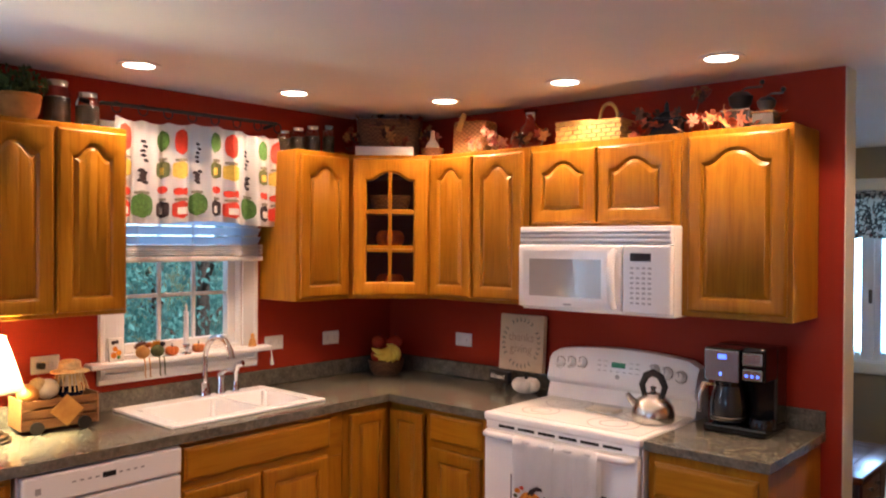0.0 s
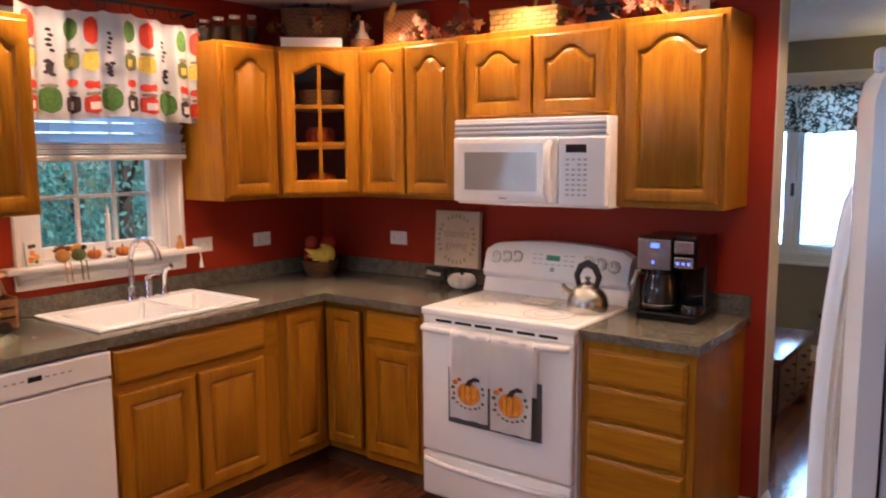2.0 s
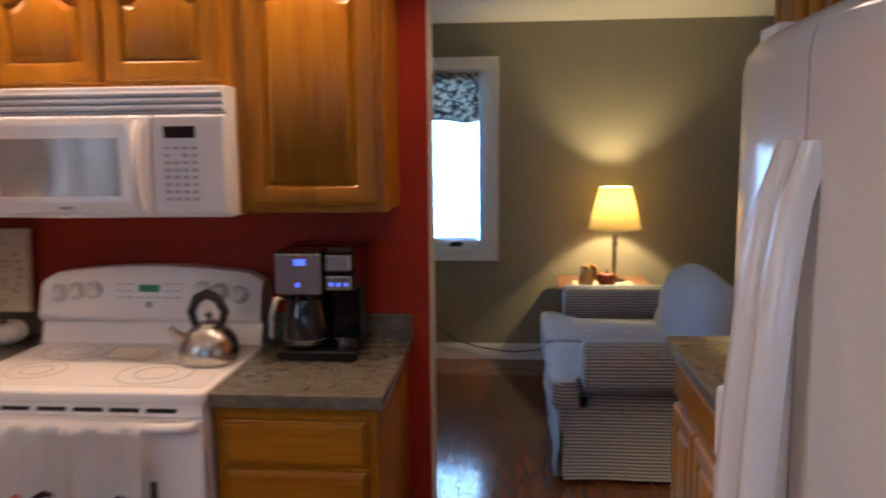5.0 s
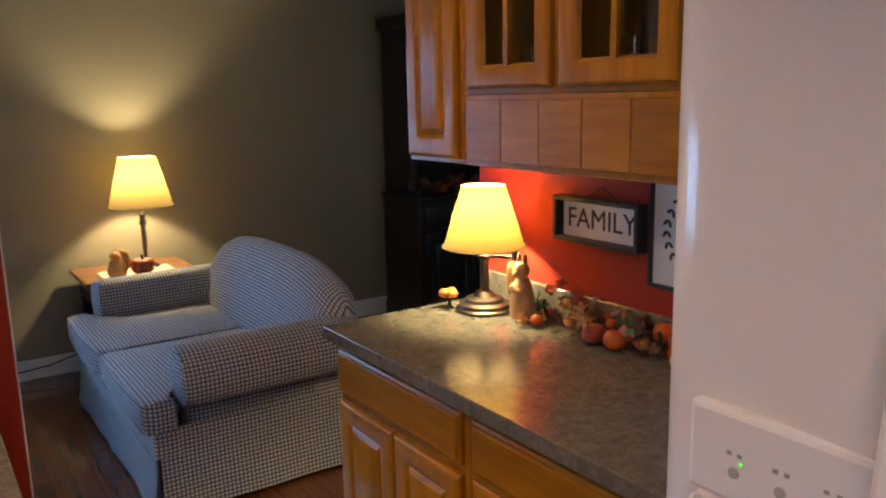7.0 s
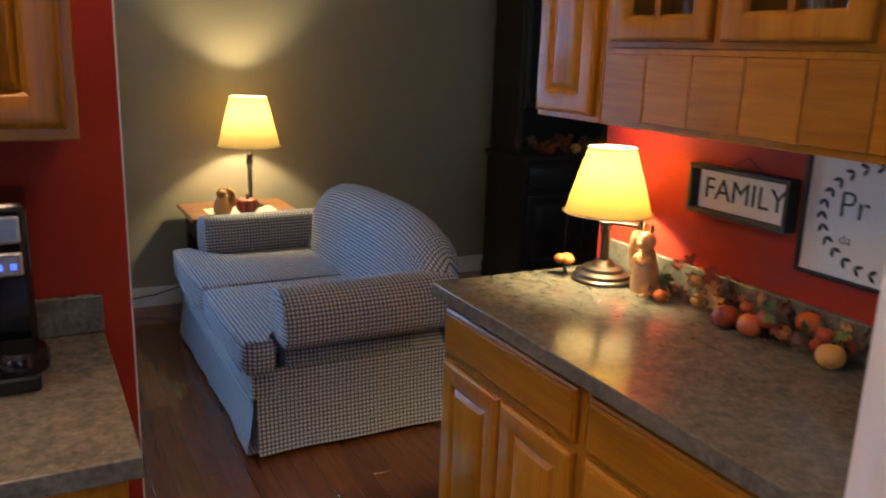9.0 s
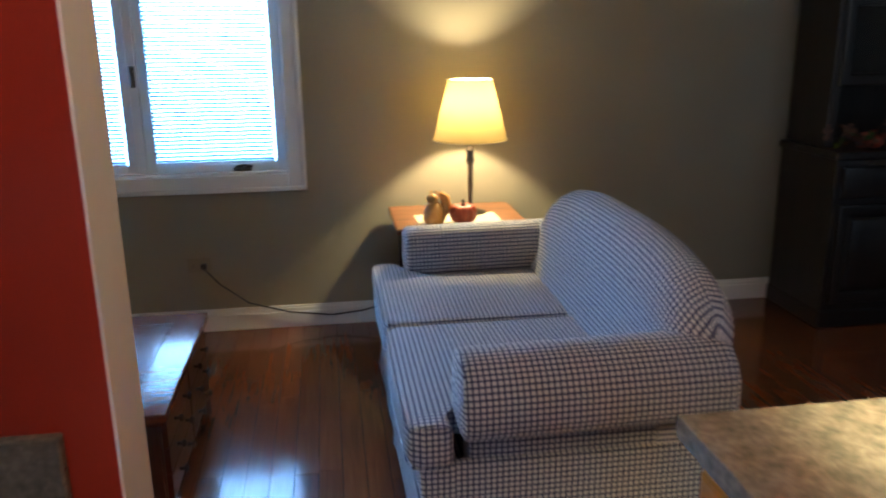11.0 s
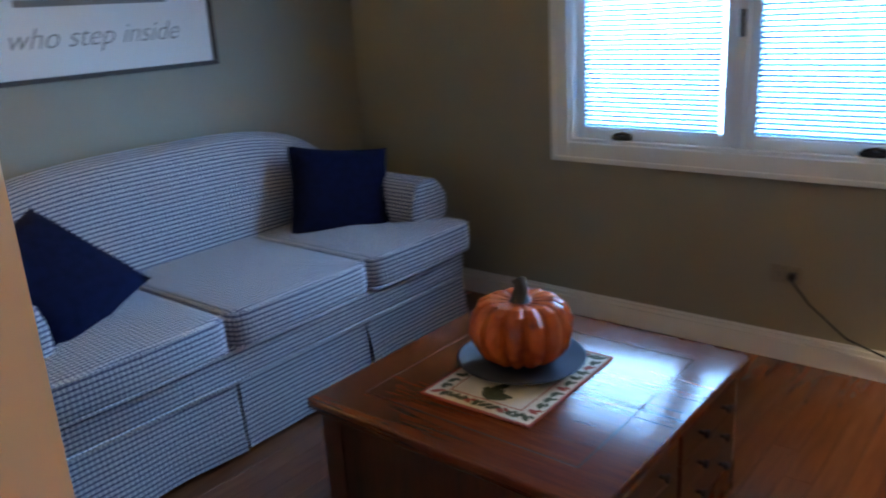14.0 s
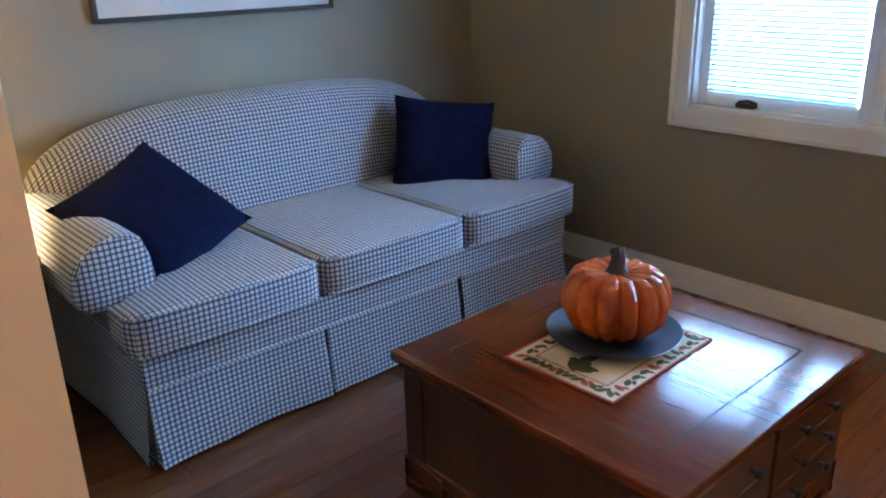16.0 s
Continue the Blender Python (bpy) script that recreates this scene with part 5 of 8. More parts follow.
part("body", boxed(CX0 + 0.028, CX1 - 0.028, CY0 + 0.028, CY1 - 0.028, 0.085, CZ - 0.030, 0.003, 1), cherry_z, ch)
part("moulding", boxed(CX0 + 0.014, CX1 - 0.014, CY0 + 0.014, CY1 - 0.014, CZ - 0.048, CZ - 0.030, 0.006, 2), cherry_x, ch)
for sx, sy in ((0, 0), (0, 1), (1, 0), (1, 1)):
    x, y = (CX0 + 0.018, CX1 - 0.018)[sx], (CY0 + 0.018, CY1 - 0.018)[sy]
    dx_, dy_ = (1, -1)[sx], (1, -1)[sy]
    bm = bmesh.new()
    box(bm, *sorted((x, x + dx_ * 0.16)), *sorted((y, y + dy_ * 0.022)), 0.035, 0.105, 0.004, 1)
    box(bm, *sorted((x, x + dx_ * 0.022)), *sorted((y, y + dy_ * 0.16)), 0.035, 0.105, 0.004, 1)
    box(bm, *sorted((x, x + dx_ * 0.075)), *sorted((y, y + dy_ * 0.022)), 0.0, 0.036, 0.004, 1)
    box(bm, *sorted((x, x + dx_ * 0.022)), *sorted((y, y + dy_ * 0.075)), 0.0, 0.036, 0.004, 1)
    part("bracket_foot", bm, cherry_x, ch)
part("base_rail", boxed(CX0 + 0.02, CX1 - 0.02, CY0 + 0.02, CY1 - 0.02, 0.07, 0.112, 0.006, 2), cherry_x, ch)
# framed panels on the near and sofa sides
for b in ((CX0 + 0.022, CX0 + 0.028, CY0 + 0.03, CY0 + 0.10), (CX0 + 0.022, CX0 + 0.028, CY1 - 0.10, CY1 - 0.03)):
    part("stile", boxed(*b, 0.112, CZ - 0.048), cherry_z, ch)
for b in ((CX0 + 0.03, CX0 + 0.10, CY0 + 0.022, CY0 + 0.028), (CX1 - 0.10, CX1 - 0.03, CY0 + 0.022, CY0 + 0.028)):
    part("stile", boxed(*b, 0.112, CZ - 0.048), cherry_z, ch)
for col in (0, 1):
    y0 = CY0 + 0.05 + col * 0.395
    for r in range(3):
        z0 = 0.118 + r * 0.088
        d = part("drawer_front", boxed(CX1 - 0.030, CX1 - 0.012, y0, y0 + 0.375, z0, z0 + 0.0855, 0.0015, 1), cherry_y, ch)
        for q in (0.11, 0.265):
            part("knob", moved(lathe(bmesh.new(), [(0.006, 0), (0.005, 0.012), (0.012, 0.018), (0.011, 0.026), (0.0005, 0.029)], (0, 0, 0), 12), facing((CX1 - 0.012, y0 + q, z0 + 0.045), (1, 0, 0))), black_iron, d, smooth=50)

mat_cloth = painted("mat_cloth", (0.62, 0.55, 0.40), 0.85, 0.06, 20, 500, 0.4)
mat_edge = painted("mat_edge", (0.30, 0.06, 0.035), 0.85)
leaf_dark = painted("printed_leaf", (0.055, 0.065, 0.03), 0.85, 0.3, 40)
mt = thing("placemat", (0.672, 7.868, CZ), "tapestry placemat with a leaf border on the chest", "placemat")
MTM = pose(0.672, 7.868, CZ, 0, 0, 1.5)
part("cloth", moved(boxed(-0.163, 0.163, -0.222, 0.222, 0.0008, 0.0042, 0.001, 1), MTM), mat_cloth, mt)
for b in ((-0.168, 0.168, -0.228, -0.222), (-0.168, 0.168, 0.222, 0.228), (-0.168, -0.163, -0.222, 0.222), (0.163, 0.168, -0.222, 0.222), (-0.112, 0.112, -0.172, -0.169), (-0.112, 0.112, 0.169, 0.172), (-0.112, -0.109, -0.169, 0.169), (0.109, 0.112, -0.169, 0.169)):
    part("border_line", moved(boxed(*b, 0.0008, 0.0052), MTM), mat_edge, mt)


def leaf_shape(bm, m, length, width, lift=0.0006):
    n = 6
    up, dn = [], []
    for i in range(n + 1):
        s = i / n
        w = width / 2 * math.sin(math.pi * min(1, s * 0.94 + 0.03)) ** 0.8
        up.append(bm.verts.new(m @ Vector((length * (s - 0.5), w, lift))))
        dn.append(bm.verts.new(m @ Vector((length * (s - 0.5), -w, lift))))
    for i in range(n):
        bm.faces.new((dn[i], dn[i + 1], up[i + 1], up[i]))


rng = random.Random(4)
for k in range(44):
    s = k / 44 * 4
    e, f = int(s), s - int(s)
    x, y = ((-0.138 + 0.276 * f, -0.197), (0.138, -0.197 + 0.394 * f), (0.138 - 0.276 * f, 0.197), (-0.138, 0.197 - 0.394 * f))[e]
    bm = bmesh.new()
    leaf_shape(bm, MTM @ pose(x, y, 0.0046, 0, 0, rng.uniform(0, 180)), 0.034, 0.018)
    leaf_shape(bm, MTM @ pose(x + 0.012, y + 0.01, 0.0047, 0, 0, rng.uniform(0, 180)), 0.022, 0.012)
    part("leaf_print", bm, leaf_dark if k % 4 else mat_edge, mt)
for k in range(7):
    bm = bmesh.new()
    leaf_shape(bm, MTM @ pose(rng.uniform(-0.02, 0.08), rng.uniform(-0.15, -0.08), 0.0046 + 0.0001 * k, 0, 0, rng.uniform(0, 180)), 0.07, 0.03)
    part("leaf_print", bm, leaf_dark, mt)
slate = painted("slate_glaze", (0.032, 0.040, 0.058), 0.38, 0.15, 12)
PX, PY = 0.640, 7.925
pl = lathe(bmesh.new(), [(0.06, 0), (0.095, 0.003), (0.125, 0.007), (0.128, 0.010), (0.142, 0.012), (0.145, 0.015), (0.158, 0.017), (0.161, 0.020), (0.176, 0.023), (0.182, 0.027), (0.178, 0.029), (0.158, 0.024), (0.12, 0.015), (0.06, 0.010), (0.0005, 0.010)], (PX, PY, CZ + 0.0052), 56)
single("plate", pl, slate, "ridged blue-grey plate under the pumpkin", "plate", smooth=25)


def pumpkin(name, at, r, h, ribs, colour, stem_mat, label, group="", stem_h=0.3, facets=0.0, rows=14, depth=0.13, stem_w=1.0):
    """A ribbed pumpkin; facets flattens it as if carved."""
    th = thing(name, at, label, "pumpkin", group)
    bm = bmesh.new()
    per = 6
    seg = ribs * per
    rg_ = []
    loc = random.Random(ribs * 7 + int(r * 1000))
    for i in range(rows + 1):
        f = math.pi * i / rows
        zz = -math.cos(f)
        rad = math.sin(f) ** 0.72
        dip = 0.16 * math.exp(-((f - math.pi) / 0.5) ** 2)
        ring = []
        for j in range(seg):
            a = 2 * math.pi * j / seg
            ph = abs(math.sin(ribs * a / 2)) ** 0.55
            q = rad * (1 - depth + depth * ph) * (1 + facets * loc.uniform(-1, 1))
            ring.append(bm.verts.new((at[0] + r * q * math.cos(a), at[1] + r * q * math.sin(a), at[2] + h / 2 * (1 + zz * (1 - 0.04 * (1 - ph))) - h * dip)))
        rg_.append(ring)
    for a, b in zip(rg_, rg_[1:]):
        for k in range(seg):
            bm.faces.new((a[k], a[(k + 1) % seg], b[(k + 1) % seg], b[k]))
    bmesh.ops.remove_doubles(bm, verts=bm.verts, dist=0.0002)
    bmesh.ops.recalc_face_normals(bm, faces=bm.faces)
    part("body", bm, colour, th, smooth=24 if facets else 60)
    z = at[2] + h * 0.86
    t = stem_h * h
    w = stem_w * r
    part("stem", tube(bmesh.new(), [(at[0], at[1], z - 0.05 * h), (at[0], at[1], z + 0.25 * t), (at[0] + 0.02 * r, at[1], z + 0.7 * t), (at[0] - 0.06 * r, at[1] + 0.05 * r, z + t)], [0.16 * w, 0.10 * w, 0.085 * w, 0.095 * w], 8), stem_mat, th, smooth=40)
    return th


def pumpkin_skin(name, lo, mid, hi, rough=0.35):
    m, nt, b = material(name)
    n1 = node(nt, "TexNoise", Scale=14.0, Detail=4.0)
    nt.links.new(mapped(nt, (1, 1, 1)), n1.inputs[0])
    nt.links.new(ramp(nt, n1.outputs[0], [(0.3, lo), (0.5, mid), (0.75, hi)]), b.inputs["Base Color"])
    b.inputs["Roughness"].default_value = rough
    n2 = node(nt, "TexNoise", Scale=60.0, Detail=3.0)
    nt.links.new(mapped(nt, (1, 1, 1)), n2.inputs[0])
    bump(nt, b, n2.outputs[0], 0.25, 0.003)
    return m


orange_skin = pumpkin_skin("carved_orange", (0.25, 0.040, 0.008), (0.43, 0.082, 0.012), (0.51, 0.13, 0.022), 0.26)
orange_small = pumpkin_skin("orange_skin", (0.42, 0.10, 0.015), (0.55, 0.16, 0.02), (0.62, 0.22, 0.03), 0.45)
red_skin = pumpkin_skin("russet_skin", (0.20, 0.025, 0.010), (0.32, 0.045, 0.015), (0.40, 0.08, 0.02), 0.4)
gold_skin = pumpkin_skin("gold_skin", (0.40, 0.17, 0.03), (0.52, 0.25, 0.05), (0.60, 0.33, 0.09), 0.45)
white_skin = pumpkin_skin("white_skin", (0.55, 0.52, 0.45), (0.68, 0.65, 0.58), (0.75, 0.72, 0.66), 0.5)
stem_dark = painted("dark_stem", (0.022, 0.018, 0.014), 0.6, 0.3, 20)
pumpkin("pumpkin", (PX, PY, CZ + 0.016), 0.146, 0.212, 14, orange_skin, stem_dark, "large carved orange pumpkin with a dark stem", "", 0.26, 0.026, 11, 0.15, 1.5)

# ---- side table with lamp ----
st = thing("side_table", (2.22, 8.93, 0), "reddish wooden side table behind the loveseat", "side table")
part("top", boxed(1.925, 2.54, 8.72, 9.22, 0.600, 0.628, 0.008, 2), table_wood, st)
part("apron", boxed(1.965, 2.48, 8.74, 9.16, 0.48, 0.600, 0.003, 1), cherry_x, st)
for x in (1.965, 2.43):
    for y in (8.74, 9.11):
        part("leg", boxed(x, x + 0.05, y, y + 0.05, 0.0, 0.48, 0.004, 1), cherry_z, st)
RN = thing("table_runner", (2.2, 8.85, 0.628), "cream fringed runner on the side table", "runner")
part("cloth", boxed(2.03, 2.42, 8.72, 8.98, 0.6285, 0.6325, 0.001, 1), mat_cloth, RN)
pumpkin("ornament_pumpkin", (2.235, 8.770, 0.633), 0.064, 0.098, 10, red_skin, stem_dark, "small russet pumpkin ornament", "side table ornaments", 0.25)
bm = bmesh.new()
GX, GY, GZ = 2.105, 8.800, 0.633
lathe(bm, [(0.040, 0), (0.052, 0.02), (0.050, 0.05), (0.034, 0.085), (0.020, 0.098), (0.001, 0.102)], (GX, GY, GZ), 18)
ball(bm, (GX - 0.008, GY - 0.010, GZ + 0.115), 0.026, 14, 10, 1.1, 0.95, 0.95)
for q in (-0.012, 0.012):
    ball(bm, (GX + q, GY - 0.004, GZ + 0.142), 0.007, 8, 6, 0.8, 0.8, 1.6)
tube(bm, [(GX + 0.035, GY + 0.01, GZ + 0.02), (GX + 0.062, GY + 0.012, GZ + 0.06), (GX + 0.050, GY + 0.010, GZ + 0.115), (GX + 0.030, GY + 0.008, GZ + 0.138)], [0.012, 0.022, 0.024, 0.010], 12)
single("squirrel_figure", bm, gold_skin, "small golden squirrel ornament on the side table", "figurine", "side table ornaments", 60)


def table_lamp(at, z0, z1, r0, r1, style, label, power, cloth=shade_cloth):
    """A table lamp: base, stem, shade with open ends, and its bulb."""
    x, y, zb = at
    th = thing("table_lamp", at, label, "lamp", "lit table lamps")
    if style == "slim":
        part("base", lathe(bmesh.new(), [(0.075, 0), (0.078, 0.008), (0.05, 0.018), (0.018, 0.03), (0.012, 0.05)], at, 28), pewter, th, smooth=35)
        part("stem", lathe(bmesh.new(), [(0.011, 0.04), (0.010, 0.10), (0.013, 0.12), (0.013, z0 - zb - 0.12), (0.022, z0 - zb - 0.10), (0.015, z0 - zb - 0.07), (0.020, z0 - zb - 0.05), (0.008, z0 - zb - 0.03), (0.008, z0 - zb + 0.08)], at, 16), pewter, th, smooth=35)
    else:
        part("base", lathe(bmesh.new(), [(0.088, 0), (0.090, 0.010), (0.082, 0.014), (0.080, 0.024), (0.062, 0.030), (0.058, 0.040), (0.036, 0.046), (0.022, 0.062)], at, 32), pewter, th, "stepped dark metal base", smooth=30)
        part("stem", lathe(bmesh.new(), [(0.016, 0.05), (0.013, 0.07), (0.014, 0.16), (0.020, 0.165), (0.020, 0.175), (0.012, 0.18), (0.010, z1 - zb - 0.06)], at, 18), pewter, th, smooth=30)
        for dz in (0.172, 0.194):
            part("swing_arm", tube(bmesh.new(), [(x, y, zb + dz), (x + 0.03, y - 0.04, zb + dz), (x + 0.05, y - 0.085, zb + dz)], 0.006, 8), pewter, th, smooth=60)
        part("arm_post", lathe(bmesh.new(), [(0.009, 0.160), (0.009, 0.206)], (x + 0.05, y - 0.085, zb), 12), pewter, th)
    bm = bmesh.new()
    seg = 48
    rings = [[bm.verts.new((x + r * math.cos(2 * math.pi * i / seg), y + r * math.sin(2 * math.pi * i / seg), z)) for i in range(seg)] for r, z in ((r0, z0), (r0 - 0.004, z0 + 0.006), (r0 + (r1 - r0) * 0.5, (z0 + z1) / 2), (r1, z1))]
    for a, b in zip(rings, rings[1:]):
        for i in range(seg):
            bm.faces.new((a[i], a[(i + 1) % seg], b[(i + 1) % seg], b[i]))
    sh = part("shade", bm, cloth, th, "glowing cream cloth shade", smooth=60)
    for r, z in ((r0, z0), (r1, z1)):
        part("rim", tube(bmesh.new(), [(x + (r + 0.001) * math.cos(2 * math.pi * i / 40), y + (r + 0.001) * math.sin(2 * math.pi * i / 40), z) for i in range(40)], 0.0025, 6, True), mat_cloth, sh)
    lamp("bulb_light", "POINT", power, (1.0, 0.77, 0.37), pose(x, y, z0 + (z1 - z0) * 0.60), radius=0.03)
    return th


table_lamp((2.308, 8.99, 0.628), 0.986, 1.263, 0.176, 0.103, "slim", "lit table lamp with a slim metal stem and cream shade", LAMP_POWER * 0.75)
st = thing("side_table", (-0.94, 6.67, 0), "reddish wooden side table at the sofa's end", "side table")
part("top", boxed(-1.21, -0.52, 6.42, 6.85, 0.632, 0.660, 0.008, 2), table_wood, st)
part("apron", boxed(-1.18, -0.55, 6.44, 6.83, 0.51, 0.632, 0.003, 1), cherry_x, st)
for x in (-1.18, -0.60):
    for y in (6.44, 6.78):
        part("leg", boxed(x, x + 0.05, y, y + 0.05, 0.0, 0.51, 0.004, 1), cherry_z, st)
table_lamp((-1.00, 6.575, 0.660), 0.966, 1.243, 0.155, 0.095, "slim", "lit table lamp with a slim metal stem and cream shade", LAMP_POWER * 1.15)
table_lamp((2.630, 6.172, 0.914), 1.116, 1.300, 0.126, 0.066, "swing", "lit swing-arm lamp on the serving counter", LAMP_POWER * 0.9, amber_shade)
table_lamp((-0.99, 3.915, 0.914), 1.110, 1.310, 0.135, 0.070, "swing", "lit lamp on the worktop by the dishwasher", LAMP_POWER * 1.2, white_shade)

# ---- dark hutch ----
HX0, HX1, HY0 = 4.06, 5.35, 8.76
hu = thing("hutch", (4.7, 9.0, 0), "tall dark wooden china hutch against the olive wall", "hutch")
part("base", boxed(HX0, HX1, HY0, YF - 0.02, 0.08, 0.86, 0.006, 2), dark_wood, hu)
part("plinth", boxed(HX0 - 0.01, HX1 + 0.01, HY0 - 0.01, YF - 0.02, 0.0, 0.09, 0.008, 2), dark_wood, hu)
part("ledge", boxed(HX0 - 0.02, HX1 + 0.02, HY0 - 0.02, YF - 0.02, 0.86, 0.90, 0.010, 2), dark_wood, hu)
for b in ((HX0 + 0.02, HX0 + 0.07), (HX1 - 0.07, HX1 - 0.02)):
    part("side", boxed(*b, HY0 + 0.14, YF - 0.02, 0.90, 2.02, 0.004, 1), dark_wood, hu)
part("back", boxed(HX0 + 0.07, HX1 - 0.07, YF - 0.05, YF - 0.02, 0.90, 2.02), dark_wood, hu)
for z in (1.22, 1.58, 2.0):
    part("shelf", boxed(HX0 + 0.07, HX1 - 0.07, HY0 + 0.16, YF - 0.05, z, z + 0.022), dark_wood, hu)
part("cornice", boxed(HX0 - 0.02, HX1 + 0.02, HY0 + 0.10, YF - 0.02, 2.02, 2.11, 0.02, 3), dark_wood, hu)
HF = Face((0, HY0, 0), (1, 0, 0), (0, -1, 0))
for k in range(3):
    a = HX0 + 0.03 + k * 0.412
    part("door", door_bm(HF, a, a + 0.395, 0.13, 0.64), dark_wood, hu, smooth=28)
    part("drawer_front", door_bm(HF, a, a + 0.395, 0.67, 0.83, slab=True), dark_wood, hu, smooth=28)
HG = Face((0, HY0 + 0.14, 0), (1, 0, 0), (0, -1, 0))
for k in range(2):
    a = HX0 + 0.05 + k * 0.60
    d = part("glass_door", door_bm(HG, a, a + 0.585, 1.20, 2.0, glass=True, stile=0.05), dark_wood, hu, smooth=28)
    part("pane", face_bar(HG, a + 0.05, a + 0.535, 1.25, 1.95, 0.004, 0.007), pane_glass, d).visible_shadow = False
# autumn arrangement on the ledge is made with the other leaves

# ---- framed sayings ----
frame_dark = painted("frame_dark", (0.035, 0.022, 0.016), 0.5, 0.2, 20)
canvas = painted("white_board", (0.72, 0.70, 0.66), 0.6, 0.02)
ink = painted("ink", (0.03, 0.03, 0.03), 0.7)
grey_ink = painted("grey_ink", (0.20, 0.19, 0.17), 0.7)


def picture(name, label, at, n, w, h, frame_w=0.018, frame_mat=frame_dark, depth=0.026):
    th = thing(name, at, label, "sign")
    m = facing(at, n)
    for b in ((-w / 2, w / 2, -h / 2, -h / 2 + frame_w), (-w / 2, w / 2, h / 2 - frame_w, h / 2), (-w / 2, -w / 2 + frame_w, -h / 2 + frame_w, h / 2 - frame_w), (w / 2 - frame_w, w / 2, -h / 2 + frame_w, h / 2 - frame_w)):
        part("frame", moved(boxed(*b, 0.001, depth, 0.002, 1), m), frame_mat, th)
    part("board", moved(boxed(-w / 2 + frame_w, w / 2 - frame_w, -h / 2 + frame_w, h / 2 - frame_w, 0.002, 0.012), m), canvas, th)
    return th, m


art, m = picture("wall_sign", "long white wall sign with a grey script saying and dark frame", (XS, 7.875, 1.468), (1, 0, 0), 1.04, 0.50)
bm = text_mesh("who step inside", 0.112, bold=-0.0016)
for v in bm.verts:
    v.co.x += v.co.y * 0.42
part("lettering", moved(bm, m @ pose(0.0, -0.095, 0.0125)), grey_ink, art)
for k, w in enumerate((0.62, 0.5)):
    part("lettering", moved(boxed(-w / 2, w / 2, 0.02 + 0.10 * k, 0.045 + 0.10 * k, 0.0122, 0.013), m), grey_ink, art, "unreadable upper line")
fam, m = picture("framed_word_sign", "small black box frame with the word family", (XB, 5.810, 1.219), (-1, 0, 0), 0.318, 0.128, 0.012, ink, 0.045)
part("lettering", moved(text_mesh("FAMILY", 0.080, bold=0.0), m @ pose(0, 0.0, 0.0128)), ink, fam)
part("hanger", moved(tube(bmesh.new(), [(-0.05, 0.067, 0.01), (0, 0.095, 0.008), (0.05, 0.067, 0.01)], 0.0018, 6), m), black_iron, fam)
pra, m = picture("wreath_sign", "white board with a leaf wreath and handwriting", (XB, 5.43, 1.225), (-1, 0, 0), 0.40, 0.30, 0.008, black_iron)
for k in range(26):
    a = 2 * math.pi * k / 26
    bm = bmesh.new()
    for s in (-1, 1):
        leaf_shape(bm, m @ pose(0.150 * math.cos(a), 0.118 * math.sin(a), 0.0125, 0, 0, math.degrees(a) + 90 + 35 * s) @ pose(0.012, 0, 0), 0.022, 0.010)
    part("wreath_leaf", bm, ink, pra)
part("lettering", moved(text_mesh("Pr", 0.085, bold=-0.001), m @ pose(-0.075, 0.02, 0.0126)), ink, pra)
part("lettering", moved(text_mesh("da", 0.032, bold=-0.0004), m @ pose(-0.085, -0.055, 0.0126)), ink, pra)



# ---- window dressing ----
def ribbon(surface, u0, u1, v0, v1, nu=2, nv=2, d=0.0):
    bm = bmesh.new()
    g = [[bm.verts.new(surface(u0 + (u1 - u0) * i / nu, v0 + (v1 - v0) * j / nv, d)) for j in range(nv + 1)] for i in range(nu + 1)]
    for i in range(nu):
        for j in range(nv):
            bm.faces.new((g[i][j], g[i + 1][j], g[i + 1][j + 1], g[i][j + 1]))
    return bm


def patch(surface, outline, d):
    """A flat printed shape laid on a curved cloth: outline as (u, v) round a middle."""
    bm = bmesh.new()
    cu = sum(p[0] for p in outline) / len(outline)
    cv = sum(p[1] for p in outline) / len(outline)
    rings = []
    for f in (1.0, 0.5):
        rings.append([bm.verts.new(surface(cu + (u - cu) * f, cv + (v - cv) * f, d)) for u, v in outline])
    c = bm.verts.new(surface(cu, cv, d))
    n = len(outline)
    for i in range(n):
        bm.faces.new((rings[0][i], rings[0][(i + 1) % n], rings[1][(i + 1) % n], rings[1][i]))
        bm.faces.new((rings[1][i], rings[1][(i + 1) % n], c))
    return bm


def oval(u, v, a, b, n=12):
    return [(u + a * math.cos(2 * math.pi * k / n), v + b * math.sin(2 * math.pi * k / n)) for k in range(n)]


def jar_outline(u, v, a, b):
    return [(u - a, v - b * 0.9), (u - a * 0.85, v - b), (u + a * 0.85, v - b), (u + a, v - b * 0.9), (u + a, v + b * 0.6), (u + a * 0.8, v + b), (u - a * 0.8, v + b), (u - a, v + b * 0.6)]


print_red = painted("print_red", (0.55, 0.045, 0.02), 0.9, 0.2, 60)
print_green = painted("print_green", (0.07, 0.17, 0.035), 0.9, 0.35, 90)
print_olive = painted("print_olive", (0.10, 0.115, 0.035), 0.9, 0.3, 80)
print_yellow = painted("print_yellow", (0.62, 0.45, 0.07), 0.9, 0.15, 60)
print_dark = painted("print_dark", (0.03, 0.018, 0.02), 0.9, 0.3, 60)
print_grey = painted("print_grey", (0.24, 0.22, 0.17), 0.9, 0.15, 60)
print_orange = painted("print_orange", (0.62, 0.20, 0.012), 0.9, 0.25, 50)
print_brown = painted("print_brown", (0.36, 0.085, 0.008), 0.9, 0.2, 50)
print_amber = painted("print_amber", (0.68, 0.27, 0.02), 0.9, 0.25, 60)


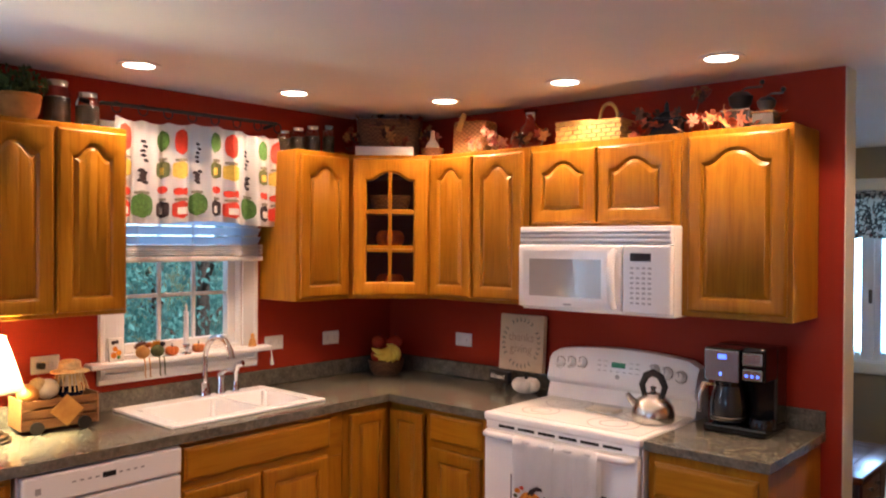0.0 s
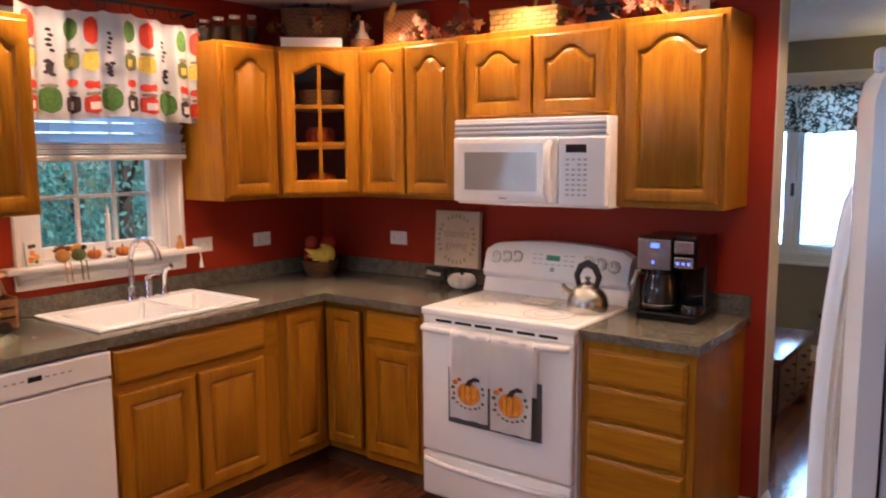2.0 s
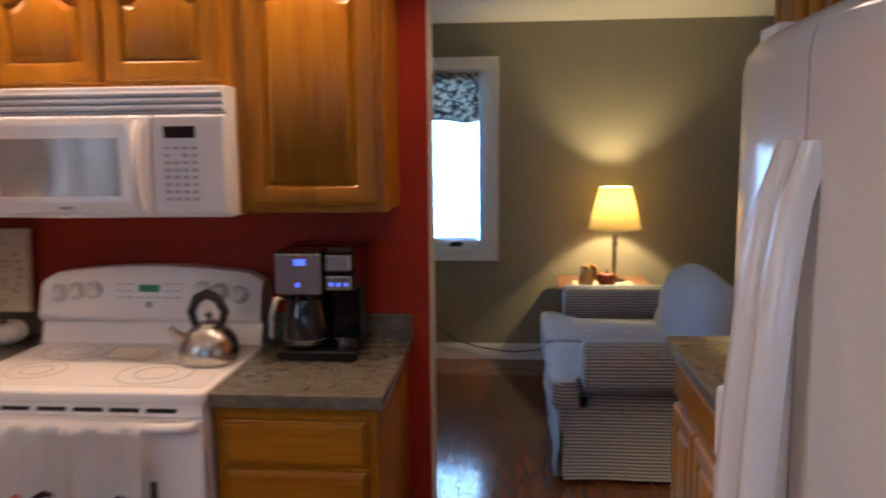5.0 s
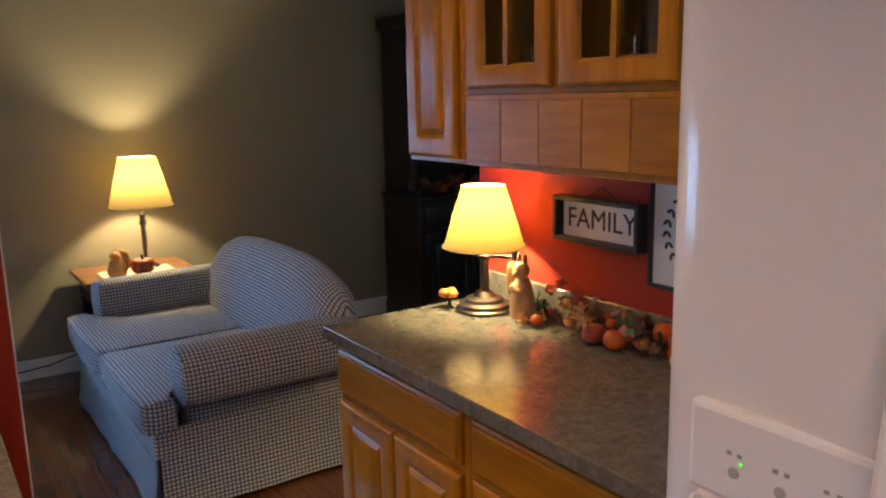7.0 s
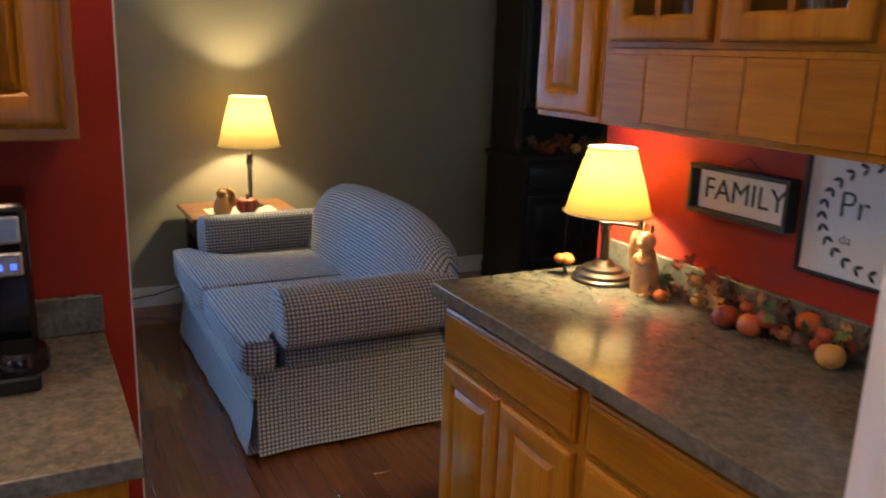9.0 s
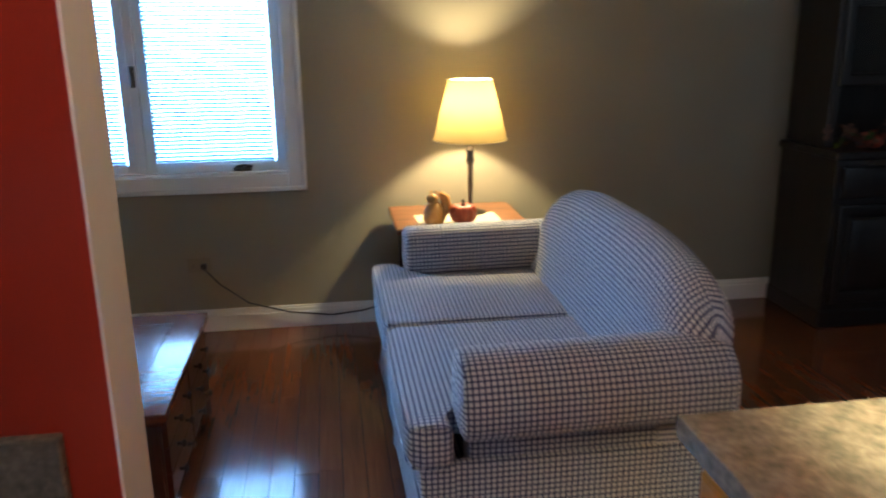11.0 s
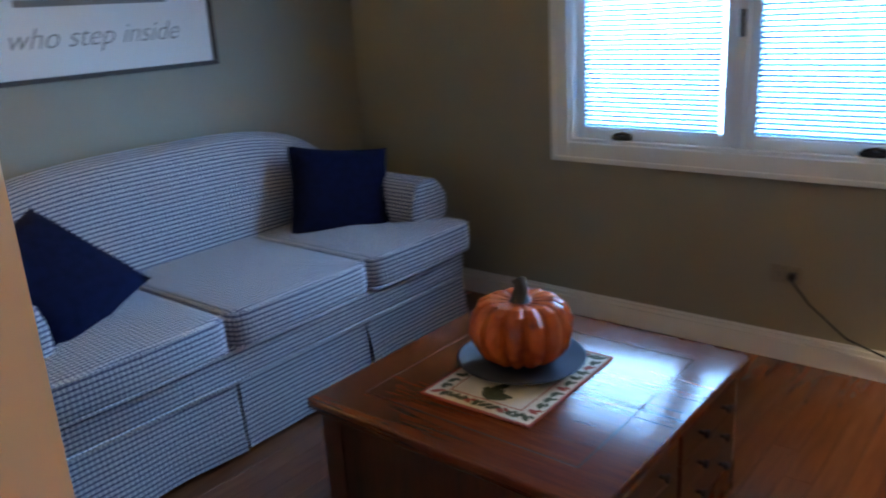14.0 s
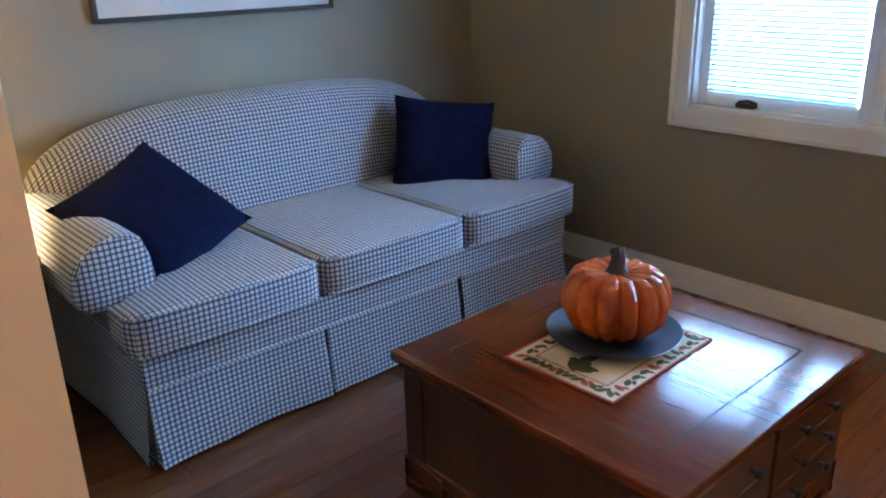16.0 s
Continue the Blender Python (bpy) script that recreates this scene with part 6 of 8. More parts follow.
def kitchen_curtain(u, v, d):
    """u along the rod from 0 to 1, v down from 0 to 1."""
    y = 4.455 + 0.895 * u
    wave = 0.027 * math.sin(u * 40) + 0.011 * math.sin(u * 87 + 1)
    sag = 0.012 * abs(math.sin(u * math.pi * 7)) * (1 - v)
    spread = 1 + 0.034 * v
    return (XW + 0.138 + wave * (0.45 + 0.55 * v) + d, 4.9 + (y - 4.9) * spread, 2.215 - sag - 0.458 * v - 0.010 * math.sin(u * 9))


cu = thing("cafe_curtain", (XW + 0.1, 4.9, 1.76), "white cafe curtain printed with jars and vegetables", "curtain")
bm = ribbon(kitchen_curtain, 0, 1, 0, 1, 120, 10)
bmesh.ops.solidify(bm, geom=bm.faces[:], thickness=0.0015)
part("cloth", bm, white_cloth, cu, smooth=60)
rng = random.Random(8)


def bulge(surface, u, v, a, b, power=4.0):
    """A printed shape on the cloth, a wide and 2 b high, from oval to nearly square."""
    def shaped(s, t, d):
        w = max(0.0, 1 - abs(t) ** power) ** (1 / power)
        return surface(u + 1.3 * a * s * max(w, 0.12), v + 1.14 * b * t, d)
    return ribbon(shaped, -1, 1, -1, 1, 6, 8, 0.004)


def printed_jar(u, v, body, label):
    part("jar_print", bulge(kitchen_curtain, u, v, 0.034, 0.078), body, cu)
    part("lid_print", bulge(kitchen_curtain, u, v - 0.102, 0.025, 0.016), print_grey, cu)
    if label:
        def tag(p, q, d):
            return kitchen_curtain(u + p * 0.019, v + 0.012 + q * 0.036, d)
        part("label_print", ribbon(tag, -1, 1, -1, 1, 4, 2, 0.0055), label, cu)


def printed_tomatoes(u, v):
    for q in (-0.017, 0.015):
        part("tomato_print", bulge(kitchen_curtain, u + q, v + rng.uniform(-0.008, 0.008), 0.017, 0.034, 2.2), print_red, cu)


for k in range(10):
    u = (k + 0.5) / 10
    if k % 3 == 1:
        for q in range(5):
            part("writing_print", bulge(kitchen_curtain, u + rng.uniform(-0.004, 0.010), 0.20 + 0.045 * q, 0.009, 0.014, 2), print_dark, cu)
        for q in range(7):
            part("berry_print", bulge(kitchen_curtain, u + rng.uniform(-0.013, 0.013), 0.48 + 0.019 * q, 0.010, 0.017, 2), print_dark, cu)
        part("vegetable_print", bulge(kitchen_curtain, u, 0.82, 0.033, 0.105, 2.6), print_green, cu)
        part("lid_print", bulge(kitchen_curtain, u, 0.695, 0.022, 0.016), print_grey, cu)
    elif k % 3 == 2:
        part("vegetable_print", bulge(kitchen_curtain, u, 0.17, 0.031, 0.095, 2.2), print_green, cu)
        printed_jar(u, 0.46, print_olive, print_yellow)
        printed_tomatoes(u, 0.665)
        printed_jar(u, 0.86, print_dark, white_cloth)
    else:
        part("pepper_print", bulge(kitchen_curtain, u, 0.17, 0.026, 0.115, 2.4), print_red, cu)
        printed_jar(u, 0.46, print_yellow, None)
        printed_tomatoes(u, 0.685)
        printed_jar(u, 0.865, print_red, white_cloth)
rod = thing("curtain_rod", (XW, 4.86, 2.27), "black iron curtain rod with rings", "curtain rod")
part("pole", tube(bmesh.new(), [(XW + 0.004, 4.395, 2.235), (XW + 0.09, 4.395, 2.245), (XW + 0.122, 4.405, 2.262), (XW + 0.125, 4.86, 2.268), (XW + 0.122, 5.315, 2.275), (XW + 0.004, 5.325, 2.265)], 0.009, 10), black_iron, rod, smooth=60)
for k in range(8):
    y = 4.47 + 0.85 * k / 7
    part("ring", tube(bmesh.new(), [(XW + 0.125, y + 0.022 * math.cos(a), 2.252 + 0.024 * math.sin(a)) for a in [2 * math.pi * q / 14 for q in range(14)]], 0.003, 6, True), black_iron, rod)

# raised wooden blind on the sink window
slat_white = painted("slat_white", (0.76, 0.76, 0.75), 0.4, 0.03)
# open slats of the white blind, sky blue painted into the colour
slat_sky_tint = shade_material("wide_slat_sky_tint", (0.72, 0.82, 0.92), 0.6)
bl = thing("raised_blind", (XW, 4.86, 1.57), "white slatted blind drawn up above the sink", "blind")
for k in range(9):
    z = 1.675 + 0.046 * k
    part("slat", moved(boxed(-0.025, 0.025, 4.475, 5.275, -0.0016, 0.0016, 0.001, 1), pose(XW + 0.034, 0, z, 0, -52, 0)), slat_sky_tint, bl)
for k in range(5):
    part("stacked_slat", moved(boxed(-0.027, 0.027, 4.472, 5.278, -0.003, 0.003, 0.002, 1), pose(XW + 0.034, 0, 1.607 + 0.0105 * k, 0, -6 + 3 * (k % 2), 0)), slat_white, bl)
part("bottom_rail", boxed(XW + 0.006, XW + 0.064, 4.470, 5.280, 1.574, 1.600, 0.009, 3), slat_white, bl)
for y in (4.60, 4.875, 5.15):
    part("ladder_tape", boxed(XW + 0.060, XW + 0.0612, y, y + 0.004, 1.60, 2.10), slat_white, bl)

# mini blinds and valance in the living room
# white slats with the daylight's cyan put into their colour
slat_daylit = shade_material("mini_slat_daylit", (0.17, 0.31, 0.43), 0.5)
slat_me = None
for k, (a0, a1) in enumerate(((FWX0 + 0.065, fw_mid - 0.070), (fw_mid + 0.070, FWX1 - 0.065))):
    mb = thing("mini_blind", ((a0 + a1) / 2, YF + 0.045, 0.87), "white mini blind with closely spaced slats", "blind", "living room blinds")
    w = a1 - a0
    bmp = bmesh.new()
    vs = [bmp.verts.new((x, y, z)) for x in (-w / 2, w / 2) for y, z in ((-0.011, -0.0045), (0, 0.001), (0.011, 0.0045))]
    bmp.faces.new((vs[0], vs[3], vs[4], vs[1]))
    bmp.faces.new((vs[1], vs[4], vs[5], vs[2]))
    slat_me = bpy.data.meshes.new("slat")
    bmp.to_mesh(slat_me)
    bmp.free()
    slat_me.materials.append(slat_daylit)
    z = 0.885
    while z < FWZ1 - 0.03:
        ob = new("slat", slat_me)
        ob.parent = mb
        ob.location = (0, -0.022, z - 0.87)
        z += 0.0195
    part("bottom_rail", boxed(a0, a1, YF + 0.014, YF + 0.032, 0.868, 0.878, 0.003, 1), white_trim, mb)
    part("head_rail", boxed(a0, a1, YF + 0.008, YF + 0.034, FWZ1 - 0.04, FWZ1 - 0.014), white_trim, mb)
    for q in (0.2, 0.8):
        part("ladder_cord", boxed(a0 + w * q, a0 + w * q + 0.0015, YF + 0.010, YF + 0.011, 0.87, FWZ1 - 0.03), white_trim, mb)


def print_material():
    m, nt, b = material("leaf_print_cloth")
    v = node(nt, "TexVoronoi", Scale=34.0, Randomness=1.0)
    nt.links.new(mapped(nt, (1, 1, 1), shift=False), v.inputs[0])
    n = node(nt, "TexNoise", Scale=26.0, Detail=3.0)
    nt.links.new(mapped(nt, (1, 1, 1), shift=False), n.inputs[0])
    base = ramp(nt, n.outputs[0], [(0.46, (0.62, 0.58, 0.50)), (0.50, (0.06, 0.06, 0.05)), (0.58, (0.035, 0.035, 0.04)), (0.62, (0.62, 0.58, 0.50))])
    red = ramp(nt, v.outputs["Distance"], [(0.16, (1, 1, 1)), (0.20, (0, 0, 0))])
    mix = node(nt, "MixRGB", Color2=(0.26, 0.03, 0.02, 1))
    nt.links.new(red, mix.inputs[0])
    nt.links.new(base, mix.inputs[1])
    nt.links.new(mix.outputs[0], b.inputs["Base Color"])
    b.inputs["Roughness"].default_value = 0.9
    return m


leaf_cloth = print_material()


def valance_surface(u, v, d):
    x = FWX0 + 0.05 + (FWX1 - FWX0 - 0.10) * u
    return (x, YF + 0.002 - 0.010 - 0.008 * math.sin(u * 70) * (0.4 + 0.6 * v) - d, FWZ1 - 0.012 - 0.345 * v - 0.006 * math.sin(u * 22))


vl = thing("window_valance", (0.73, YF, 1.71), "gathered leaf-print valance across the window", "valance")
bm = ribbon(valance_surface, 0, 1, 0, 1, 120, 6)
bmesh.ops.solidify(bm, geom=bm.faces[:], thickness=0.0015)
part("cloth", bm, leaf_cloth, vl, smooth=60)
part("pole", tube(bmesh.new(), [(FWX0 + 0.014, YF - 0.006, FWZ1 - 0.018), (FWX1 - 0.014, YF - 0.006, FWZ1 - 0.018)], 0.005, 8), white_trim, vl)

# ---- worktop things ----
# towels on the oven handle
def towel(x0, x1, zb, label):
    def surf(u, v, d):
        x = x0 + (x1 - x0) * u - 0.012 * v * (u - 0.5)
        drop = (0.855 - zb) * v
        return (x, RY - 0.078 - 0.004 * math.sin(u * 14 + v * 2) - 0.004 * v - d, 0.852 - drop)
    th = thing("dish_towel", ((x0 + x1) / 2, RY - 0.07, zb), label, "towel", "towels on the oven door")
    bm = bmesh.new()
    n = 18
    rows = [(RY - 0.046, 0.62), (RY - 0.044, 0.80), (RY - 0.048, 0.845), (RY - 0.062, 0.857), (RY - 0.074, 0.850)]
    g = []
    for i in range(n + 1):
        u = i / n
        x = x0 + (x1 - x0) * u
        col = [bm.verts.new((x, y - 0.002 * math.sin(u * 14), z)) for y, z in rows]
        col += [bm.verts.new(surf(u, v, 0)) for v in (0.1, 0.3, 0.5, 0.7, 0.9, 1.0)]
        g.append(col)
    for a, b in zip(g, g[1:]):
        for k in range(len(a) - 1):
            bm.faces.new((a[k], b[k], b[k + 1], a[k + 1]))
    bmesh.ops.solidify(bm, geom=bm.faces[:], thickness=0.003)
    part("cloth", bm, towel_cloth, th, smooth=60)
    part("pumpkin_print", patch(surf, oval(0.50, 0.69, 0.31, 0.125, 20), 0.004), print_orange, th, "printed orange pumpkin")
    for q in (-0.14, 0.0, 0.14):
        part("rib_print", patch(surf, oval(0.50 + q, 0.69, 0.045 if q else 0.055, 0.105), 0.0052), print_amber, th)
    part("stem_print", patch(surf, [(0.42, 0.60), (0.56, 0.60), (0.57, 0.55), (0.70, 0.51), (0.80, 0.53), (0.78, 0.50), (0.66, 0.485), (0.50, 0.53)], 0.0065), print_dark, th)
    rr = random.Random(int(x0 * 1000))
    for u, v, a, b, ink_ in ((0.15, 0.58, 0.07, 0.030, print_orange), (0.24, 0.545, 0.06, 0.022, print_red), (0.10, 0.64, 0.05, 0.022, print_olive), (0.13, 0.71, 0.035, 0.02, print_red), (0.11, 0.77, 0.05, 0.016, print_olive), (0.20, 0.815, 0.05, 0.014, print_orange), (0.31, 0.845, 0.05, 0.014, print_grey), (0.43, 0.855, 0.04, 0.013, print_olive), (0.55, 0.86, 0.04, 0.013, print_red), (0.67, 0.845, 0.05, 0.014, print_olive), (0.79, 0.82, 0.05, 0.015, print_grey), (0.88, 0.77, 0.04, 0.02, print_olive), (0.90, 0.66, 0.04, 0.022, print_grey), (0.86, 0.60, 0.05, 0.02, print_olive)):
        part("leaf_print", patch(surf, oval(u + rr.uniform(-0.01, 0.01), v, a, b, 8), 0.0035), ink_, th)
    for q in (-0.215, -0.07, 0.07, 0.215):
        part("rib_line", patch(surf, oval(0.50 + q, 0.69, 0.010, 0.10 - 0.10 * abs(q), 8), 0.0060), print_brown, th)
    return th


towel(0.250, 0.452, 0.478, "white dish towel with a printed pumpkin on the oven handle")
towel(0.456, 0.660, 0.462, "white dish towel with a printed pumpkin on the oven handle")

kt = thing("kettle", (0.655, 5.905, 0.9245), "brushed steel kettle with a black loop handle", "kettle")
KX, KY, KZ = 0.712, 5.90, 0.9248


def kettle_scale(bm):
    return moved(bm, Matrix.Translation((KX, KY, KZ)) @ Matrix.Diagonal((0.89, 0.89, 0.93, 1)) @ Matrix.Translation((-KX, -KY, -KZ)))


part("body", kettle_scale(lathe(bmesh.new(), [(0.088, 0), (0.098, 0.012), (0.100, 0.04), (0.092, 0.075), (0.072, 0.105), (0.045, 0.122), (0.040, 0.124)], (KX, KY, KZ), 32)), steel, kt, smooth=40)
part("lid", kettle_scale(lathe(bmesh.new(), [(0.044, 0.122), (0.040, 0.130), (0.012, 0.138), (0.010, 0.150), (0.016, 0.158), (0.0005, 0.165)], (KX, KY, KZ), 24)), steel, kt, smooth=40)
part("handle", kettle_scale(tube(bmesh.new(), [(KX - 0.045, KY, KZ + 0.118), (KX - 0.058, KY, KZ + 0.165), (KX - 0.036, KY, KZ + 0.208), (KX, KY, KZ + 0.224), (KX + 0.036, KY, KZ + 0.208), (KX + 0.058, KY, KZ + 0.165), (KX + 0.045, KY, KZ + 0.118)], [0.012, 0.015, 0.017, 0.017, 0.017, 0.015, 0.012], 12)), black_plastic, kt, smooth=60)
part("spout", kettle_scale(tube(bmesh.new(), [(KX - 0.070, KY - 0.03, KZ + 0.075), (KX - 0.095, KY - 0.05, KZ + 0.105), (KX - 0.105, KY - 0.058, KZ + 0.125)], [0.022, 0.015, 0.012], 12)), steel, kt, smooth=60)
cream_glaze = painted("cream_glaze", (0.60, 0.53, 0.40), 0.3)
bm = boxed(0.375, 0.520, 5.905, 5.995, 0.9247, 0.938, 0.006, 2)
single("spoon_rest", bm, cream_glaze, "flat cream spoon rest on the cooktop", "spoon rest")

# coffee maker with two sides
gloss_black = painted("gloss_black", (0.006, 0.006, 0.007), 0.12, 0.1)
cm = thing("coffee_maker", (1.045, 6.06, 0.914), "black and steel coffee maker with blue displays", "coffee maker")
QX0, QX1, QY0, QY1, QZ = 0.908, 1.156, 5.945, 6.200, 0.914
part("base", boxed(QX0, QX1, QY0, QY1, QZ, QZ + 0.035, 0.008, 2), gloss_black, cm)
part("tower", boxed(QX0, QX1, QY0 + 0.13, QY1, QZ + 0.035, QZ + 0.344, 0.010, 2), gloss_black, cm)
hd = part("brew_head", boxed(QX0, QX0 + 0.150, QY0, QY0 + 0.14, QZ + 0.207, QZ + 0.342, 0.010, 2), gloss_black, cm)
part("steel_face", boxed(QX0 + 0.006, QX0 + 0.144, QY0 - 0.003, QY0 + 0.003, QZ + 0.210, QZ + 0.334, 0.002, 1), steel, hd, "brushed steel control face")
part("display", boxed(QX0 + 0.062, QX0 + 0.096, QY0 - 0.005, QY0 - 0.0028, QZ + 0.300, QZ + 0.318), blue_glow, hd, "blue lit clock")
part("button_light", boxed(QX0 + 0.067, QX0 + 0.077, QY0 - 0.005, QY0 - 0.0028, QZ + 0.234, QZ + 0.246), blue_glow, hd)
for k in range(5):
    part("button", moved(lathe(bmesh.new(), [(0.007, 0), (0.006, 0.004), (0.0005, 0.004)], (0, 0, 0), 12), facing((QX0 + 0.03 + 0.022 * k, QY0 - 0.003, QZ + 0.267), (0, -1, 0))), steel, hd)
hp = part("pod_head", boxed(QX0 + 0.156, QX1, QY0 - 0.004, QY0 + 0.14, QZ + 0.217, QZ + 0.354, 0.014, 3), gloss_black, cm)
part("steel_band", boxed(QX0 + 0.160, QX1 - 0.010, QY0 - 0.008, QY0 + 0.02, QZ + 0.282, QZ + 0.334, 0.006, 2), steel, hp)
part("steel_band", boxed(QX0 + 0.160, QX1 - 0.010, QY0 - 0.008, QY0 + 0.02, QZ + 0.224, QZ + 0.270, 0.006, 2), steel, hp)
for k in range(3):
    part("button_light", boxed(QX0 + 0.172 + 0.022 * k, QX0 + 0.182 + 0.022 * k, QY0 - 0.010, QY0 - 0.0078, QZ + 0.238, QZ + 0.248), blue_glow, hp)
cf = part("carafe", lathe(bmesh.new(), [(0.055, 0), (0.066, 0.01), (0.070, 0.06), (0.062, 0.12), (0.050, 0.155), (0.052, 0.165)], (QX0 + 0.075, QY0 + 0.07, QZ + 0.036), 28), dark_glass, cm, "dark glass carafe", smooth=40)
part("collar", lathe(bmesh.new(), [(0.054, 0.150), (0.056, 0.168), (0.03, 0.180), (0.0005, 0.182)], (QX0 + 0.075, QY0 + 0.07, QZ + 0.036), 24), gloss_black, cf, smooth=40)
part("handle", tube(bmesh.new(), [(QX0 + 0.03, QY0 + 0.03, QZ + 0.190), (QX0 + 0.005, QY0 - 0.005, QZ + 0.195), (QX0 - 0.006, QY0 - 0.018, QZ + 0.150), (QX0 - 0.008, QY0 - 0.018, QZ + 0.080)], [0.009, 0.011, 0.011, 0.009], 10), steel, cf, smooth=60)
part("drip_tray", lathe(bmesh.new(), [(0.05, 0), (0.052, 0.03), (0.045, 0.042), (0.0005, 0.042)], (QX0 + 0.215, QY0 + 0.06, QZ + 0.030), 24), gloss_black, cm, smooth=40)

part("foot_band", lathe(bmesh.new(), [(0.0685, 0.016), (0.0705, 0.018), (0.0715, 0.026), (0.0700, 0.028)], (QX0 + 0.075, QY0 + 0.07, QZ + 0.036), 28), steel, cf, "thin steel band", smooth=40)

# signs and fruit by the range
board_wood = painted("pale_board", (0.52, 0.42, 0.29), 0.7, 0.08, 8)
tilt = pose(-0.184, 6.214, 1.150, -4, 0, 0) @ facing((0, 0, 0), (0, -1, 0))
faded_print = painted("faded_print", (0.36, 0.275, 0.19), 0.9, 0.2, 60)
tg = thing("thanksgiving_sign", (-0.184, 6.22, 1.0), "pale wooden block sign reading thanks giving in a wreath", "sign")
part("block", moved(boxed(-0.139, 0.139, -0.146, 0.146, -0.016, 0.016, 0.003, 1), tilt), board_wood, tg)
part("lettering", moved(text_mesh("thanks", 0.062), tilt @ pose(0, 0.028, 0.0165)), faded_print, tg)
part("lettering", moved(text_mesh("giving", 0.062), tilt @ pose(0, -0.032, 0.0165)), faded_print, tg)
for k in range(28):
    a = 2 * math.pi * k / 28
    if k % 7 == 3:
        continue
    bm = bmesh.new()
    for s in (-1, 1):
        leaf_shape(bm, tilt @ pose(0.112 * math.cos(a), 0.120 * math.sin(a), 0.0163, 0, 0, math.degrees(a) + 90 + 40 * s) @ pose(0.008, 0, 0), 0.018, 0.008)
    part("wreath_leaf", bm, print_grey, tg)
bs = thing("blessed_sign", (-0.275, 6.135, 0.914), "small black block sign with white script", "sign")
btilt = pose(-0.270, 6.135, 0.975, 0, 0, -12) @ facing((0, 0, 0), (0, -1, 0))
part("block", moved(boxed(-0.075, 0.075, -0.030, 0.030, -0.014, 0.014, 0.003, 1), btilt), black_iron, bs)
part("stand", moved(boxed(-0.03, 0.03, -0.061, -0.030, -0.012, 0.012, 0.003, 1), btilt), black_iron, bs)
bm = text_mesh("blessed", 0.036)
for v in bm.verts:
    v.co.x += 0.25 * v.co.y
part("lettering", moved(bm, btilt @ pose(-0.006, 0, 0.0146)), enamel, bs)
pumpkin("white_pumpkin", (-0.088, 6.11, 0.914), 0.072, 0.085, 9, white_skin, stem_dark, "small white pumpkin on the worktop", "", 0.3)


def weave_material(name, lo, hi):
    m, nt, b = material(name)
    w = node(nt, "TexChecker", Scale=55.0, Color1=(*lo, 1), Color2=(*hi, 1))
    nt.links.new(mapped(nt, (1, 1, 1.6), shift=False), w.inputs[0])
    n = node(nt, "TexNoise", Scale=40.0, Detail=3.0)
    nt.links.new(mapped(nt, (1, 1, 1)), n.inputs[0])
    mix = node(nt, "MixRGB", Fac=0.35)
    mix.blend_type = "MULTIPLY"
    nt.links.new(w.outputs[0], mix.inputs[1])
    nt.links.new(n.outputs[0], mix.inputs[2])
    nt.links.new(mix.outputs[0], b.inputs["Base Color"])
    bump(nt, b, w.outputs["Fac"], 0.6, 0.004)
    b.inputs["Roughness"].default_value = 0.7
    return m


wicker = weave_material("wicker", (0.25, 0.11, 0.03), (0.40, 0.20, 0.06))
brown_wicker = weave_material("brown_wicker", (0.17, 0.068, 0.024), (0.28, 0.12, 0.042))
splint = painted("ash_splint", (0.50, 0.29, 0.07), 0.5, 0.15, 20)

fb = thing("fruit_basket", (-1.015, 6.03, 0.914), "round basket of bananas and red apples", "fruit basket")
part("basket", lathe(bmesh.new(), [(0.070, 0), (0.090, 0.025), (0.104, 0.075), (0.106, 0.085), (0.099, 0.086), (0.084, 0.04), (0.0005, 0.035)], (-1.015, 6.03, 0.914), 28), brown_wicker, fb, smooth=50)
apple = pumpkin_skin("apple_skin", (0.25, 0.02, 0.012), (0.36, 0.035, 0.016), (0.45, 0.10, 0.03), 0.25)
banana = pumpkin_skin("banana_skin", (0.50, 0.33, 0.03), (0.62, 0.44, 0.05), (0.66, 0.50, 0.08), 0.4)
fruit_turn = pose(-1.015, 6.03, 0.914, 0, 0, 45)      # x across the bunch, -y towards the room
for a, b, z in ((-0.05, 0.03, 0.10), (0.05, 0.03, 0.10), (-0.042, 0.0, 0.185), (0.050, 0.005, 0.185), (0.004, 0.05, 0.165)):
    fruit = part("apple", moved(ball(bmesh.new(), (a, b, z), 0.042, 16, 10, 1, 1, 0.92), fruit_turn), apple, fb, smooth=60)
    part("stem", moved(tube(bmesh.new(), [(a, b, z + 0.034), (a + 0.004, b, z + 0.048)], 0.002, 5), fruit_turn), stem_dark, fruit)
for k in range(6):
    a = radians(192 + 22 * k)
    pts = []
    for q in range(7):
        w = q / 6
        sag = 0.030 * math.sin(math.pi * w)
        pts.append((0.036 - 0.006 * k + 0.118 * w * math.cos(a) + sag * math.cos(a + 1.57), -0.050 - 0.045 * math.sin(math.pi * w * 0.8) - 0.004 * k, 0.178 + 0.100 * w * math.sin(a) + sag * math.sin(a + 1.57)))
    part("banana", moved(tube(bmesh.new(), pts, [0.006, 0.012, 0.017, 0.018, 0.017, 0.012, 0.005], 8), fruit_turn), banana, fb, smooth=60)

